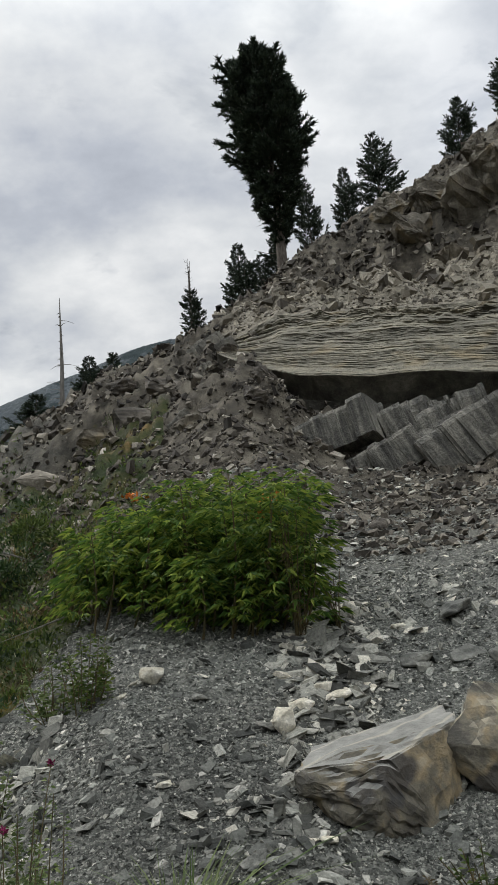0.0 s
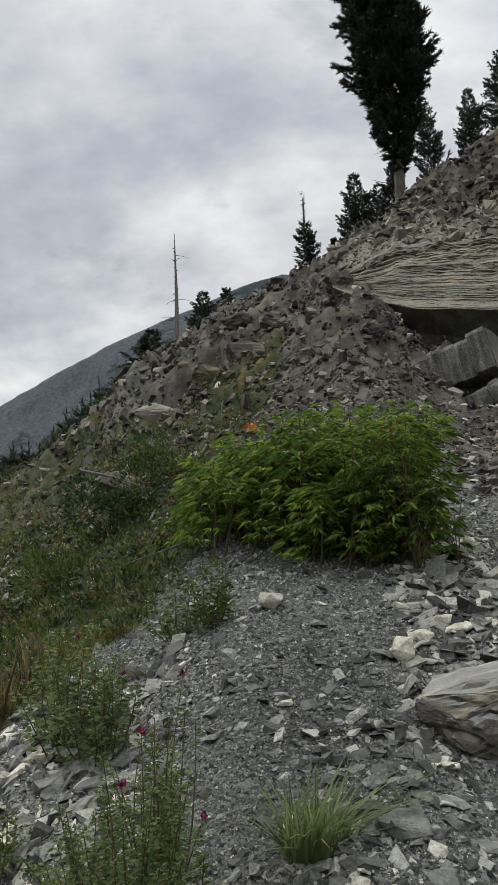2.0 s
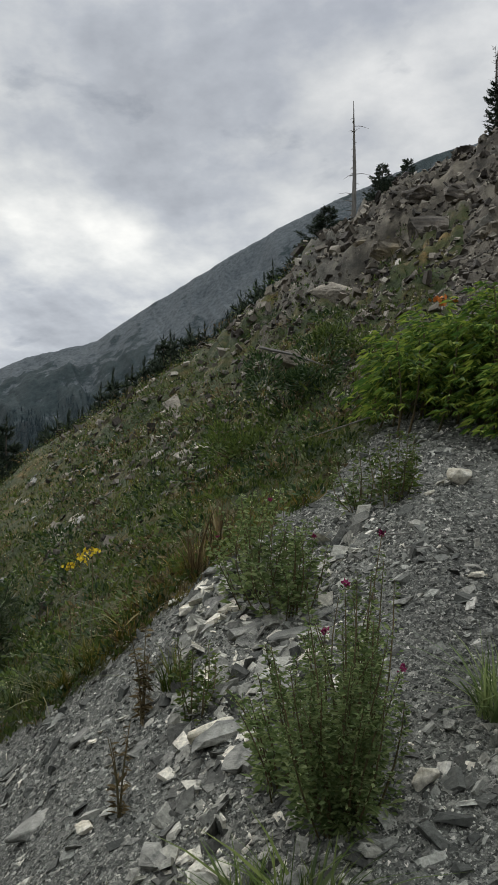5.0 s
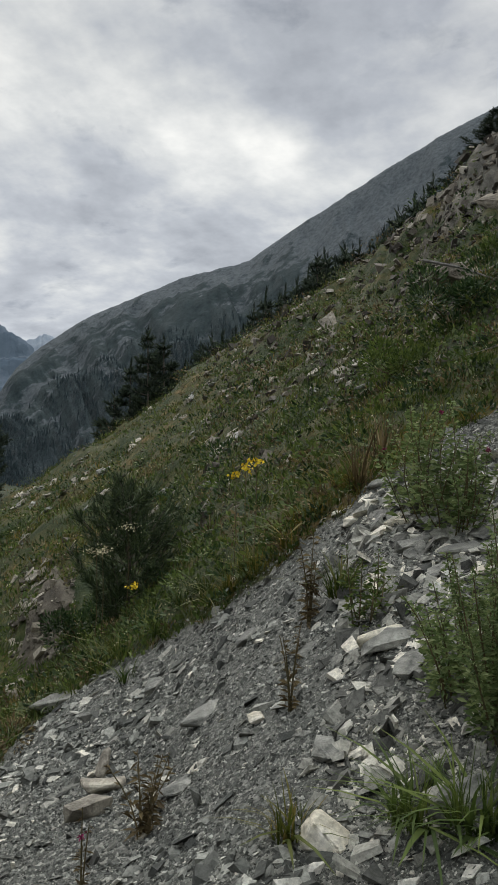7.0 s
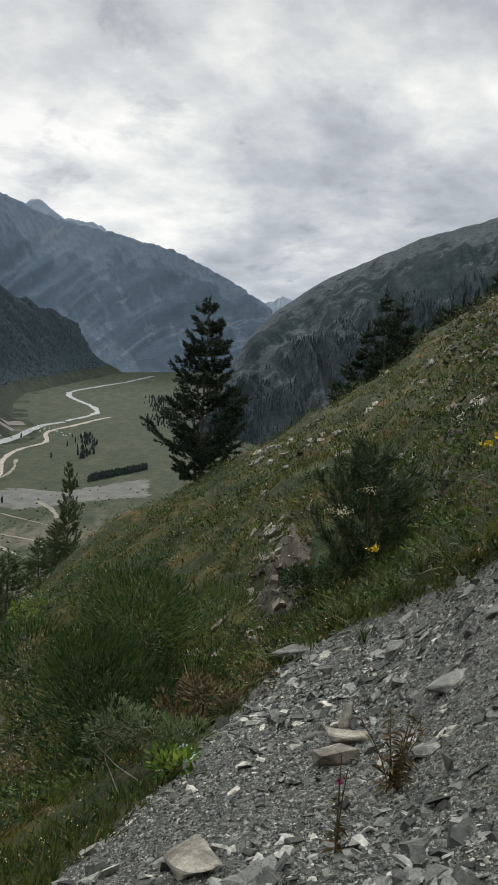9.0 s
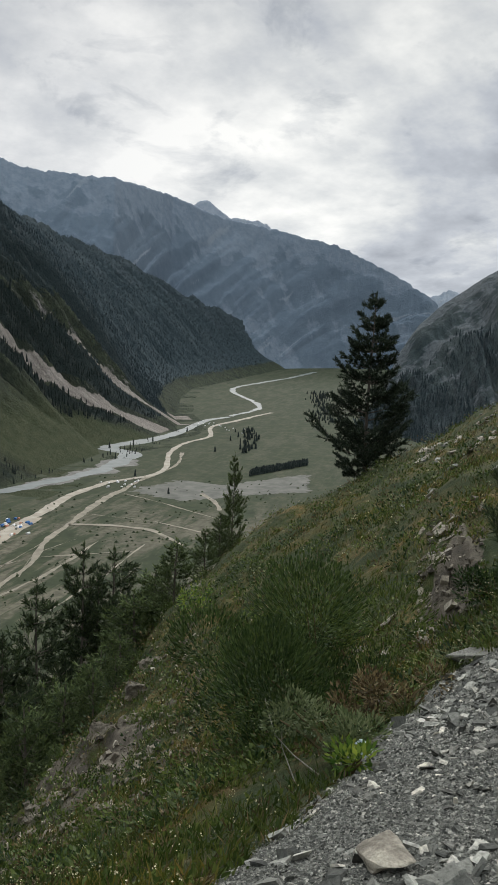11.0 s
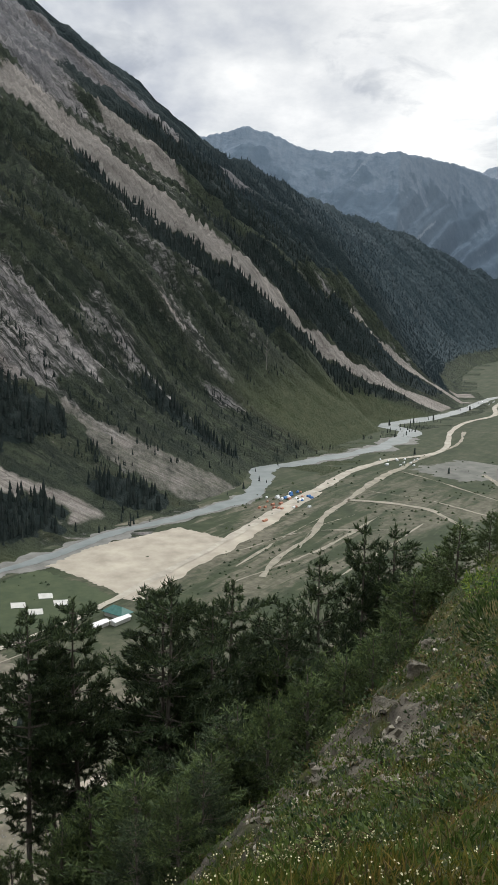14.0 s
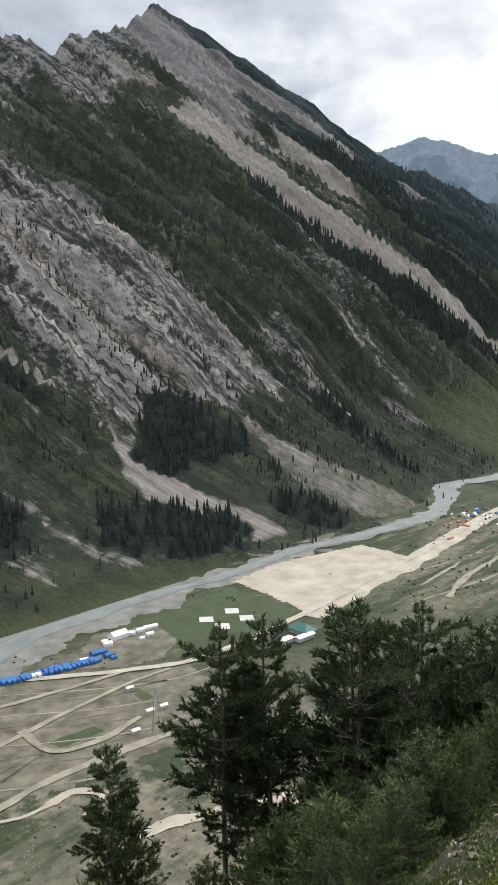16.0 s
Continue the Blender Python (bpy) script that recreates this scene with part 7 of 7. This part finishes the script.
def smooth_line(pts, n=30):
    P = np.array(pts, float)
    d = np.concatenate([[0], np.cumsum(np.linalg.norm(np.diff(P, axis=0), axis=1))])
    s = np.linspace(0, d[-1], n * (len(P) - 1) + 1)
    return np.stack([smooth_interp(s, d, P[:, j]) for j in (0, 1)], -1)


def strip(name, label, category, pts, widths, mat, over, ragged=0.15, seed=0):
    """A band on the valley floor along a line."""
    P = smooth_line(pts)
    d = np.gradient(P, axis=0)
    d /= np.linalg.norm(d, axis=1, keepdims=True)
    nrm = np.stack([-d[:, 1], d[:, 0]], -1)
    w = np.interp(np.linspace(0, 1, len(P)), np.linspace(0, 1, len(widths)), widths)
    q = np.stack([P[:, 0], P[:, 1], 0 * w + seed], -1)
    a = P + nrm * (w * (0.5 + ragged * fbm(q, 0.035, 5, 0.55)))[:, None]
    b = P - nrm * (w * (0.5 + ragged * fbm(q + 50, 0.035, 5, 0.55)))[:, None]
    xy = np.stack([a, (a + b) / 2, b], 1).reshape(-1, 2)
    z = floor_z(np.hypot(xy[:, 0], xy[:, 1])) + over
    ob = link(name, np.column_stack([xy, z]), grid_faces(len(P), 3)[:, ::-1], mat)
    return tagged(ob, label, category, kind="structure")


def patch(name, label, category, pts, mat, over, ragged=2.0, seed=0, rows=14):
    """A field on the valley floor inside a rough outline, with a middle point."""
    P = np.array(list(pts) + [pts[0]], float)
    d = np.concatenate([[0], np.cumsum(np.linalg.norm(np.diff(P, axis=0), axis=1))])
    s = np.linspace(0, d[-1], 420, endpoint=False)
    e = np.stack([np.interp(s, d, P[:, j]) for j in (0, 1)], -1)
    e += np.stack([fbm(np.column_stack([e, 0 * s + seed]), 0.16, 5, 0.8), fbm(np.column_stack([e, 0 * s + seed + 40]), 0.16, 5, 0.8)], -1) * ragged * 0.55
    c = e.mean(0)
    t = np.linspace(1, 0.02, rows)[:, None, None]
    xy = (c + (e - c)[None] * t).reshape(-1, 2)
    z = floor_z(np.hypot(xy[:, 0], xy[:, 1])) + over + np.repeat(np.arange(rows) * 0.004, 420)
    ob = link(name, np.column_stack([xy, z]), grid_faces(rows, 420, True), mat)
    return tagged(ob, label, category, kind="structure")


RIVER = ((-390, -178), (-419, -165), (-450, -156), (-481, -145), (-507, -122), (-547, -88), (-586, -42), (-622, -9), (-664, 24), (-692, 65), (-734, 116), (-783, 163), (-840, 190), (-895, 204), (-935, 222), (-960, 260), (-991, 302), (-1035, 380), (-1105, 450), (-1150, 485))
strip("shingle_banks", "grey shingle banks along the river", "river bank", RIVER, (56, 50, 30, 20, 22, 26, 40, 44), M_SHINGLE, 0.18, 0.30, 3)
strip("river", "milky grey river winding along the foot of the mountain", "river", RIVER, (15, 15, 11, 11, 14, 20, 30, 20, 24, 26), M_WATER, 0.40, 0.2)
strip("river_far", "milky grey river reach farther up the valley", "river", ((-1150, 488), (-1200, 512), (-1260, 500), (-1350, 626), (-1423, 708), (-1632, 895), (-1685, 976)), (30, 40, 30, 20, 18, 14), M_WATER, 0.40, 0.12, 5)
strip("river_far", "silver thread of river far up the valley", "river", ((-1700, 990), (-1900, 1200), (-2456, 1434), (-2700, 1700), (-2863, 1926), (-3158, 2294)), (14, 16, 18, 24), M_WATER, 0.40, 0.3, 6)
strip("road", "pale dirt road running along the valley floor", "road", ((-411, -150), (-422, -85), (-431, -49), (-450, -24), (-485, 6), (-518, 32), (-570, 70), (-645, 126), (-696, 161), (-769, 212), (-831, 261), (-923, 332), (-978, 399), (-1002, 459), (-1041, 498), (-1188, 581), (-1277, 647), (-1363, 749), (-1503, 832), (-1628, 980), (-1766, 1151)), (5, 6, 9, 12, 9, 8, 8, 10, 12, 12), M_ROAD, 0.62, 0.2, 1)
strip("road", "broad worn shoulder beside the dirt road", "road", ((-500, 30), (-560, 72), (-640, 132), (-720, 186), (-800, 246)), (12, 15, 13, 6), M_SAND, 0.34, 0.25, 7)
strip("track", "sandy track crossing the valley meadow", "track", ((-533, 124), (-569, 141), (-625, 183), (-700, 222), (-760, 263), (-852, 328), (-949, 411), (-1084, 542), (-1186, 602)), (4, 5, 7, 5, 5), M_TRACK, 0.48, 0.4, 2)
strip("track", "sandy track crossing the valley meadow", "track", ((-760, 263), (-742, 300), (-700, 330), (-640, 330)), (6, 7, 3), M_TRACK, 0.48, 0.4, 8)
strip("track", "sandy track crossing the valley meadow", "track", ((-870, 470), (-820, 460), (-770, 440)), (4, 8, 4), M_TRACK, 0.48, 0.4, 9)
strip("track", "pale track between the bare fields", "track", ((-380, -137), (-402, -105), (-425, -73), (-431, -52)), (3, 4, 4), M_TRACK, 0.54, 0.3, 4)
strip("track", "pale track between the bare fields", "track", ((-340, -124), (-370, -103), (-404, -76), (-424, -54)), (3, 3, 3), M_TRACK, 0.54, 0.3, 10)
strip("track", "pale track between the bare fields", "track", ((-357, -116), (-337, -95), (-347, -77), (-368, -62)), (4, 4, 3), M_TRACK, 0.62, 0.3, 11)
strip("track", "pale track below the bare fields", "track", ((-288, -112), (-308, -97), (-323, -82), (-341, -60), (-356, -39)), (6, 5, 4), M_TRACK, 0.48, 0.4, 12)
strip("gully", "washed-out sandy gully in the meadow", "gully", ((-262, -60), (-274, -46), (-284, -33), (-291, -14), (-294, 10)), (7, 10, 9, 8), M_SAND, 0.34, 0.6, 13)
strip("gully", "washed-out sandy gully in the meadow", "gully", ((-285, -104), (-292, -92), (-304, -80), (-300, -70), (-288, -72)), (3, 6, 5, 3), M_SAND, 0.34, 0.6, 14)
patch("sand_flat", "pale levelled sand ground beside the river", "sand flat", ((-581, -25), (-623, 5), (-676, 83), (-640, 112), (-621, 118), (-572, 86), (-511, 44), (-506, 30), (-540, 7)), M_SAND, 0.30, 3.0, 1)
patch("bare_fields", "brown bare fields beside the camp", "field", ((-300, -128), (-345, -136), (-405, -140), (-418, -85), (-428, -48), (-400, -20), (-352, -30), (-318, -70), (-300, -96)), M_SOIL, 0.14, 6.0, 2)
patch("green_field", "small green field plot", "field", ((-345, -101), (-360, -83), (-355, -77), (-340, -94)), M_CROP, 0.26, 0.5, 3)
patch("green_field", "small green field plot", "field", ((-399, -74), (-401, -68), (-389, -58), (-385, -63)), M_CROP, 0.26, 0.5, 4)
patch("pad_meadow", "green meadow with concrete pads", "meadow", ((-452, -96), (-500, -96), (-575, -30), (-530, 8), (-500, 22), (-470, -10), (-455, -40)), M_CROP, 0.12, 4.0, 5)
patch("grey_flat", "grey gravel flat on the valley floor", "gravel flat", ((-914, 396), (-958, 480), (-906, 518), (-946, 685), (-843, 612), (-842, 514), (-839, 422)), M_GREYFLAT, 0.14, 12.0, 6)
patch("camp_ground", "trampled bare ground of the camp", "camp ground", ((-425, -110), (-480, -108), (-492, -72), (-470, -56), (-440, -60), (-428, -80)), M_SOIL, 0.22, 4.0, 8)
for i, (x, y) in enumerate(((-501, -39), (-488, -28), (-516, -23), (-502, -13))):
    patch("landing_pad", "square pale concrete landing pad", "landing pad", ((x - 5, y - 5), (x + 5, y - 4), (x + 5, y + 5), (x - 5, y + 4)), M_CONCRETE, 0.42, 0.1, i, 4)


def on_floor(x, y, up=0.2):
    return Vector((x, y, float(floor_z(math.hypot(x, y))) + up))


def tent_mesh(w, d, wall, ridge):
    v = [(-w, -d, 0), (w, -d, 0), (w, d, 0), (-w, d, 0), (-w, -d, wall), (w, -d, wall), (w, d, wall), (-w, d, wall), (0, -d, ridge), (0, d, ridge)]
    f = [(0, 1, 5, 8, 4), (3, 7, 9, 6, 2), (0, 4, 7, 3), (1, 2, 6, 5), (4, 8, 9, 7), (5, 6, 9, 8)]
    return np.array(v, float), f


def camp(name, label, mat, spots, size, group, turn=0.0):
    rng = np.random.RandomState(len(spots))
    first = None
    for x, y in spots:
        s = rng.uniform(0.8, 1.25)
        m = Matrix.Translation(on_floor(x, y)) @ Matrix.Rotation(turn + rng.normal(0, 0.15), 4, "Z") @ Matrix.Scale(s, 4)
        if first is None:
            first = link(name, *tent_mesh(*size), mat)
            tagged(first, label, "tent", group)
            first.matrix_basis = m
        else:
            o = first.copy()
            scene.collection.objects.link(o)
            o.matrix_basis = m


rngc = np.random.RandomState(4)
line = smooth_line(((-405, -150), (-414, -132), (-421, -122), (-427, -111), (-436, -97)), 12)
camp("blue_tent", "blue tarpaulin tent in the camp row", M_BLUE, [(x + rngc.normal(0, 0.4) - 3 * (i % 2), y) for i, (x, y) in enumerate(line[::1])], (1.5, 1.9, 1.3, 2.2), "camp tents", 1.2)
camp("blue_tent", "blue tarpaulin tent in the camp row", M_BLUE, [(-447, -100), (-450, -96), (-444, -92), (-441, -88)], (1.8, 2.0, 1.4, 2.3), "camp tents", 0.6)
camp("white_marquee", "white marquee tent on the camp ground", M_WHITE, [(-474, -91)], (3.6, 5.5, 2.4, 4.6), "camp marquees", 0.9)
camp("white_tent", "small white canvas tent on the camp ground", M_WHITE, [(-483, -79), (-487, -75), (-490, -71), (-478, -84), (-466, -98), (-461, -95), (-470, -76), (-476, -72), (-437, -104), (-418, -126)], (1.6, 2.2, 1.4, 2.3), "camp marquees", 0.5)
camp("orange_tent", "orange canvas tent beside the road", M_TENTRED, [(-739 + rngc.normal(0, 12), 180 + rngc.normal(0, 9)) for _ in range(9)] + [(-686, 160), (-688, 162), (-770, 205), (-779, 221), (-800, 225)], (1.2, 1.8, 1.2, 2.0), "valley tents", 0.8)
camp("white_tent", "white canvas tent beside the road", M_WHITE, [(-770 + rngc.normal(0, 18), 205 + rngc.normal(0, 9)) for _ in range(12)] + [(-960 + rngc.normal(0, 40), 400 + rngc.normal(0, 14)) for _ in range(12)] + [(-1500 + rngc.normal(0, 60), 850 + rngc.normal(0, 20)) for _ in range(16)], (1.2, 1.9, 1.2, 2.0), "valley tents", 0.8)
camp("blue_tent", "blue tent among the roadside tents", M_BLUE, [(-790 + rngc.normal(0, 18), 215 + rngc.normal(0, 9)) for _ in range(8)], (1.2, 1.8, 1.2, 2.0), "valley tents", 0.8)


def build_hut():
    ob = thing("forest_hut", on_floor(-474, 21), "green tin-roofed hut beside the road", "hut", turn=0.75)
    link("walls", *tent_mesh(7.0, 4.2, 3.0, 3.2), M_CONCRETE, ob)
    v = np.array([(-8.4, -5.4, 2.9), (8.4, -5.4, 2.9), (8.4, 5.4, 2.9), (-8.4, 5.4, 2.9), (-3.5, 0, 6.4), (3.5, 0, 6.4), (-8.4, -5.4, 2.6), (8.4, -5.4, 2.6), (8.4, 5.4, 2.6), (-8.4, 5.4, 2.6)])
    link("roof", v, [(0, 1, 5, 4), (1, 2, 5), (2, 3, 4, 5), (3, 0, 4), (6, 7, 1, 0), (7, 8, 2, 1), (8, 9, 3, 2), (9, 6, 0, 3), (9, 8, 7, 6)], M_GREENROOF, ob, "hipped green tin roof")
    for x, y, t in ((-463, 22, 0.75), (-457, 9, 0.75)):
        s = thing("store_shed", on_floor(x, y), "long white-roofed shed beside the road", "shed", turn=t)
        link("walls", *tent_mesh(2.2, 6.5, 2.4, 2.6), M_CONCRETE, s)
        link("roof", np.array([(-2.8, -7, 2.5), (2.8, -7, 2.5), (2.8, 7, 2.5), (-2.8, 7, 2.5), (0, -7, 3.4), (0, 7, 3.4)]), [(0, 4, 5, 3), (1, 2, 5, 4), (0, 1, 4), (2, 3, 5), (3, 2, 1, 0)], M_WHITE, s, "white sheet roof")
    for x, y in ((-352, -62), (-372, -58), (-377, -52), (-398, -72)):
        s = thing("field_hut", on_floor(x, y), "small grey hut among the fields", "hut", turn=0.6)
        link("walls", *tent_mesh(1.2, 1.8, 1.8, 2.0), M_CONCRETE, s)
        link("roof", np.array([(-1.5, -2.1, 1.85), (1.5, -2.1, 1.85), (1.5, 2.1, 1.85), (-1.5, 2.1, 1.85), (0, -2.1, 2.6), (0, 2.1, 2.6)]), [(0, 4, 5, 3), (1, 2, 5, 4), (0, 1, 4), (2, 3, 5), (3, 2, 1, 0)], M_WHITE, s)
    m = thing("pylon", on_floor(-352, -52), "thin steel lattice pylon among the fields", "pylon")
    legs = [tube([(sx * 2.2, sy * 2.2, 0), (sx * 0.35, sy * 0.35, 22)], (0.14, 0.09), 4) for sx in (-1, 1) for sy in (-1, 1)]
    braces = []
    for i in range(9):
        a, b = 2.2 - 1.85 * i / 9, 2.2 - 1.85 * (i + 1) / 9
        z0, z1 = 22 * i / 9, 22 * (i + 1) / 9
        for sx, sy, tx, ty in ((-1, -1, 1, -1), (1, -1, 1, 1), (1, 1, -1, 1), (-1, 1, -1, -1)):
            braces.append(tube([(sx * a, sy * a, z0), (tx * b, ty * b, z1)], (0.06, 0.06), 3))
    link("legs", *join(legs), M_STEEL, m)
    link("braces", *join(braces), M_STEEL, m)
    for z in (15, 18, 21):
        link("crossarm", *tube([(-3.2, 0, z), (3.2, 0, z)], (0.1, 0.1), 4), M_STEEL, m)


build_hut()


def cones(rng, xyz, tall, wide, tiers=2):
    """Simple far conifers: stacked ragged cones."""
    n = len(xyz)
    parts_v, parts_f = [], []
    a = np.linspace(0, 2 * np.pi, 5, endpoint=False)
    k = 0
    for i in range(tiers):
        z0, z1 = i / tiers * 0.85, min(1.0, (i + 1) / tiers * 0.85 + 0.30)
        rad = wide * (1 - 0.55 * i / tiers)
        jig = rng.uniform(0.7, 1.25, (n, 5))
        ring = np.stack([np.cos(a)[None] * rad[:, None] * jig, np.sin(a)[None] * rad[:, None] * jig, (tall * z0)[:, None] + 0 * jig], -1) + xyz[:, None]
        tip = xyz + np.stack([0 * tall, 0 * tall, tall * z1], -1)
        v = np.concatenate([ring, tip[:, None]], 1)
        f = np.array([(j, (j + 1) % 5, 5) for j in range(5)])[None] + 6 * np.arange(n)[:, None, None] + k
        parts_v.append(v.reshape(-1, 3))
        parts_f.append(f.reshape(-1, 3))
        k += 6 * n
    return np.concatenate(parts_v), np.concatenate(parts_f)


def build_forest():
    rng = np.random.RandomState(15)
    u, v = np.append(rng.uniform(200, 2200, 92000), rng.uniform(2200, 3900, 30000)), rng.uniform(0, 520, 122000)
    green, scree, forest, meadow = wall_cover(u, v)
    w = u + LEAN_W * v
    odds = np.where(forest > 0.4, 0.34, 0.0) + np.where((forest <= 0.4) & (scree < 0.3) & (meadow < 0.4), 0.03 * (green > 0.6), 0.0)
    lines = fbm(np.stack([w, v * 0.10, 0 * u], -1), 0.045, 3, 0.5)
    odds = np.maximum(odds, np.where((lines > 0.27) & (v > 60) & (v < 430) & (scree < 0.55) & (meadow < 0.4), 0.30, 0.0))
    k = rng.rand(len(u)) < odds
    u, v = u[k], v[k]
    x, y, z = wall_point(u, v)
    tall = rng.uniform(6, 15, len(u)) * np.where(forest[k] > 0.4, 1.15, 0.6) * np.interp(u, (1200, 1500), (1.0, 0.55))
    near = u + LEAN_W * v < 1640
    p = np.stack([x, y, z - 0.5], -1)
    vv, ff = cones(rng, p[near], tall[near], tall[near] * 0.16)
    tagged(link("mountain_forest", vv, ff, M_FARFOREST), "dark conifer forest on the mountain side", "forest", kind="stuff")
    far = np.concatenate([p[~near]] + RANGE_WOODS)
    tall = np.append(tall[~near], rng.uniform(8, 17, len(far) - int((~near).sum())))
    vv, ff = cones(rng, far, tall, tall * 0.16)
    tagged(link("distant_forest", vv, ff, M_HAZEFOREST), "conifer forest on the distant slopes, tinted blue for haze", "forest", kind="stuff")


build_forest()


def build_plantation():
    rng = np.random.RandomState(16)
    n = 420
    s, t = rng.rand(n), rng.rand(n)
    x = -972 + (-1030 + 972) * s + (t - 0.5) * 26
    y = 604 + (744 - 604) * s - (t - 0.5) * 20
    tall = rng.uniform(6, 9, n)
    vv, ff = cones(rng, np.stack([x, y, floor_z(np.hypot(x, y)) + 0.5], -1), tall, tall * 0.3)
    tagged(link("plantation", vv, ff, M_FARFOREST), "dark square plantation of trees on the valley floor", "wood", kind="stuff")
    x = np.concatenate([rng.uniform(-1450, -1150, 60), rng.uniform(-2300, -1500, 240)])
    y = np.concatenate([np.interp(x[:60], (-1450, -1150), (900, 700)) + rng.normal(0, 12, 60), np.interp(x[60:], (-2300, -1500), (1700, 1150)) + rng.normal(0, 26, 240)])
    tall = rng.uniform(7, 13, len(x))
    vv, ff = cones(rng, np.stack([x, y, floor_z(np.hypot(x, y)) + 0.5], -1), tall, tall * 0.25)
    tagged(link("valley_wood", vv, ff, M_FARFOREST), "rows of dark trees across the far valley floor", "wood", kind="stuff")


build_plantation()


def build_scrub():
    """Bushes and boulders dotted over the valley floor."""
    rng = np.random.RandomState(19)
    x, y, az, r = polar_scatter(rng, 3600, 50, 112, 240, 1100)
    keep = ((-x * 0.682 - y * 0.731) < 415) & (fbm(np.stack([x, y, 0 * x], -1), 0.02, 3) > -0.15)
    sand = np.array(((-590, -40), (-690, 85), (-640, 135), (-490, 40), (-510, 0)))
    inside = np.zeros(len(x), bool)
    for (x0, y0), (x1, y1) in zip(sand, np.roll(sand, -1, 0)):
        cross = ((y0 > y) != (y1 > y)) & (x < (x1 - x0) * (y - y0) / (y1 - y0 + 1e-9) + x0)
        inside ^= cross
    keep &= ~inside & ~((x < -300) & (x > -430) & (y < -35))
    x, y, r = x[keep], y[keep], r[keep]
    n = len(x)
    w = rng.uniform(0.4, 1.3, n) * np.clip(r / 420, 0.8, 1.8)
    v, f = cones(rng, np.stack([x, y, floor_z(r)], -1), w * 0.9, w, 1)
    tagged(link("valley_scrub", v, f, M_SCRUB), "dark low bushes dotted over the valley floor", "bushes", kind="stuff")
    x, y, az, r = polar_scatter(rng, 1600, 92, 112, 240, 420)
    w = rng.uniform(0.15, 0.5, len(x))
    v, f = cones(rng, np.stack([x, y, floor_z(r)], -1), w * 0.7, w, 1)
    tagged(link("valley_boulders", v, f, M_SHINGLE), "pale boulders strewn over the valley meadow", "boulders", kind="stuff")


M_BANK = mat_plain("earth_bank", (0.07, 0.066, 0.045), (0.16, 0.14, 0.105), 0.15)
ROADSIDE = ((-402, -150), (-413, -85), (-422, -52), (-438, -26))
for i, o in enumerate((8, 15, 24, 31, 42, 52, 60, 72, 84, 96)):
    strip("field_bank", "low dark bank between the bare fields", "bank", [(x + o * 1.05 + 4 * math.sin(i * 2.1 + j), y - o * 0.10) for j, (x, y) in enumerate(ROADSIDE[:4 - i % 2])], (0.5, 1.3, 0.8, 1.1), M_BANK if i % 3 else M_TRACK, 0.30, 0.5, 60 + i)
M_SCRUB = mat_leaf("valley_scrub", (0.020, 0.032, 0.016), (0.035, 0.050, 0.024), (0.060, 0.075, 0.036), 0.1, 0.9)
build_scrub()
for i, pts in enumerate((((-560, 110), (-640, 170), (-720, 240)), ((-520, 96), (-600, 190), (-690, 270)), ((-600, 120), (-650, 200), (-640, 280)), ((-700, 250), (-660, 200), (-600, 170)), ((-500, 150), (-580, 230), (-660, 300)), ((-800, 300), (-740, 350), (-660, 380)), ((-900, 380), (-820, 400), (-720, 420)))):
    strip("sand_streak", "worn sandy streak across the meadow", "streak", pts, (0.8, 2.4, 2.0, 0.8), M_TRACK, 0.30, 0.9, 80 + i)
TREE_SPOTS = ((-1180, 660), (-1262, 505), (-1290, 560), (-1320, 610), (-1005, 440), (-1340, 800), (-1400, 860), (-930, 560), (-880, 430), (-508, -150), (-350, -20), (-330, -26), (-1010, 700), (-1300, 760), (-1440, 740))


def valley_trees():
    rng = np.random.RandomState(18)
    first = None
    for x, y in TREE_SPOTS:
        h = rng.uniform(9, 15)
        if first is None:
            first = thing("valley_tree", on_floor(x, y, 0.0), "lone dark conifer on the valley floor", "tree", "lone valley trees", scale=1.0)
            link("trunk", *tube([(0, 0, -0.6), (0, 0, 8)], (0.25, 0.05), 5), M_BARK, first)
            vv, ff = cones(rng, np.zeros((1, 3)) + np.array([[0, 0, 1.0]]), np.array([10.0]), np.array([2.2]), 5)
            link("crown", vv, ff, M_FARFOREST, first)
        else:
            copy_thing(first, Matrix.Translation(on_floor(x, y, 0.0)) @ Matrix.Rotation(rng.rand() * 6, 4, "Z") @ Matrix.Scale(h / 11, 4))


valley_trees()
